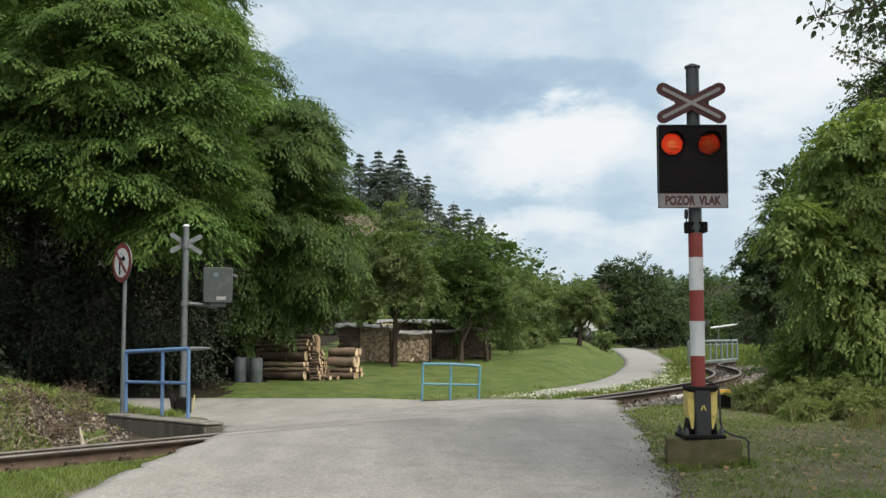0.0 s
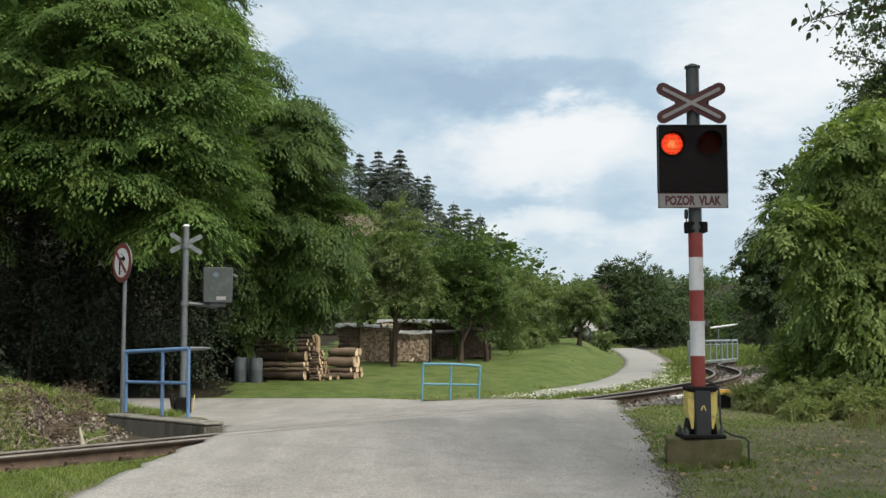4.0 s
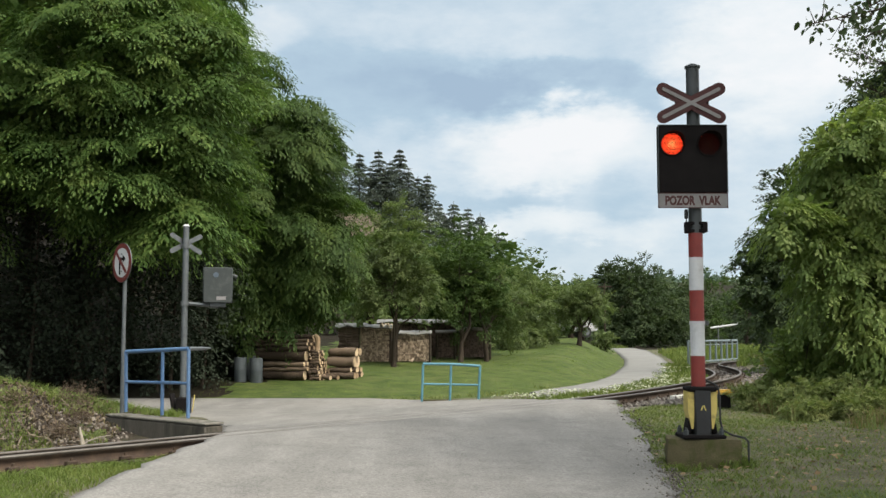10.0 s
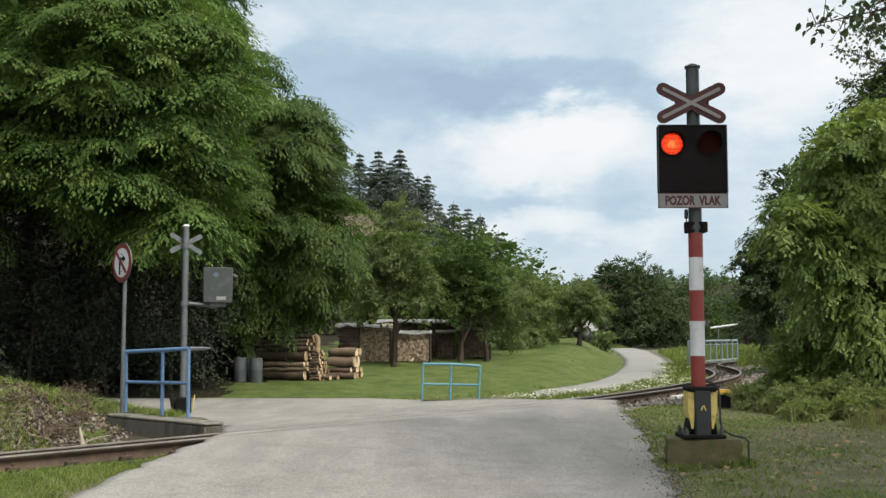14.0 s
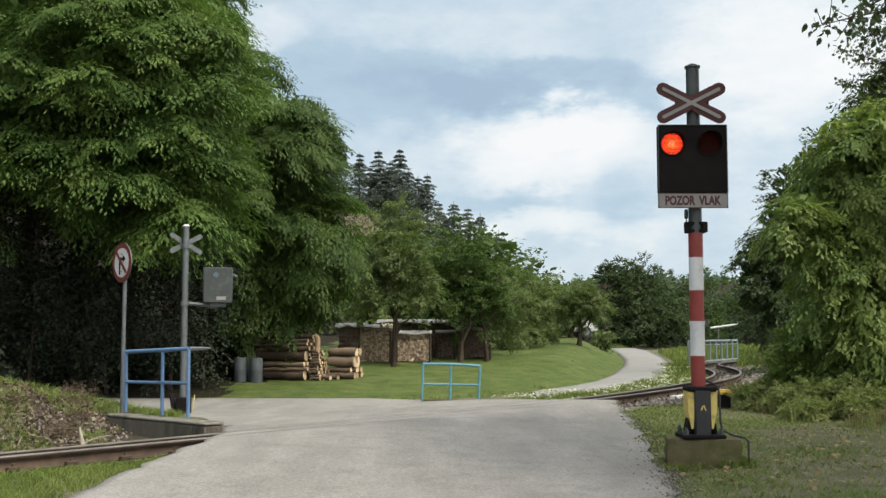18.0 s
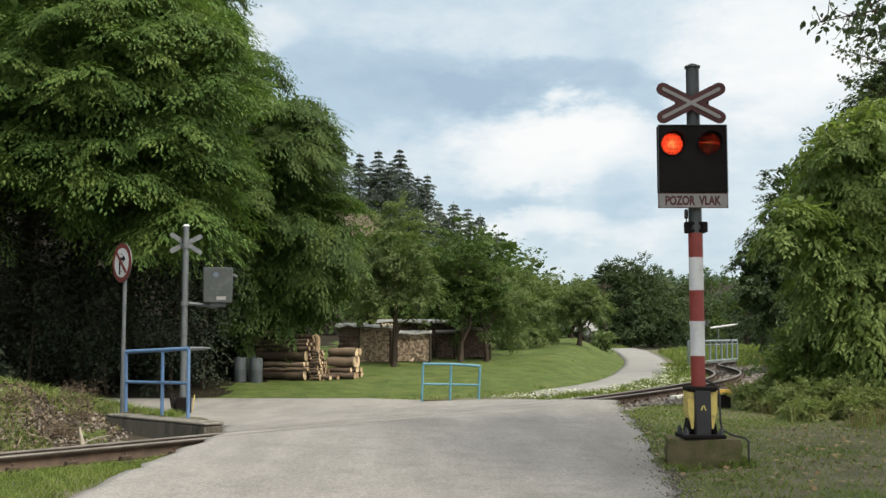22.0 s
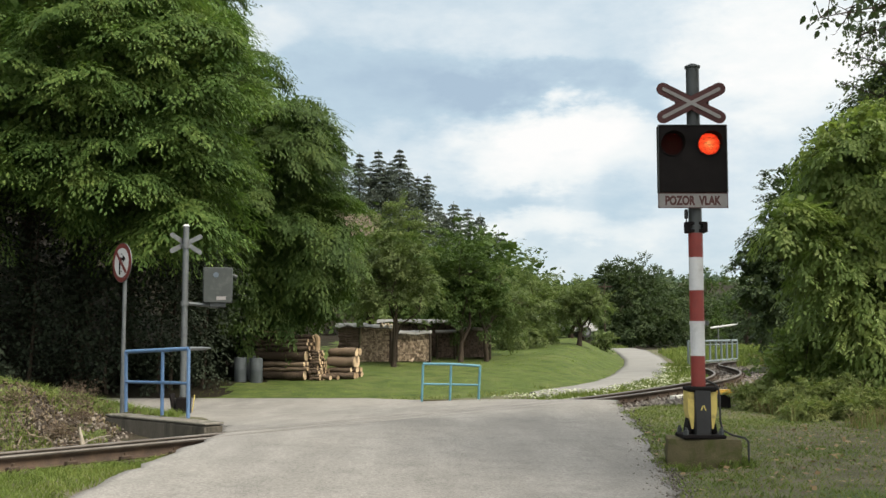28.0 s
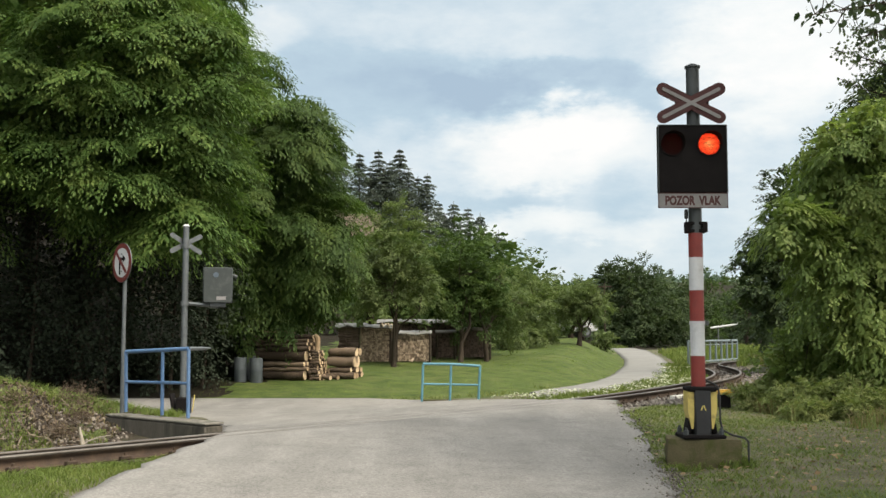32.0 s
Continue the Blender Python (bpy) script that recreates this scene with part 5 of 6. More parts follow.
# ---- bridge, boom, pole, car and house in the distance ----
def bridge_side(off):
    """Lattice side of the small railway bridge, along the track."""
    rows = [r for r in TRACK if 38.5 <= r[3] <= 47.6]
    o = Vector((rows[0][0], rows[0][1], float(rail_level(60)) - 0.08))
    e = empty_thing("bridge_parapet", Matrix.Translation(o), "grey-blue steel railing side of the railway bridge", "bridge", "railway bridge")
    pts = []
    for x, y, h, s in rows:
        pts.append(Vector((x + off * math.cos(radians(h)), y - off * math.sin(radians(h)), o.z)) - o)
    for name, dz, r in (("top_chord", 1.02, 0.05), ("bottom_chord", 0.06, 0.06), ("middle_chord", 0.84, 0.02)):
        part(name, tube(bmesh.new(), [p + Vector((0, 0, dz)) for p in pts[::2]], r, 6), M["bridge"], e)
    for i in range(0, len(pts), 2):
        part("upright", rod(bmesh.new(), pts[i], pts[i] + Vector((0, 0, 1.04)), 0.055, seg=6), M["bridge"], e)


bridge_side(-1.15)
e = empty_thing("white_boom", pose(16.3, 62.0, gz(16.3, 62.0)), "white slanted boom on a thin post by the bridge", "boom")
part("post", rod(bmesh.new(), (0, 0, 0), (0, 0, 1.70 - gz(16.3, 62.0)), 0.04, seg=8), M["galv"], e)
part("boom", rod(bmesh.new(), (-0.45, 0, 1.66 - gz(16.3, 62.0)), (1.35, 0, 1.90 - gz(16.3, 62.0)), 0.07, 0.05, seg=8), M["white"], e)
g = gz(9.9, 64.0)
e = empty_thing("utility_pole", pose(9.9, 64.0, g), "grey wooden utility pole with a wire", "utility pole")
part("pole", rod(bmesh.new(), (0, 0, 0), (0, 0, 4.4 - g), 0.065, 0.05, seg=10), M["bark"], e)
part("crossarm", box(bmesh.new(), 0.9, 0.08, 0.08, pose(0, 0, 4.2 - g)), M["bark"], e)
bm = bmesh.new()
tube(bm, [(0.3 - 12 * t, 4 * t, 4.45 - g - 1.2 * t * (1 - t) * 1.5 + 0.9 * t) for t in np.linspace(0, 1, 14)], 0.012, 5)
part("wire", bm, M["black"], e)


def car(x, y, turn):
    g = gz(x, y)
    e = empty_thing("car", pose(x, y, g, 0, 0, turn), "white parked car half hidden behind the orchard trees", "car")
    bm = bmesh.new()
    pts = [(-2.0, 0.35), (-1.98, 0.75), (-1.55, 0.92), (-0.95, 1.42), (0.75, 1.45), (1.25, 0.95), (2.0, 0.80), (2.05, 0.35)]
    lo = [bm.verts.new((a, -0.8, b)) for a, b in pts]
    hi = [bm.verts.new((a, 0.8, b)) for a, b in pts]
    bm.faces.new(lo)
    bm.faces.new(hi[::-1])
    for k in range(8):
        bm.faces.new((lo[k], hi[k], hi[(k + 1) % 8], lo[(k + 1) % 8]))
    bmesh.ops.bevel(bm, geom=list(bm.edges), offset=0.06, segments=2, affect="EDGES")
    body = part("body", bm, M["white"], e)
    for sy in (-1, 1):
        for xa, xb in ((-0.95, -0.1), (0.0, 0.75)):
            bm = bmesh.new()
            f = [(xa + (-0.3 if xa < -0.5 else 0), sy * 0.808, 0.98), (xb + (0.28 if xb > 0.5 else 0), sy * 0.808, 0.98), (xb, sy * 0.808, 1.36), (xa, sy * 0.808, 1.36)]
            bm.faces.new([bm.verts.new(p) for p in f])
            bmesh.ops.solidify(bm, geom=list(bm.faces), thickness=0.01)
            part("side_window", bm, M["black"], body, "dark side window")
        for wx in (-1.25, 1.3):
            wheel = part("wheel", rod(bmesh.new(), (wx, sy * 0.72, 0.31), (wx, sy * 0.86, 0.31), 0.31, seg=20), M["rubber"], e)
            part("rim", rod(bmesh.new(), (wx, sy * 0.855, 0.31), (wx, sy * 0.868, 0.31), 0.19, seg=16), M["galv"], wheel)


car(6.9, 61.5, 12)


def house():
    g = gz(-9.5, 122)
    e = empty_thing("house", pose(-11.6, 122, g), "house with a brown tiled roof among the hillside trees", "house")
    h = 15.3 - g
    part("wall", box(bmesh.new(), 8.0, 7.6, h - 0.5, pose(0, 0, (h - 5.5) / 2)), M["plaster"], e)
    for sy in (-1, 1):
        part("roof_slope", box(bmesh.new(), 8.5, 5.4, 0.18, pose(0, sy * 2.2, h - 1.55, sy * -34, 0, 0), 0.02), M["roof"], e, "brown tiled roof slope")
    part("chimney", box(bmesh.new(), 0.5, 0.5, 1.3, pose(-1.2, 0.4, h + 0.1)), M["roof"], e)
    for k in (-2.4, 0.2, 2.6):
        w = part("window", box(bmesh.new(), 1.0, 0.06, 1.2, pose(k, -3.82, h - 4.4)), M["black"], e)
        part("window_frame", box(bmesh.new(), 1.16, 0.04, 0.08, pose(k, -3.85, h - 5.05)), M["white"], w)


house()


# ---- the earth bank: stones, roots, brush ----
def patchy(x, y, s, seed):
    return np.sin(x * s + seed) * np.sin(y * s * 1.3 + 2 * seed) + 0.6 * np.sin(x * s * 2.7 - y * s * 1.9 + seed) + 0.4 * np.sin(x * 7.3 + y * 5.1)


rng = np.random.default_rng(8)
M["bank_stone"] = surface("bank_stones", (0.045, 0.036, 0.029), (0.22, 0.19, 0.16), 5, 0.9, 0.4, fine=30, vary=-1.3)
P = np.stack([rng.uniform(-9.5, -4.4, 3800), rng.uniform(13.0, 16.6, 3800)], 1)
P = P[along(P[:, 0], P[:, 1])[1] < -2.0]
P = P[rng.random(len(P)) < np.exp(-((P[:, 1] - 14.8) / 1.1) ** 2)]
scatter_stones("bank_stones", P, 0.026, M["bank_stone"], "pale loose stones on the earth bank", 81)
for k in range(46):
    x, y = rng.uniform(-7.6, -4.9), rng.uniform(13.9, 15.6)
    if along(x, y)[1][0] > -1.7:
        continue
    bm = bmesh.new()
    bmesh.ops.create_icosphere(bm, subdivisions=1, radius=rng.uniform(0.016, 0.045))
    for v in bm.verts:
        v.co = Vector((v.co.x * 1.3, v.co.y, v.co.z * 0.7)) * rng.uniform(0.75, 1.2)
    single("stone", bm, M["bank_rock"], "pale field stone lying on the earth bank", "stone", "stones on the bank", m=pose(x, y, gz(x, y) + 0.02, 0, 0, rng.uniform(0, 360)), smooth=False)
for k in range(22):
    a = rng.uniform(0, 6.28)
    x, y = rng.uniform(-6.4, -5.1), rng.uniform(14.0, 15.4)
    p0 = np.array([x, y, gz(x, y) + 0.05])
    p1 = p0 + np.array([math.cos(a) * 0.4, math.sin(a) * 0.3, rng.uniform(-0.1, 0.35)])
    bm = bmesh.new()
    rr0 = rng.uniform(0.006, 0.016)
    tube(bm, [tuple(p - p0) for p in np.array(bend(rng, p0, p1, 5, 0.06))], [rr0 * (1 - 0.15 * j) for j in range(6)], 6)
    single("root", bm, M["root"] if k % 3 else M["bark"], "bare twisted root on the earth bank", "root", "roots on the bank", m=Matrix.Translation(p0))
for k, (x, y, r) in enumerate(((-5.56, 15.9, 0.30), (-5.30, 15.4, 0.16), (-5.35, 14.8, 0.15), (-6.3, 15.4, 0.16), (-7.2, 15.2, 0.16))):
    me = crown_mesh("dead_brush", [(0, 0, r * 0.6, r, r * 0.8, r * 0.8, int(420 * r))], 0.050, 16, 0.22, LEAF["brush"], 400 + k, lump=0.3, fill=0.0, wide=0.07, jit=0.8, stray=0.8)
    single("dead_brush", me, None, "heap of dry brown brushwood on the bank", "brushwood", "brushwood heaps", m=pose(x, y, gz(x, y)))
P = np.stack([rng.uniform(-9.5, -4.6, 5200), rng.uniform(12.6, 16.8, 5200)], 1)
P = P[along(P[:, 0], P[:, 1])[1] < -1.5]
c3 = np.concatenate([P, (ground(P[:, 0], P[:, 1]) + 0.02 + 0.05 * rng.random(len(P)))[:, None]], 1)
v, f = leaf_quads(c3, unit(rng.normal(0, 1, c3.shape) * np.array([1, 1, 0.5])), unit(rng.normal(0, 0.5, c3.shape) + np.array([0, 0, 1.0])), 0.03 + 0.06 * rng.random(len(c3)), 0.30)
single("bank_litter", arrays("bank_litter", v, f, LEAF["brush"]), None, "dead leaves and twigs strewn over the earth bank", "leaf litter", kind="stuff")
P = P[patchy(P[:, 0], P[:, 1], 2.1, 7) > 0.55]
c3 = np.repeat(np.concatenate([P, ground(P[:, 0], P[:, 1])[:, None]], 1), 5, 0) + rng.normal(0, 0.05, (len(P) * 5, 3)) * np.array([1, 1, 0.3])
v, f = leaf_quads(c3, unit(rng.normal(0, 0.6, c3.shape) + np.array([0, -0.2, 0.8])), unit(rng.normal(0, 0.5, c3.shape) + np.array([0, -1.0, 0.6])), 0.05 + 0.07 * rng.random(len(c3)), 0.22)
single("bank_weeds", arrays("bank_weeds", v, f, LEAF["weed"]), None, "low green weeds growing on the earth bank", "weeds", kind="stuff")
bm = bmesh.new()
tube(bm, [(0, 0, -0.12), (-0.01, 0, 0.05), (0.01, 0.01, 0.18), (-0.03, 0.02, 0.32), (-0.05, 0.04, 0.40)], [0.038, 0.034, 0.028, 0.02, 0.008], 8)
tube(bm, [(0.0, 0, 0.14), (0.08, 0.0, 0.22), (0.22, 0.03, 0.27), (0.36, 0.06, 0.29)], [0.013, 0.011, 0.009, 0.005], 6)
single("dead_stump", bm, M["pale_wood"], "bleached forked dead stump beside the ditch", "stump", m=pose(-4.70, 13.75, gz(-4.70, 13.75)))
# crumbled edge of the road and litter on the verge
yy = rng.uniform(7.2, 18, 1500)
P = np.stack([np.interp(yy, [8.5, 13.85, 18.9], [1.92, 2.60, 3.08]) + rng.normal(0.0, 0.10, 1500), yy], 1)[(yy < 11.5) | (rng.random(1500) < 0.25)]
scatter_stones("road_edge_gravel", P, 0.010, M["ballast_loose"], "crumbled gravel along the road's edge", 82, lift=ground(P[:, 0], P[:, 1], True) - 0.01)
P = np.stack([rng.uniform(2.2, 7.5, 900), rng.uniform(7.2, 15, 900)], 1)
P = P[P[:, 0] > np.interp(P[:, 1], [8.5, 13.85, 18.9], [1.92, 2.60, 3.08])]
c3 = np.concatenate([P, (ground(P[:, 0], P[:, 1]) + 0.03)[:, None]], 1)
v, f = leaf_quads(c3, unit(rng.normal(0, 1, c3.shape) * np.array([1, 1, 0.2])), unit(rng.normal(0, 0.3, c3.shape) + np.array([0, 0, 1.0])), 0.03 + 0.05 * rng.random(len(c3)), 0.35)
single("leaf_litter", arrays("leaf_litter", v, f, LEAF["litter"]), None, "fallen dry leaves on the verge", "leaf litter", kind="stuff")
bm = bmesh.new()
box(bm, 0.62, 0.16, 0.10, None, 0.012)
single("concrete_block", bm, M["plaster"], "pale concrete block lying beside the track", "block", m=pose(4.95, 22.0, gz(4.95, 22.0) + 0.04, 0, 0, 52))


# ---- trees ----
def shrub_at(name, x, y, r, h, n, size, per, length, kind, label, group, seed, fill=0.3):
    """A low bush: foliage on a few stems that fan out from the ground."""
    e = empty_thing(name, pose(x, y, gz(x, y)), label, "shrub", group)
    part("foliage", crown_pads("foliage", [(0, 0, h * 0.52, r, r, h * 0.6, max(14, n // 7))], (length * 1.5, length * 0.5, 0.07, 0.25, 12), size, per // 2 + 2, LEAF[kind], seed, flat=0.9, lump=0.2, fill=fill, stray=0.4, jit=0.4, depth=0.6), None, e)
    rng = np.random.default_rng(seed)
    for k in range(4):
        a = 1.6 * k + rng.random()
        bm = bmesh.new()
        tube(bm, bend(rng, (0.06 * math.cos(a), 0.06 * math.sin(a), -0.1), (r * 0.55 * math.cos(a), r * 0.55 * math.sin(a), h * 0.8), 4, 0.03), [0.025, 0.02, 0.016, 0.012, 0.006], 6)
        part("stem", bm, M["bark"], e)



def tree_at(name, x, y, height, girth, blobs, kind, size, per, length, label, seed, **kw):
    """Blobs in world metres; the tree stands on the ground at x, y."""
    z = gz(x, y)
    rel = [(a - x, b - y, c - z, ra, rb, rc, n) for a, b, c, ra, rb, rc, n in blobs]
    return tree(name, (x, y, z), height, girth, rel, LEAF[kind], size, per, length, label, seed, **kw)


# wooded slope beside the road
BEECH = (2.1, 0.60, 0.025, 0.26, 56)
LAYERED = dict(pad=BEECH, flat=0.08, lump=0.12, jit=0.08, fill=0.10, fill_size=1.3, depth=0.40, wide=0.19, fan=0.5, arch=0.62, core=0.66, stray=0.25, tier=0.85)
tree_at("beech_tree", -9.6, 27.4, 11.0, 0.17, [(-8.1, 23.6, 7.7, 3.4, 3.0, 3.7, 150), (-6.0, 23.1, 5.1, 1.5, 1.5, 1.7, 36), (-6.5, 23.6, 7.4, 2.1, 2.0, 2.8, 56), (-9.2, 22.6, 6.2, 2.0, 1.6, 1.6, 34)], "beech", 0.125, 14, 0,
        "tall broadleaved tree with layered spreading sprays", 21, **LAYERED)
tree_at("beech_tree", -13.0, 26.5, 12.0, 0.20, [(-12.8, 23.2, 6.4, 3.6, 3.2, 4.4, 90), (-11.2, 22.6, 6.5, 2.2, 1.8, 1.7, 36)], "beech", 0.125, 14, 0,
        "tall broadleaved tree with layered spreading sprays", 22, **LAYERED)
LIME = (1.6, 0.45, 0.05, 0.50, 42)
PLUMED = dict(pad=LIME, flat=0.32, lump=0.20, fill=0.12, fill_size=1.5, depth=0.42, wide=0.21, fan=0.5, arch=0.55, core=0.70, stray=0.36, jit=0.10, tier=0.7)
tree_at("lime_tree", -5.2, 30.4, 7.6, 0.24, [(-4.75, 29.6, 5.2, 2.2, 2.1, 2.8, 120), (-4.25, 29.4, 7.2, 1.5, 1.4, 1.3, 46), (-4.0, 29.4, 4.1, 1.3, 1.3, 1.4, 44), (-5.6, 29.2, 3.4, 0.9, 1.0, 1.3, 26)], "spruce_green", 0.112, 15, 0,
        "broadleaved tree with dense drooping foliage", 23, **PLUMED)
tree_at("lime_tree", -7.4, 34.0, 12.0, 0.3, [(-7.6, 34.0, 9.2, 2.2, 2.4, 4.8, 130), (-6.3, 33.5, 8.8, 1.2, 1.5, 1.8, 30), (-6.6, 31.2, 6.8, 1.7, 1.6, 2.6, 54)], "spruce_green", 0.125, 14, 0,
        "tall dark broadleaved tree on the wooded slope", 24, **PLUMED)
# filler crowns of the wood behind, mostly hidden, added to keep the slope dark
rng = np.random.default_rng(31)
for k, (x, y, h) in enumerate(((-8.6, 28.6, 11), (-11.5, 29, 12), (-15, 28, 13), (-18, 24, 12), (-12, 35, 13), (-17, 33, 14), (-22, 29, 14), (-9.5, 41, 10), (-14, 42, 13), (-20, 39, 15), (-17, 19.5, 11), (-21.5, 17.5, 12))):
    g = gz(x, y)
    tree_at("forest_tree", x, y, h * 0.8, 0.22, [(x, y, g + h * 0.62, 3.3, 3.3, h * 0.40, 300)], "dark", 0.24, 16, 1.4, "tall dark forest tree on the slope", 40 + k, group="wooded slope", limbs=4, fill_size=1.1, fill=0.5, lump=0.14)
# low crowns in shade-darkened leaves fill the wood's black interior
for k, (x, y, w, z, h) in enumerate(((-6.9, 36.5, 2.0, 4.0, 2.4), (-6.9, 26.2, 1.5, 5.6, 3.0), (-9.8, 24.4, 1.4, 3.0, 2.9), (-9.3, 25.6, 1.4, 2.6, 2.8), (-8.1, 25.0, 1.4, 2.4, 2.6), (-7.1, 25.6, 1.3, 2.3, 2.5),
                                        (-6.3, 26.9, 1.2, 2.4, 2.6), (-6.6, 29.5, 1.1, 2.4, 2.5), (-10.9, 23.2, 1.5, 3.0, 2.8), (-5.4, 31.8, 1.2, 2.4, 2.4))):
    tree_at("forest_tree", x, y + 0.4, z + h * 0.7, 0.04, [(x, y, z, w, w * 0.8, h, 300)], "under", 0.085, 18, 0.8, "young forest tree with shade darkened into its leaf colour", 240 + k, group="wooded slope", limbs=3, fill=0.6, fill_size=1.3, lump=0.12)
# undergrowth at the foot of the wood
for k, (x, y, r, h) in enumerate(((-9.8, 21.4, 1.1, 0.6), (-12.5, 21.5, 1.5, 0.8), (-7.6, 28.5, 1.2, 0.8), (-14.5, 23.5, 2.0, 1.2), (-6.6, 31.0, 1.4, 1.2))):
    shrub_at("undergrowth", x, y, r, h, 200, 0.10, 22, 0.55, "under", "low undergrowth with shade darkened into its leaf colour", "undergrowth", 60 + k)

# orchard on the lawn
ORCH = [(-1.60, 34.0, 2.9, 0.085, [(-1.5, 34, 3.85, 1.30, 1.3, 2.05, 470), (-0.75, 34, 3.1, 0.8, 0.9, 1.0, 130), (-2.3, 34, 2.9, 0.7, 0.8, 1.0, 110)], "fruit"),
        (0.60, 36.9, 2.8, 0.085, [(0.65, 37.2, 3.45, 1.4, 1.3, 2.0, 480), (-0.25, 37.0, 3.0, 0.8, 0.9, 1.1, 140), (1.65, 37.3, 2.8, 0.8, 0.9, 1.3, 150)], "spruce_green"),
        (1.55, 37.5, 2.5, 0.085, [(1.9, 38.6, 2.7, 1.1, 1.1, 1.3, 300), (2.6, 40.0, 2.4, 1.0, 1.1, 1.3, 240)], "fruit"),
        (3.6, 46.0, 2.4, 0.10, [(3.8, 46, 2.5, 1.25, 1.2, 2.0, 420), (3.2, 45, 1.4, 0.9, 0.9, 0.9, 160)], "fruit"),
        (4.9, 52.0, 2.6, 0.10, [(5.0, 52, 2.7, 1.2, 1.2, 1.8, 380)], "fruit"),
        (6.45, 50.0, 2.2, 0.12, [(6.6, 50, 3.0, 1.35, 1.3, 1.1, 420), (7.4, 50.3, 2.65, 0.8, 0.9, 0.7, 140), (5.8, 50.0, 2.6, 0.8, 0.8, 0.7, 120)], "fruit"),
        (-3.0, 43.0, 3.5, 0.16, [(-3.0, 43, 4.0, 1.7, 1.6, 2.2, 420)], "fruit"),
        (7.4, 60.0, 2.4, 0.15, [(7.2, 60, 2.6, 1.4, 1.3, 1.5, 260)], "spruce_green")]
for k, (x, y, h, g, bl, kd) in enumerate(ORCH):
    tree_at("fruit_tree", x, y, h, g, [(a, b, cc, ra, rb, rc, max(12, n // 5)) for a, b, cc, ra, rb, rc, n in bl], kd, 0.083, 11, 0, "leafy fruit tree with a rounded crown on the lawn", 80 + k, group="orchard trees", limbs=6, pad=(0.8, 0.26, 0.08, 0.25, 15), flat=0.9, lump=0.16, fill=0.05, depth=0.8, jit=0.4, stray=0.4)
for k, (x, y, r, h) in enumerate(((2.6, 44.0, 0.9, 1.1), (3.9, 47.5, 1.0, 1.2), (4.9, 49.5, 0.8, 1.0), (8.9, 58.0, 0.7, 1.2), (-2.2, 41.0, 1.3, 1.6))):
    shrub_at("shrub", x, y, r, h, 150, 0.085, 20, 0.45, "fruit", "green shrub between the orchard trees", "orchard shrubs", 100 + k)

# trees beyond the path and along the track
FAR = [(10.5, 80, 5.0, [(10.5, 80, 3.5, 1.9, 1.8, 2.3, 300), (8.9, 81, 3.0, 1.3, 1.4, 2.0, 200)], "fruit"), (13.6, 76, 7.4, [(13.6, 76, 4.2, 2.6, 2.5, 3.3, 620), (12.1, 76, 4.0, 1.5, 1.6, 2.7, 260), (13.4, 74.6, 2.0, 2.3, 1.6, 2.0, 420), (16.4, 75, 2.0, 1.6, 1.6, 2.0, 260), (15.8, 77, 3.0, 1.8, 1.8, 2.8, 300)], "dark"),
       (19.5, 84, 6.5, [(19.5, 84, 3.3, 2.4, 2.4, 3.2, 380)], "dark"), (24.0, 96, 7.5, [(24.0, 96, 3.8, 3.0, 3.0, 3.9, 400)], "spruce_green"),
       (29.0, 100, 8.0, [(29, 100, 3.6, 3.2, 3.0, 4.2, 380)], "dark"), (22.0, 120, 7.0, [(22, 120, 4, 3.5, 3, 4.2, 300)], "fruit"),
       (34.0, 112, 9.0, [(34, 112, 4, 3.5, 3, 5, 300)], "spruce_green"), (16.5, 88, 6.0, [(16.5, 88, 3.2, 2.0, 2.2, 3.4, 300)], "spruce_green")]
for k, (x, y, h, bl, kd) in enumerate(FAR):
    tree_at("woodland_tree", x, y, h * 0.8, 0.2, [(a, b, cc, ra, rb, rc, max(20, n // 8)) for a, b, cc, ra, rb, rc, n in bl], kd, 0.15, 9, 0, "dense dark green tree beyond the curving path", 120 + k, group="trees beyond the path", limbs=3, pad=(1.0, 0.5, 0.28, 0.2, 22), flat=1.0, lump=0.12, fill=0.25, fill_size=1.5, stray=0.5, jit=0.6)
NEARDARK = [(12.9, 36.0, 8.0, [(12.6, 36, 4.6, 2.2, 2.2, 3.2, 700), (11.0, 35.4, 3.2, 1.3, 1.4, 2.2, 300), (13.6, 36, 6.8, 1.8, 1.8, 1.7, 360)]),
            (15.5, 44.0, 8.0, [(15.6, 44, 4.0, 2.4, 2.3, 3.7, 560), (14.3, 43, 2.2, 1.3, 1.3, 1.8, 220)]),
            (20.8, 56.0, 8.0, [(20.8, 56, 4.0, 2.6, 2.5, 4.0, 520)]), (15.8, 34.0, 9.5, [(15.8, 34, 5.5, 2.6, 2.4, 4.4, 620)])]
for k, (x, y, h, bl) in enumerate(NEARDARK):
    tree_at("trackside_tree", x, y, h * 0.8, 0.2, [(a, b, cc, ra, rb, rc, max(16, n // 11)) for a, b, cc, ra, rb, rc, n in bl], "dark", 0.125, 12, 0, "dark leafy tree beside the railway track", 140 + k, group="trackside trees", limbs=4, pad=(1.2, 0.4, 0.12, 0.35, 20), flat=0.7, lump=0.14, fill=0.25)
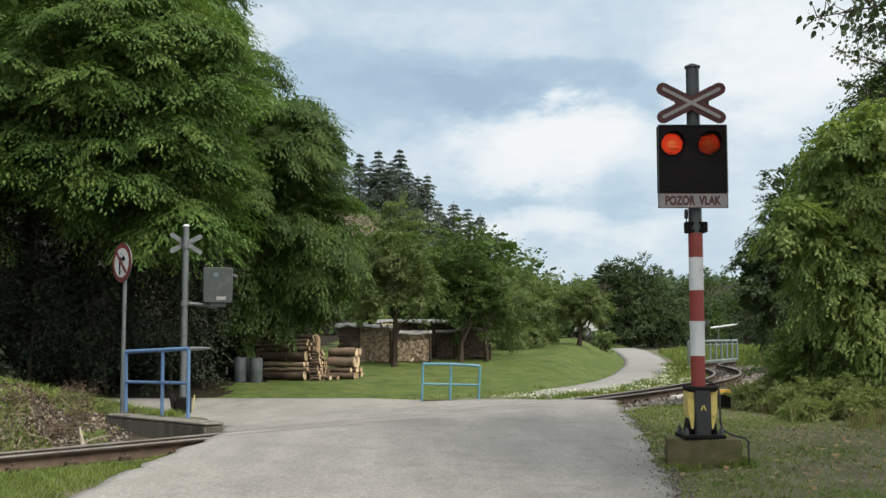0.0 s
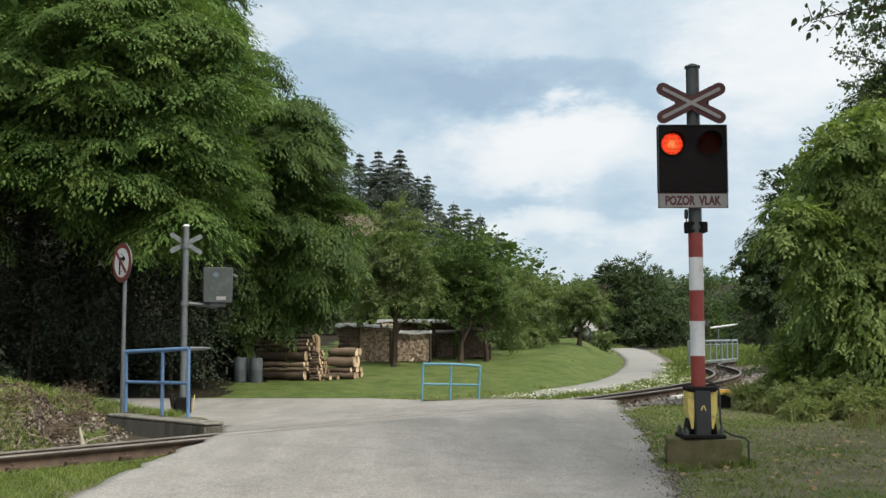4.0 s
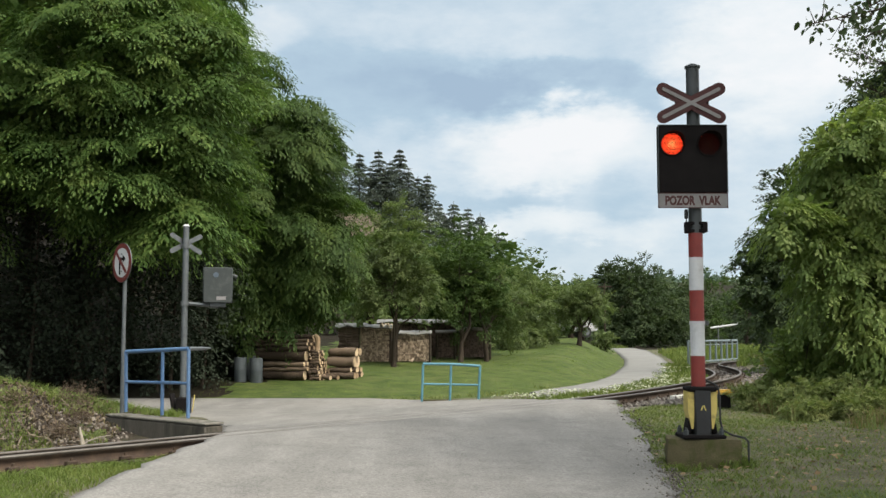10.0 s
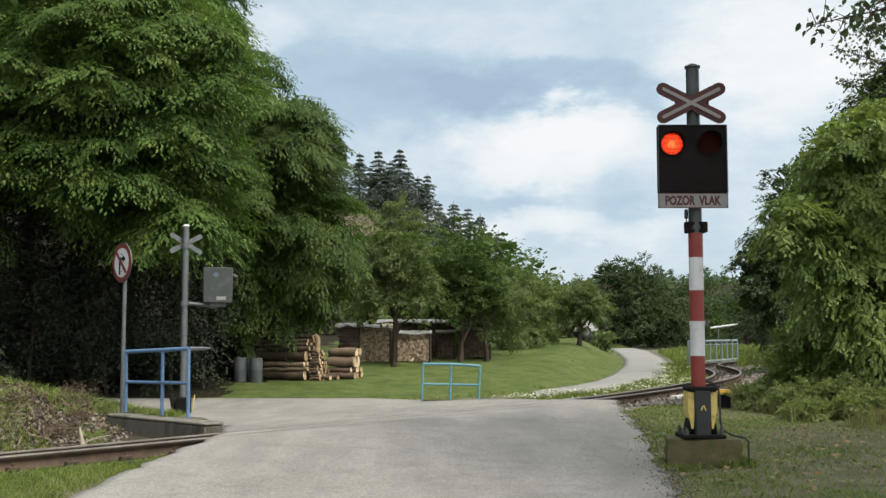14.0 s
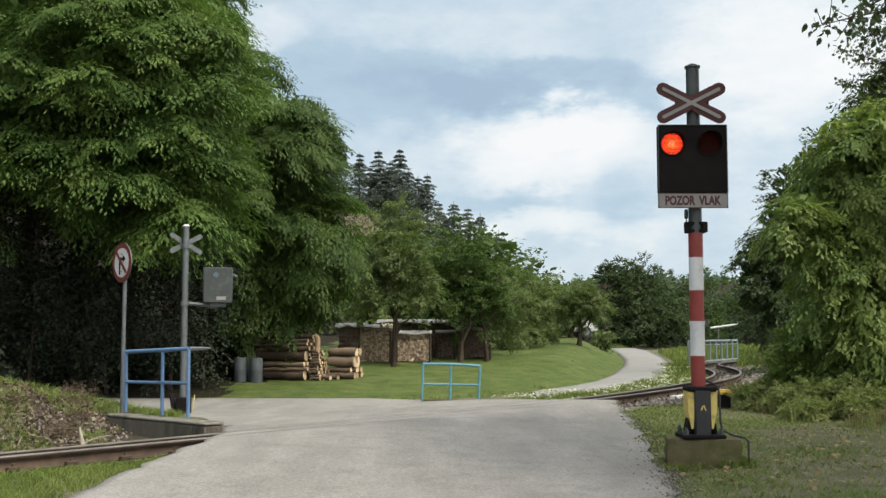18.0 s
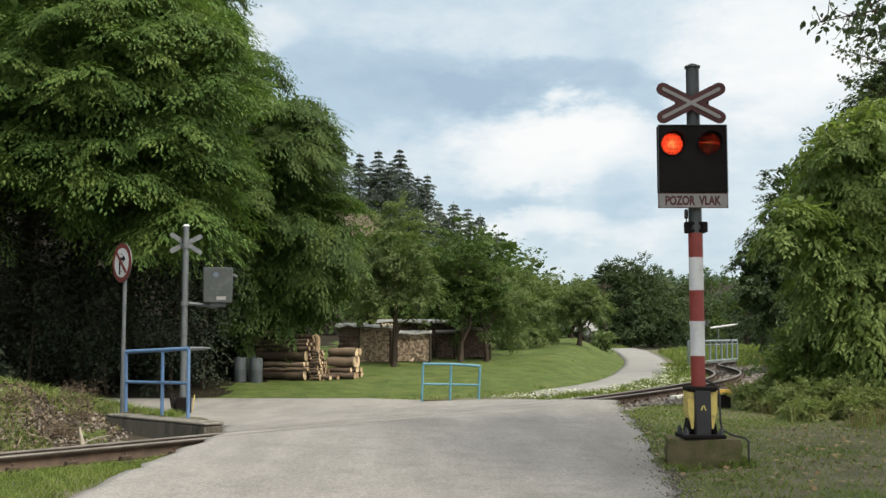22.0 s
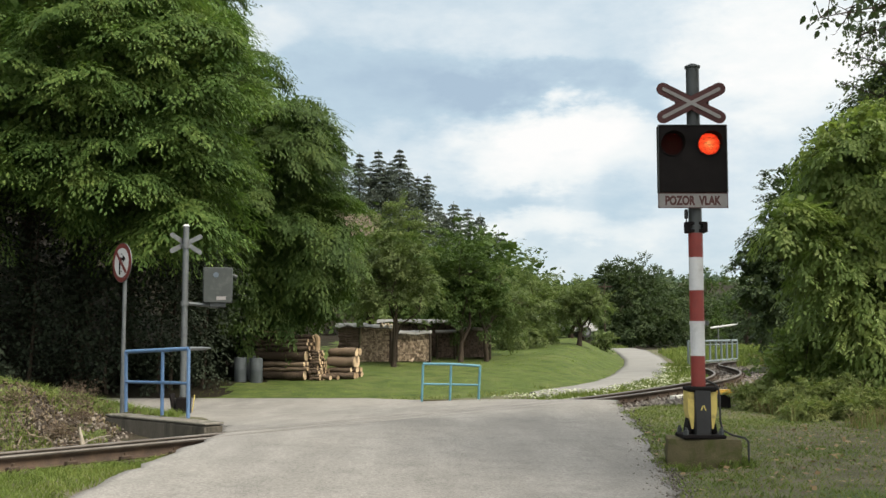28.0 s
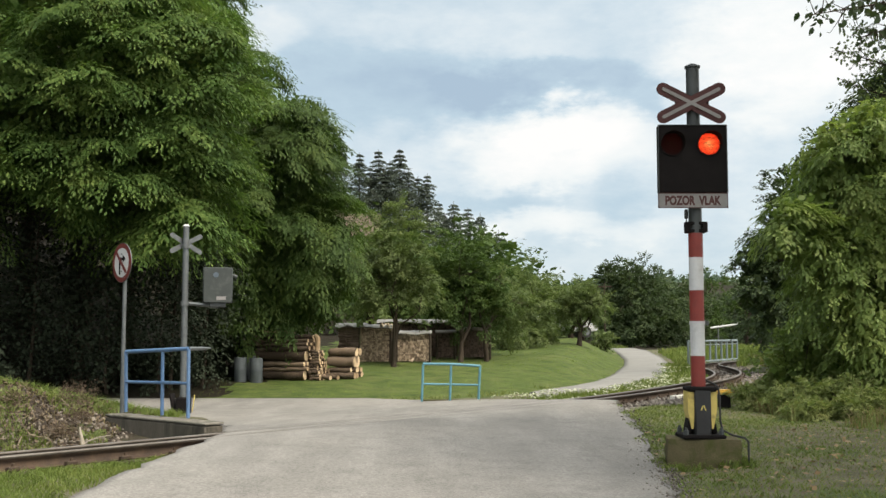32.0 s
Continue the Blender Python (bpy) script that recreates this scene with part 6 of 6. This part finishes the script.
# light green trees beside the signal
ASH = tree_at("ash_tree", 8.4, 18.8, 4.8, 0.16, [(8.3, 18.6, 3.0, 2.0, 1.9, 2.2, 120), (6.8, 18.0, 2.8, 0.9, 1.0, 0.9, 34), (7.2, 18.4, 4.5, 0.9, 1.1, 0.95, 44), (6.35, 18.2, 3.45, 0.75, 0.8, 0.5, 26), (7.9, 18.5, 5.0, 1.1, 1.2, 0.8, 40),
        (7.3, 17.6, 1.4, 0.9, 1.0, 1.0, 34), (9.4, 18.4, 4.9, 1.6, 1.5, 1.3, 50), (8.9, 17.5, 1.9, 1.3, 1.2, 1.2, 44)],
        "ash", 0.090, 15, 0, "light green leafy tree beside the crossing signal", 160, pad=(0.95, 0.34, 0.08, 0.50, 22), flat=0.55, lump=0.14, fill=0.14, fill_size=1.6, wide=0.24, fan=0.65, limbs=8, jit=0.12, stray=0.35, depth=0.36, arch=0.6, core=0.72)
tree_at("ash_tree", 11.4, 22.5, 8.0, 0.2, [(11.0, 22.4, 5.6, 2.3, 2.2, 2.6, 95), (9.9, 22.2, 6.3, 1.2, 1.4, 1.2, 34), (12.6, 22.4, 7.4, 2.0, 2.0, 1.8, 50)], "dark", 0.095, 13, 0, "tall dark leafy tree behind the light green ones", 161, pad=(1.1, 0.35, 0.1, 0.3, 26), flat=0.8, lump=0.14, fill=0.15, jit=0.35)
for k, (x, y, r, h, kd) in enumerate(((6.15, 18.4, 0.6, 1.5, "ash"), (7.4, 21.0, 0.9, 0.9, "fruit"), (9.0, 25.0, 1.1, 1.3, "fruit"), (11.0, 30.5, 1.1, 1.3, "fruit"), (7.0, 17.9, 0.7, 1.1, "ash"), (8.0, 16.1, 0.7, 0.9, "dark"), (8.9, 15.6, 1.1, 1.4, "dark"))):
    shrub_at("shrub", x, y, r, h, 230, 0.07, 22, 0.42, kd, "leafy shrub at the edge of the verge", "verge shrubs", 170 + k)


for k, (x, y, r, h) in enumerate(((5.9, 17.4, 0.5, 0.55), (6.5, 17.0, 0.6, 0.7), (5.5, 18.3, 0.45, 0.5), (6.1, 18.6, 0.6, 0.8), (6.9, 19.3, 0.7, 1.0), (7.6, 20.4, 0.8, 1.1), (5.7, 16.4, 0.28, 0.3), (6.3, 16.2, 0.3, 0.35), (7.0, 15.9, 0.3, 0.35), (6.8, 16.5, 0.4, 0.5))):
    shrub_at("weed_clump", x, y, r, h, 260, 0.042, 26, 0.34, "weed", "clump of tall dry yellow-green weeds at the verge's edge", "tall weeds", 640 + k, 0.1)
# tree that overhangs the view near the camera
# the crown lies out of view, added to shade the signal and verge
near_tree = tree_at("linden_tree", 7.4, 4.6, 8.6, 0.26, [(8.6, 4.0, 8.0, 2.8, 3.4, 3.2, 800), (7.6, 9.4, 9.0, 2.5, 2.6, 2.6, 600), (11.0, 9.5, 7.8, 2.6, 2.8, 3.2, 500), (6.4, 8.0, 8.8, 2.0, 2.3, 2.2, 420)], "dark", 0.20, 11, 0.9, "large leafy tree overhanging the verge, its unseen crown added for shade", 180, lump=0.14, fill=0.3)


def hanging_branch(name, parent, a, b, nleaf, size, seed, kind, droop=0.35, thick=0.012):
    """A bough from a to b with side twigs and single leaves; its origin is its root, so that it can sway."""
    rng = np.random.default_rng(seed)
    a, b = np.array(a, float), np.array(b, float)
    d = b - a
    L = np.linalg.norm(d)
    bm = bmesh.new()
    pts = [tuple(d * t + np.array([0, 0, -droop * 0.2 * L * t * t])) for t in np.linspace(0, 1, 7)]
    tube(bm, pts, [thick * (1 - 0.13 * j) for j in range(7)], 6)
    base, ax, nor = [], [], []
    for i in range(nleaf):
        t = rng.random() ** 0.7
        p = d * t + np.array([0, 0, -droop * 0.2 * L * t * t])
        off = rng.normal(0, 1, 3) * L * 0.13 * (1.05 - 0.75 * t)
        if i % 3 == 0:
            tube(bm, [tuple(p), tuple(p + off * 0.5), tuple(p + off)], [thick * 0.3, thick * 0.22, thick * 0.12], 4)
        base.append(p + off)
        ax.append(unit(rng.normal(0, 0.6, 3) + d / L * 0.3 + np.array([0, 0, -0.7])))
        nor.append(unit(rng.normal(0, 1, 3) + np.array([0, -0.4, 0.2])))
    bough = part(name, bm, M["bark"], parent, "thin bough with dark hanging leaves")
    w = parent.matrix_basis.translation
    bough.matrix_basis = pose(a[0] - w[0], a[1] - w[1], a[2] - w[2])
    ax, nor = np.array(ax), np.array(nor)
    side = unit(np.cross(ax, nor))
    nor = unit(np.cross(side, ax))
    sz = (size * (0.6 + 0.7 * rng.random(nleaf)))[:, None]
    outline = ((0.0, 0.0, 0.0), (0.22, 0.26, 0.04), (0.55, 0.30, 0.03), (1.0, 0.0, -0.16), (0.55, -0.30, 0.03), (0.22, -0.26, 0.04))
    v = np.stack([np.array(base) + ax * sz * a + side * sz * b + nor * sz * q for a, b, q in outline], 1).reshape(-1, 3)
    k6 = np.arange(nleaf)[:, None] * 6
    f = np.concatenate([k6 + np.array([[0, 1, 2, 3]]), k6 + np.array([[0, 3, 4, 5]])])
    part("leaves", arrays("leaves", v, f, LEAF[kind]), None, bough)
    return bough


BOUGHS = [hanging_branch("bough", near_tree, (3.5, 6.5, 3.50), (2.20, 6.1, 3.30), 130, 0.050, 1, "dark"),
          hanging_branch("bough", near_tree, (3.4, 6.8, 3.75), (2.45, 6.2, 3.36), 140, 0.050, 2, "dark"),
          hanging_branch("bough", near_tree, (3.5, 6.7, 3.50), (2.55, 6.2, 3.22), 120, 0.050, 5, "dark"),
          hanging_branch("bough", near_tree, (5.6, 12.4, 4.5), (4.60, 12.0, 4.70), 240, 0.042, 3, "fruit", 0.1),
          hanging_branch("bough", near_tree, (5.8, 12.6, 4.1), (4.75, 12.2, 4.35), 240, 0.042, 4, "fruit", 0.1),
          hanging_branch("bough", near_tree, (6.0, 12.6, 4.8), (4.9, 12.2, 5.0), 220, 0.042, 6, "fruit", 0.1)]


# ---- conifers and woods on the hill ----
def conifer_mesh(h, r, seed, gap):
    rng = np.random.default_rng(seed)
    C, D, L = [], [], []
    z = h * 0.15
    while z < h * 0.985:
        reach = min(r, 0.10 + 0.46 * (h - z)) * (0.50 + 0.70 * rng.random())
        for a in rng.random(24) * 6.28:
            if rng.random() < gap:
                continue
            C.append((0, 0, z)), D.append((math.cos(a), math.sin(a), -0.15)), L.append(reach * (0.7 + 0.5 * rng.random()) + 0.15)
        z += 0.42 + 0.30 * rng.random()
    v, f = sprays(rng, np.array(C), unit(np.array(D)), np.array(L), 22, 0.30, 0.14, 0.20, 0.20, 0.5, 0.5)
    return arrays("needles", v, f, LEAF["needle"])


def conifer(x, y, top, r, seed, gap=0.12):
    g = gz(x, y)
    h = top - g
    e = empty_thing("spruce_tree", pose(x, y, g), "dark pointed spruce on the hilltop skyline", "tree", "hilltop conifers")
    part("trunk", rod(bmesh.new(), (0, 0, -0.3), (0, 0, h), 0.22, 0.03, seg=7), M["bark"], e)
    part("needles", conifer_mesh(h, r, seed, gap), None, e)


CON = [(-12.1, 27.2, 2.2), (-9.5, 28.0, 2.5), (-7.9, 26.8, 2.2), (-6.3, 28.0, 2.6), (-3.7, 24.4, 2.0), (-2.3, 24.2, 2.6), (1.55, 20.3, 1.7), (3.7, 19.7, 2.3), (5.4, 18.5, 1.9), (8.2, 16.2, 2.1),
       (-14.7, 28.6, 2.8), (-17.0, 31.0, 3.0), (-10.8, 25.6, 2.2), (-5.0, 25.0, 2.2), (-0.6, 20.4, 2.2), (0.4, 18.0, 2.2), (2.6, 17.4, 2.2), (6.7, 15.2, 2.2), (-8.7, 25.0, 2.4)]
for k, (x, top, r) in enumerate(CON):
    conifer(x, 150 + (k * 7 % 5), top + 0.3, r, 200 + k, 0.25 if k in (6, 7, 9) else 0.10)


def woods(name, spots, size, per, length, kind, label, seed):
    """A far wood: crowns joined into one."""
    rng = np.random.default_rng(seed)
    bl = []
    for x, y in spots:
        r = 2.2 + 1.6 * rng.random()
        bl.append((x, y, gz(x, y) + 2.6 + rng.random() * 1.5, r, r, 3.2 + rng.random() * 1.6, 70))
    single(name, crown_mesh(name, bl, size, per, length, LEAF[kind], seed, lump=0.15, fill=0.5), None, label, "woods", kind="stuff")


rng = np.random.default_rng(9)
woods("hill_woods", [(x, y) for x, y in ((rng.uniform(-34, 6.5), y) for y in np.repeat(np.arange(72, 150, 6.0), 9)) if not (y > 84 and abs(x / y + 0.073) < 0.035 and y < 124)], 0.40, 11, 1.8, "spruce_green", "wooded hillside of mixed trees below the skyline", 301)
woods("valley_woods", [(rng.uniform(14, 70), y) for y in np.repeat(np.arange(110, 230, 9.0), 5)], 0.72, 7, 1.9, "dark", "woods along the valley behind the bridge", 302)
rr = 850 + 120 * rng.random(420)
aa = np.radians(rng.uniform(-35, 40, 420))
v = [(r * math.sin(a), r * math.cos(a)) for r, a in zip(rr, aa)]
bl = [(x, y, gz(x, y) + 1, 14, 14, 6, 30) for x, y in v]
single("distant_woods", crown_mesh("distant_woods", bl, 3.6, 3, 5.0, LEAF["far"], 303, fill=0.2), None, "distant wooded ridge tinted bluish for haze", "woods", kind="stuff")


# ---- grass and weeds ----
def blades(name, pts, h, mat, label, seed, width=0.010, lean=0.35, category="grass", z=None):
    rng = np.random.default_rng(seed)
    n = len(pts)
    zz = ground(pts[:, 0], pts[:, 1]) if z is None else z
    b = np.concatenate([pts, zz[:, None] - 0.01], 1)
    hh = h * (0.45 + 0.9 * rng.random(n))
    a = rng.random(n) * 6.28
    side = np.stack([np.cos(a), np.sin(a), np.zeros(n)], 1) * (width * (0.6 + 0.8 * rng.random(n)))[:, None]
    ln = rng.normal(0, lean, (n, 2))
    tip = b + np.stack([ln[:, 0] * hh, ln[:, 1] * hh, hh], 1)
    mid = b + np.stack([ln[:, 0] * hh * 0.3, ln[:, 1] * hh * 0.3, hh * 0.6], 1)
    v = np.stack([b - side, b + side, mid + side * 0.7, tip, mid - side * 0.7], 1).reshape(-1, 3)
    k = np.arange(n)[:, None] * 5
    f = np.concatenate([k + np.array([[0, 1, 2]]), k + np.array([[0, 2, 4]]), k + np.array([[4, 2, 3]])])
    return single(name, arrays(name, v, f, mat), None, label, category, kind="stuff")


def keep(pts, fn):
    return pts[fn(pts[:, 0], pts[:, 1])]


def road_right(y):
    return np.interp(y, [-8, 8.5, 13.85, 18.9, 20.5, 22, 23.2, 24], [0.1, 1.92, 2.60, 3.08, 2.6, 1.6, 0.0, -1.5])


def road_left(y):
    return np.interp(y, [-8, 8.54, 9.17, 9.97, 11.08, 11.76, 12.38, 13.64, 13.9, 15.5, 17.5, 19, 20.3, 21.3, 24], [-4.2, -2.86, -2.81, -2.74, -2.67, -2.66, -2.78, -2.88, -2.95, -3.2, -3.9, -4.8, -7, -14, -14])


rng = np.random.default_rng(5)
P = rng.random((170000, 2)) * np.array([9, 16]) + np.array([1.8, 6.5])
P = keep(P, lambda x, y: (x > road_right(y) + 0.05 - 0.10 * np.abs(patchy(x, y, 1.5, 4))) & (along(x, y)[1] > 1.7))
PZ = np.where(P[:, 0] < road_right(P[:, 1]), ground(P[:, 0], P[:, 1], True) - 0.02, ground(P[:, 0], P[:, 1]))
near_road = np.exp(-np.clip(P[:, 0] - road_right(P[:, 1]) - 0.5, 0, 9) / 1.4)
far_part = step(11.5, 14, P[:, 1]) * step(2.0, 0.6, P[:, 0] - road_right(P[:, 1]))
dens = rng.random(len(P))
green = dens < 0.18 + 0.82 * far_part + 0.24 * near_road + 0.40 * (patchy(P[:, 0], P[:, 1], 1.1, 2) > 0.35)
blades("verge_grass", P[green], 0.042, LEAF["grass"], "short green grass on the verge", 51, 0.0055, 0.8, z=PZ[green])
dry = (~green) & (dens > 0.70)
blades("dry_grass", P[dry], 0.022, LEAF["dry"], "short dry brownish grass on the verge", 52, 0.005, 0.9, z=PZ[dry])
P = rng.random((60000, 2)) * np.array([4.5, 7]) + np.array([-7.0, 5.5])
P = keep(P, lambda x, y: (x < road_left(y) - 0.16 + 0.16 * patchy(x, y, 1.5, 4)) & (along(x, y)[1] > 0.50))
P = P[(P[:, 0] < road_left(P[:, 1]) - 0.35) | (rng.random(len(P)) < 0.45)]
blades("verge_grass", P, 0.062, LEAF["grass"], "bright green grass between the road and the rail", 53, 0.005, 0.5, z=np.where(P[:, 0] > road_left(P[:, 1]), ground(P[:, 0], P[:, 1], True) - 0.02, ground(P[:, 0], P[:, 1])))
P = keep(rng.random((42000, 2)) * np.array([7.5, 7]) + np.array([-11.0, 12.0]), lambda x, y: (along(x, y)[1] < -1.1) & (x < -4.6))
qq = along(P[:, 0], P[:, 1])[1]
g = (patchy(P[:, 0], P[:, 1], 0.9, 5) > np.where((P[:, 1] < 9.1 - P[:, 0]) | (P[:, 1] > 16.2), -1.6, 0.5)) & ~((qq > -3.2) & (P[:, 0] > -5.4) & (P[:, 1] % 0.5 < 0.35))
blades("bank_grass", P[g], 0.13, LEAF["grass"], "rough green grass on the earth bank", 54, 0.006, 0.5)
Q = along_track(rng, 15000, -10, 0.4, -2.4, -0.55)
blades("bank_grass", Q[patchy(Q[:, 0], Q[:, 1], 1.3, 2) > -0.5], 0.15, LEAF["weed"], "yellow-green grass between the rail and the earth bank", 66, 0.006, 0.5)
blades("dry_grass", P[~g][::6], 0.10, LEAF["dry"], "dry stalks on the earth bank", 55, 0.006, 0.7)
P = rng.random((150000, 2)) * np.array([14.5, 12.5]) + np.array([-6.0, 23.6])
P = keep(P, lambda x, y: lawn_inside(x, y) > 0.0)
P = P[rng.random(len(P)) < np.clip(26 / P[:, 1], 0, 1) ** 3]
blades("lawn_grass", P[::9], 0.022, LEAF["lawn"], "mown green lawn", 56, 0.009, 0.6)
def off_path(x, y, gap=1.25):
    px, py = cycle_path(120)
    return np.array([np.min(np.hypot(px - a, py - b)) > gap or b < 25.6 for a, b in zip(x, y)], bool)


P = rng.random((95000, 2)) * np.array([15, 22]) + np.array([-5.0, 34.0])
P = keep(P, lambda x, y: lawn_inside(x, y) > 0.0)
P = P[rng.random(len(P)) < np.clip(34 / P[:, 1], 0, 1) ** 2]
blades("lawn_grass", P[::12], 0.028, LEAF["lawn"], "mown green lawn on the bank", 65, 0.020, 0.6)
P = rng.random((9000, 2)) * np.array([6.0, 5.0]) + np.array([-1.5, 23.6])
P = keep(P, lambda x, y: (lawn_inside(x, y) > 0.02) & (lawn_inside(x, y) < 0.5 + 0.35 * patchy(x, y, 1.2, 8)))
blades("lawn_edge_grass", P, 0.10, LEAF["weed"], "longer unmown grass along the lawn's lower edge", 69, 0.008, 0.45)
# weeds and white umbels along the track and the path
P = along_track(rng, 18000, 11.0, 40, -2.4, -0.62)
blades("trackside_weeds", keep(P, lambda x, y: (patchy(x, y, 1.2, 3) > -0.6) & off_path(x, y, 0.55)), 0.15, LEAF["grass"], "tall weeds between track and path", 57, 0.012, 0.35)
P = along_track(rng, 1000, 12.2, 34, -2.8, -0.75)
q = keep(P, lambda x, y: (patchy(x, y, 1.6, 3) > 0.2) & off_path(x, y, 0.7))
n = len(q)
c = np.concatenate([q, (ground(q[:, 0], q[:, 1]) + 0.10 + 0.10 * rng.random(n))[:, None]], 1)
c = np.repeat(c, 9, 0) + rng.normal(0, 0.035, (n * 9, 3)) * np.array([1, 1, 0.25])
v, f = leaf_quads(c, unit(rng.normal(0, 1, c.shape) * np.array([1, 1, 0.3])), unit(rng.normal(0, 0.3, c.shape) + np.array([0, 0, 1.0])), 0.03 + 0.03 * rng.random(len(c)), 0.5)
single("white_flowers", arrays("white_flowers", v, f, LEAF["flower"]), None, "white flowering weeds along the track", "flowers", kind="stuff")
P = along_track(rng, 26000, 14, 40, 1.7, 6.0)
P = keep(P, lambda x, y: (x > road_right(y) + 1.4) & (y > 15.5) & (patchy(x, y, 0.8, 1) > -0.5))
blades("tall_dry_grass", P[::2], 0.30, LEAF["dry"], "tall dry grass beside the track", 58, 0.012, 0.35)
blades("tall_grass", P[1::2], 0.22, LEAF["grass"], "tall green grass beside the track", 59, 0.012, 0.35)
P = keep(rng.random((20000, 2)) * np.array([6, 30]) + np.array([6, 44]), lambda x, y: off_path(x, y, 1.35) & (lawn_inside(x, y) < -1.0) & (along(x, y)[1] < -1.5))
blades("path_weeds", P, 0.22, LEAF["grass"], "grass beside the gravel path", 60, 0.02, 0.4)
P = keep(along_track(rng, 16000, 24, 66, -6.5, -1.0), lambda x, y: (y > 30) & (lawn_inside(x, y) < -1.0) & off_path(x, y, 1.35))
blades("tall_grass", P, 0.30, LEAF["grass"], "tall green grass beside the track", 61, 0.02, 0.4)
P = along_track(rng, 9000, 34, 66, 1.1, 5.5)
blades("tall_grass", P, 0.34, LEAF["grass"], "tall green grass beside the track", 62, 0.02, 0.4)
P = rng.random((9000, 2)) * np.array([4.6, 3.6]) + np.array([5.3, 14.9])
P = keep(P, lambda x, y: (patchy(x, y, 1.4, 6) + 0.9 * (y - 16.4) > 0.1) & (along(x, y)[1] > 1.6))
blades("tall_grass", P[::2], 0.24, LEAF["weed"], "tall yellow-green grass along the verge's edge", 67, 0.008, 0.4)
blades("tall_dry_grass", P[1::2], 0.26, LEAF["dry"], "tall dry grass along the verge's edge", 68, 0.007, 0.45)
# tufts round the signal's foundation
ang = rng.random(1500) * 6.28
P = np.stack([2.70 + 0.43 * np.sign(np.cos(ang)) * np.abs(np.cos(ang)) ** 0.4 + rng.normal(0, 0.05, 1500), 10.97 + 0.30 * np.sign(np.sin(ang)) * np.abs(np.sin(ang)) ** 0.4 + rng.normal(0, 0.05, 1500)], 1)
blades("verge_grass", P, 0.085, LEAF["grass"], "grass tufts round the concrete foundation", 63, 0.0055, 0.5)


# ---- what moves ----
def motions():
    """The lamps' shutters: half a bar's pitch up frees the light."""
    period, right_time = 1.0168, 0.58
    free = PITCH / 2
    for k, sh in enumerate(SHUTTERS):
        ev = []
        n = -1
        while n * period < 33:
            a = 0.01 + n * period
            b = a + right_time
            # the right lamp lights at a and fades at b, the left one the other way round
            on, off = (b, a + period) if k == 0 else (a, b)
            ev += [(on - 0.10, 0.0), (on - 0.05, 0.04), (on - 0.02, 0.13), (on, 0.22), (on + 0.02, 0.42), (on + 0.05, 0.82), (on + 0.08, 1.0), (off - 0.04, 1.0), (off, 0.30), (off + 0.02, 0.15), (off + 0.05, 0.10), (off + 0.10, 0.06), (off + 0.15, 0.035), (off + 0.22, 0.015), (off + 0.30, 0.0)]
            n += 1
        ev.sort()
        ts, vs = [e[0] for e in ev], [e[1] for e in ev]
        keys = sorted({0.0, 32.0} | {round(t * FPS) / FPS for t in ts if 0 < t < 32})
        walk(sh, [(t, pose(0, 0, free * float(np.interp(t, ts, vs)))) for t in keys])

    # boughs and crowns in the wind
    for k, (ob, amp, beat) in enumerate(SWAY):
        home = ob.matrix_basis.copy()
        rows = []
        for t in np.linspace(0, 32, 47):
            gust = 0.6 + 0.4 * math.sin(t * 0.41 + k)
            rows.append((float(t), home @ pose(0, 0, 0, amp * gust * math.sin(t * beat + 1.7 * k), amp * gust * math.sin(t * beat * 0.83 + 0.6 + k), 0.7 * amp * math.sin(t * beat * 0.61 + 2.1 * k))))
        walk(ob, rows)
    # an insect that darts once before the camera
    walk(FLY, [(0, pose(7.0, 3.0, 7.4)), (7.1, pose(7.0, 3.0, 7.4)), (7.4, pose(0.35, 1.9, 2.3, 0, 0, 80)), (7.5, pose(-0.147, 2.0, 1.785, 0, 40, 120)),
               (7.6, pose(-0.6, 2.1, 2.3, 0, 0, 140)), (7.9, pose(-7.0, 22.0, 8.0)), (32, pose(-7.0, 22.0, 8.0))])


def insect():
    e = empty_thing("insect", pose(7.0, 3.0, 7.4), "small dark flying insect", "insect")
    bm = bmesh.new()
    tube(bm, [(-0.008, 0, 0), (-0.005, 0, 0), (0, 0, 0), (0.004, 0, 0.001), (0.007, 0, 0)], [0.001, 0.003, 0.0035, 0.003, 0.0012], 8)
    part("body", bm, M["black"], e)
    for sy in (-1, 1):
        bm = bmesh.new()
        tube(bm, [(0, 0, 0.002), (-0.003, sy * 0.005, 0.005), (-0.006, sy * 0.010, 0.006)], [0.0008, 0.0022, 0.0008], 5)
        part("wing", bm, M["postblack"], e)
    return e


FLY = insect()
SWAY = [(b, 2.2, 1.9) for b in BOUGHS] + [(o, 0.35, 1.3) for o in ASH.children if o.name.startswith("crown")]
motions()
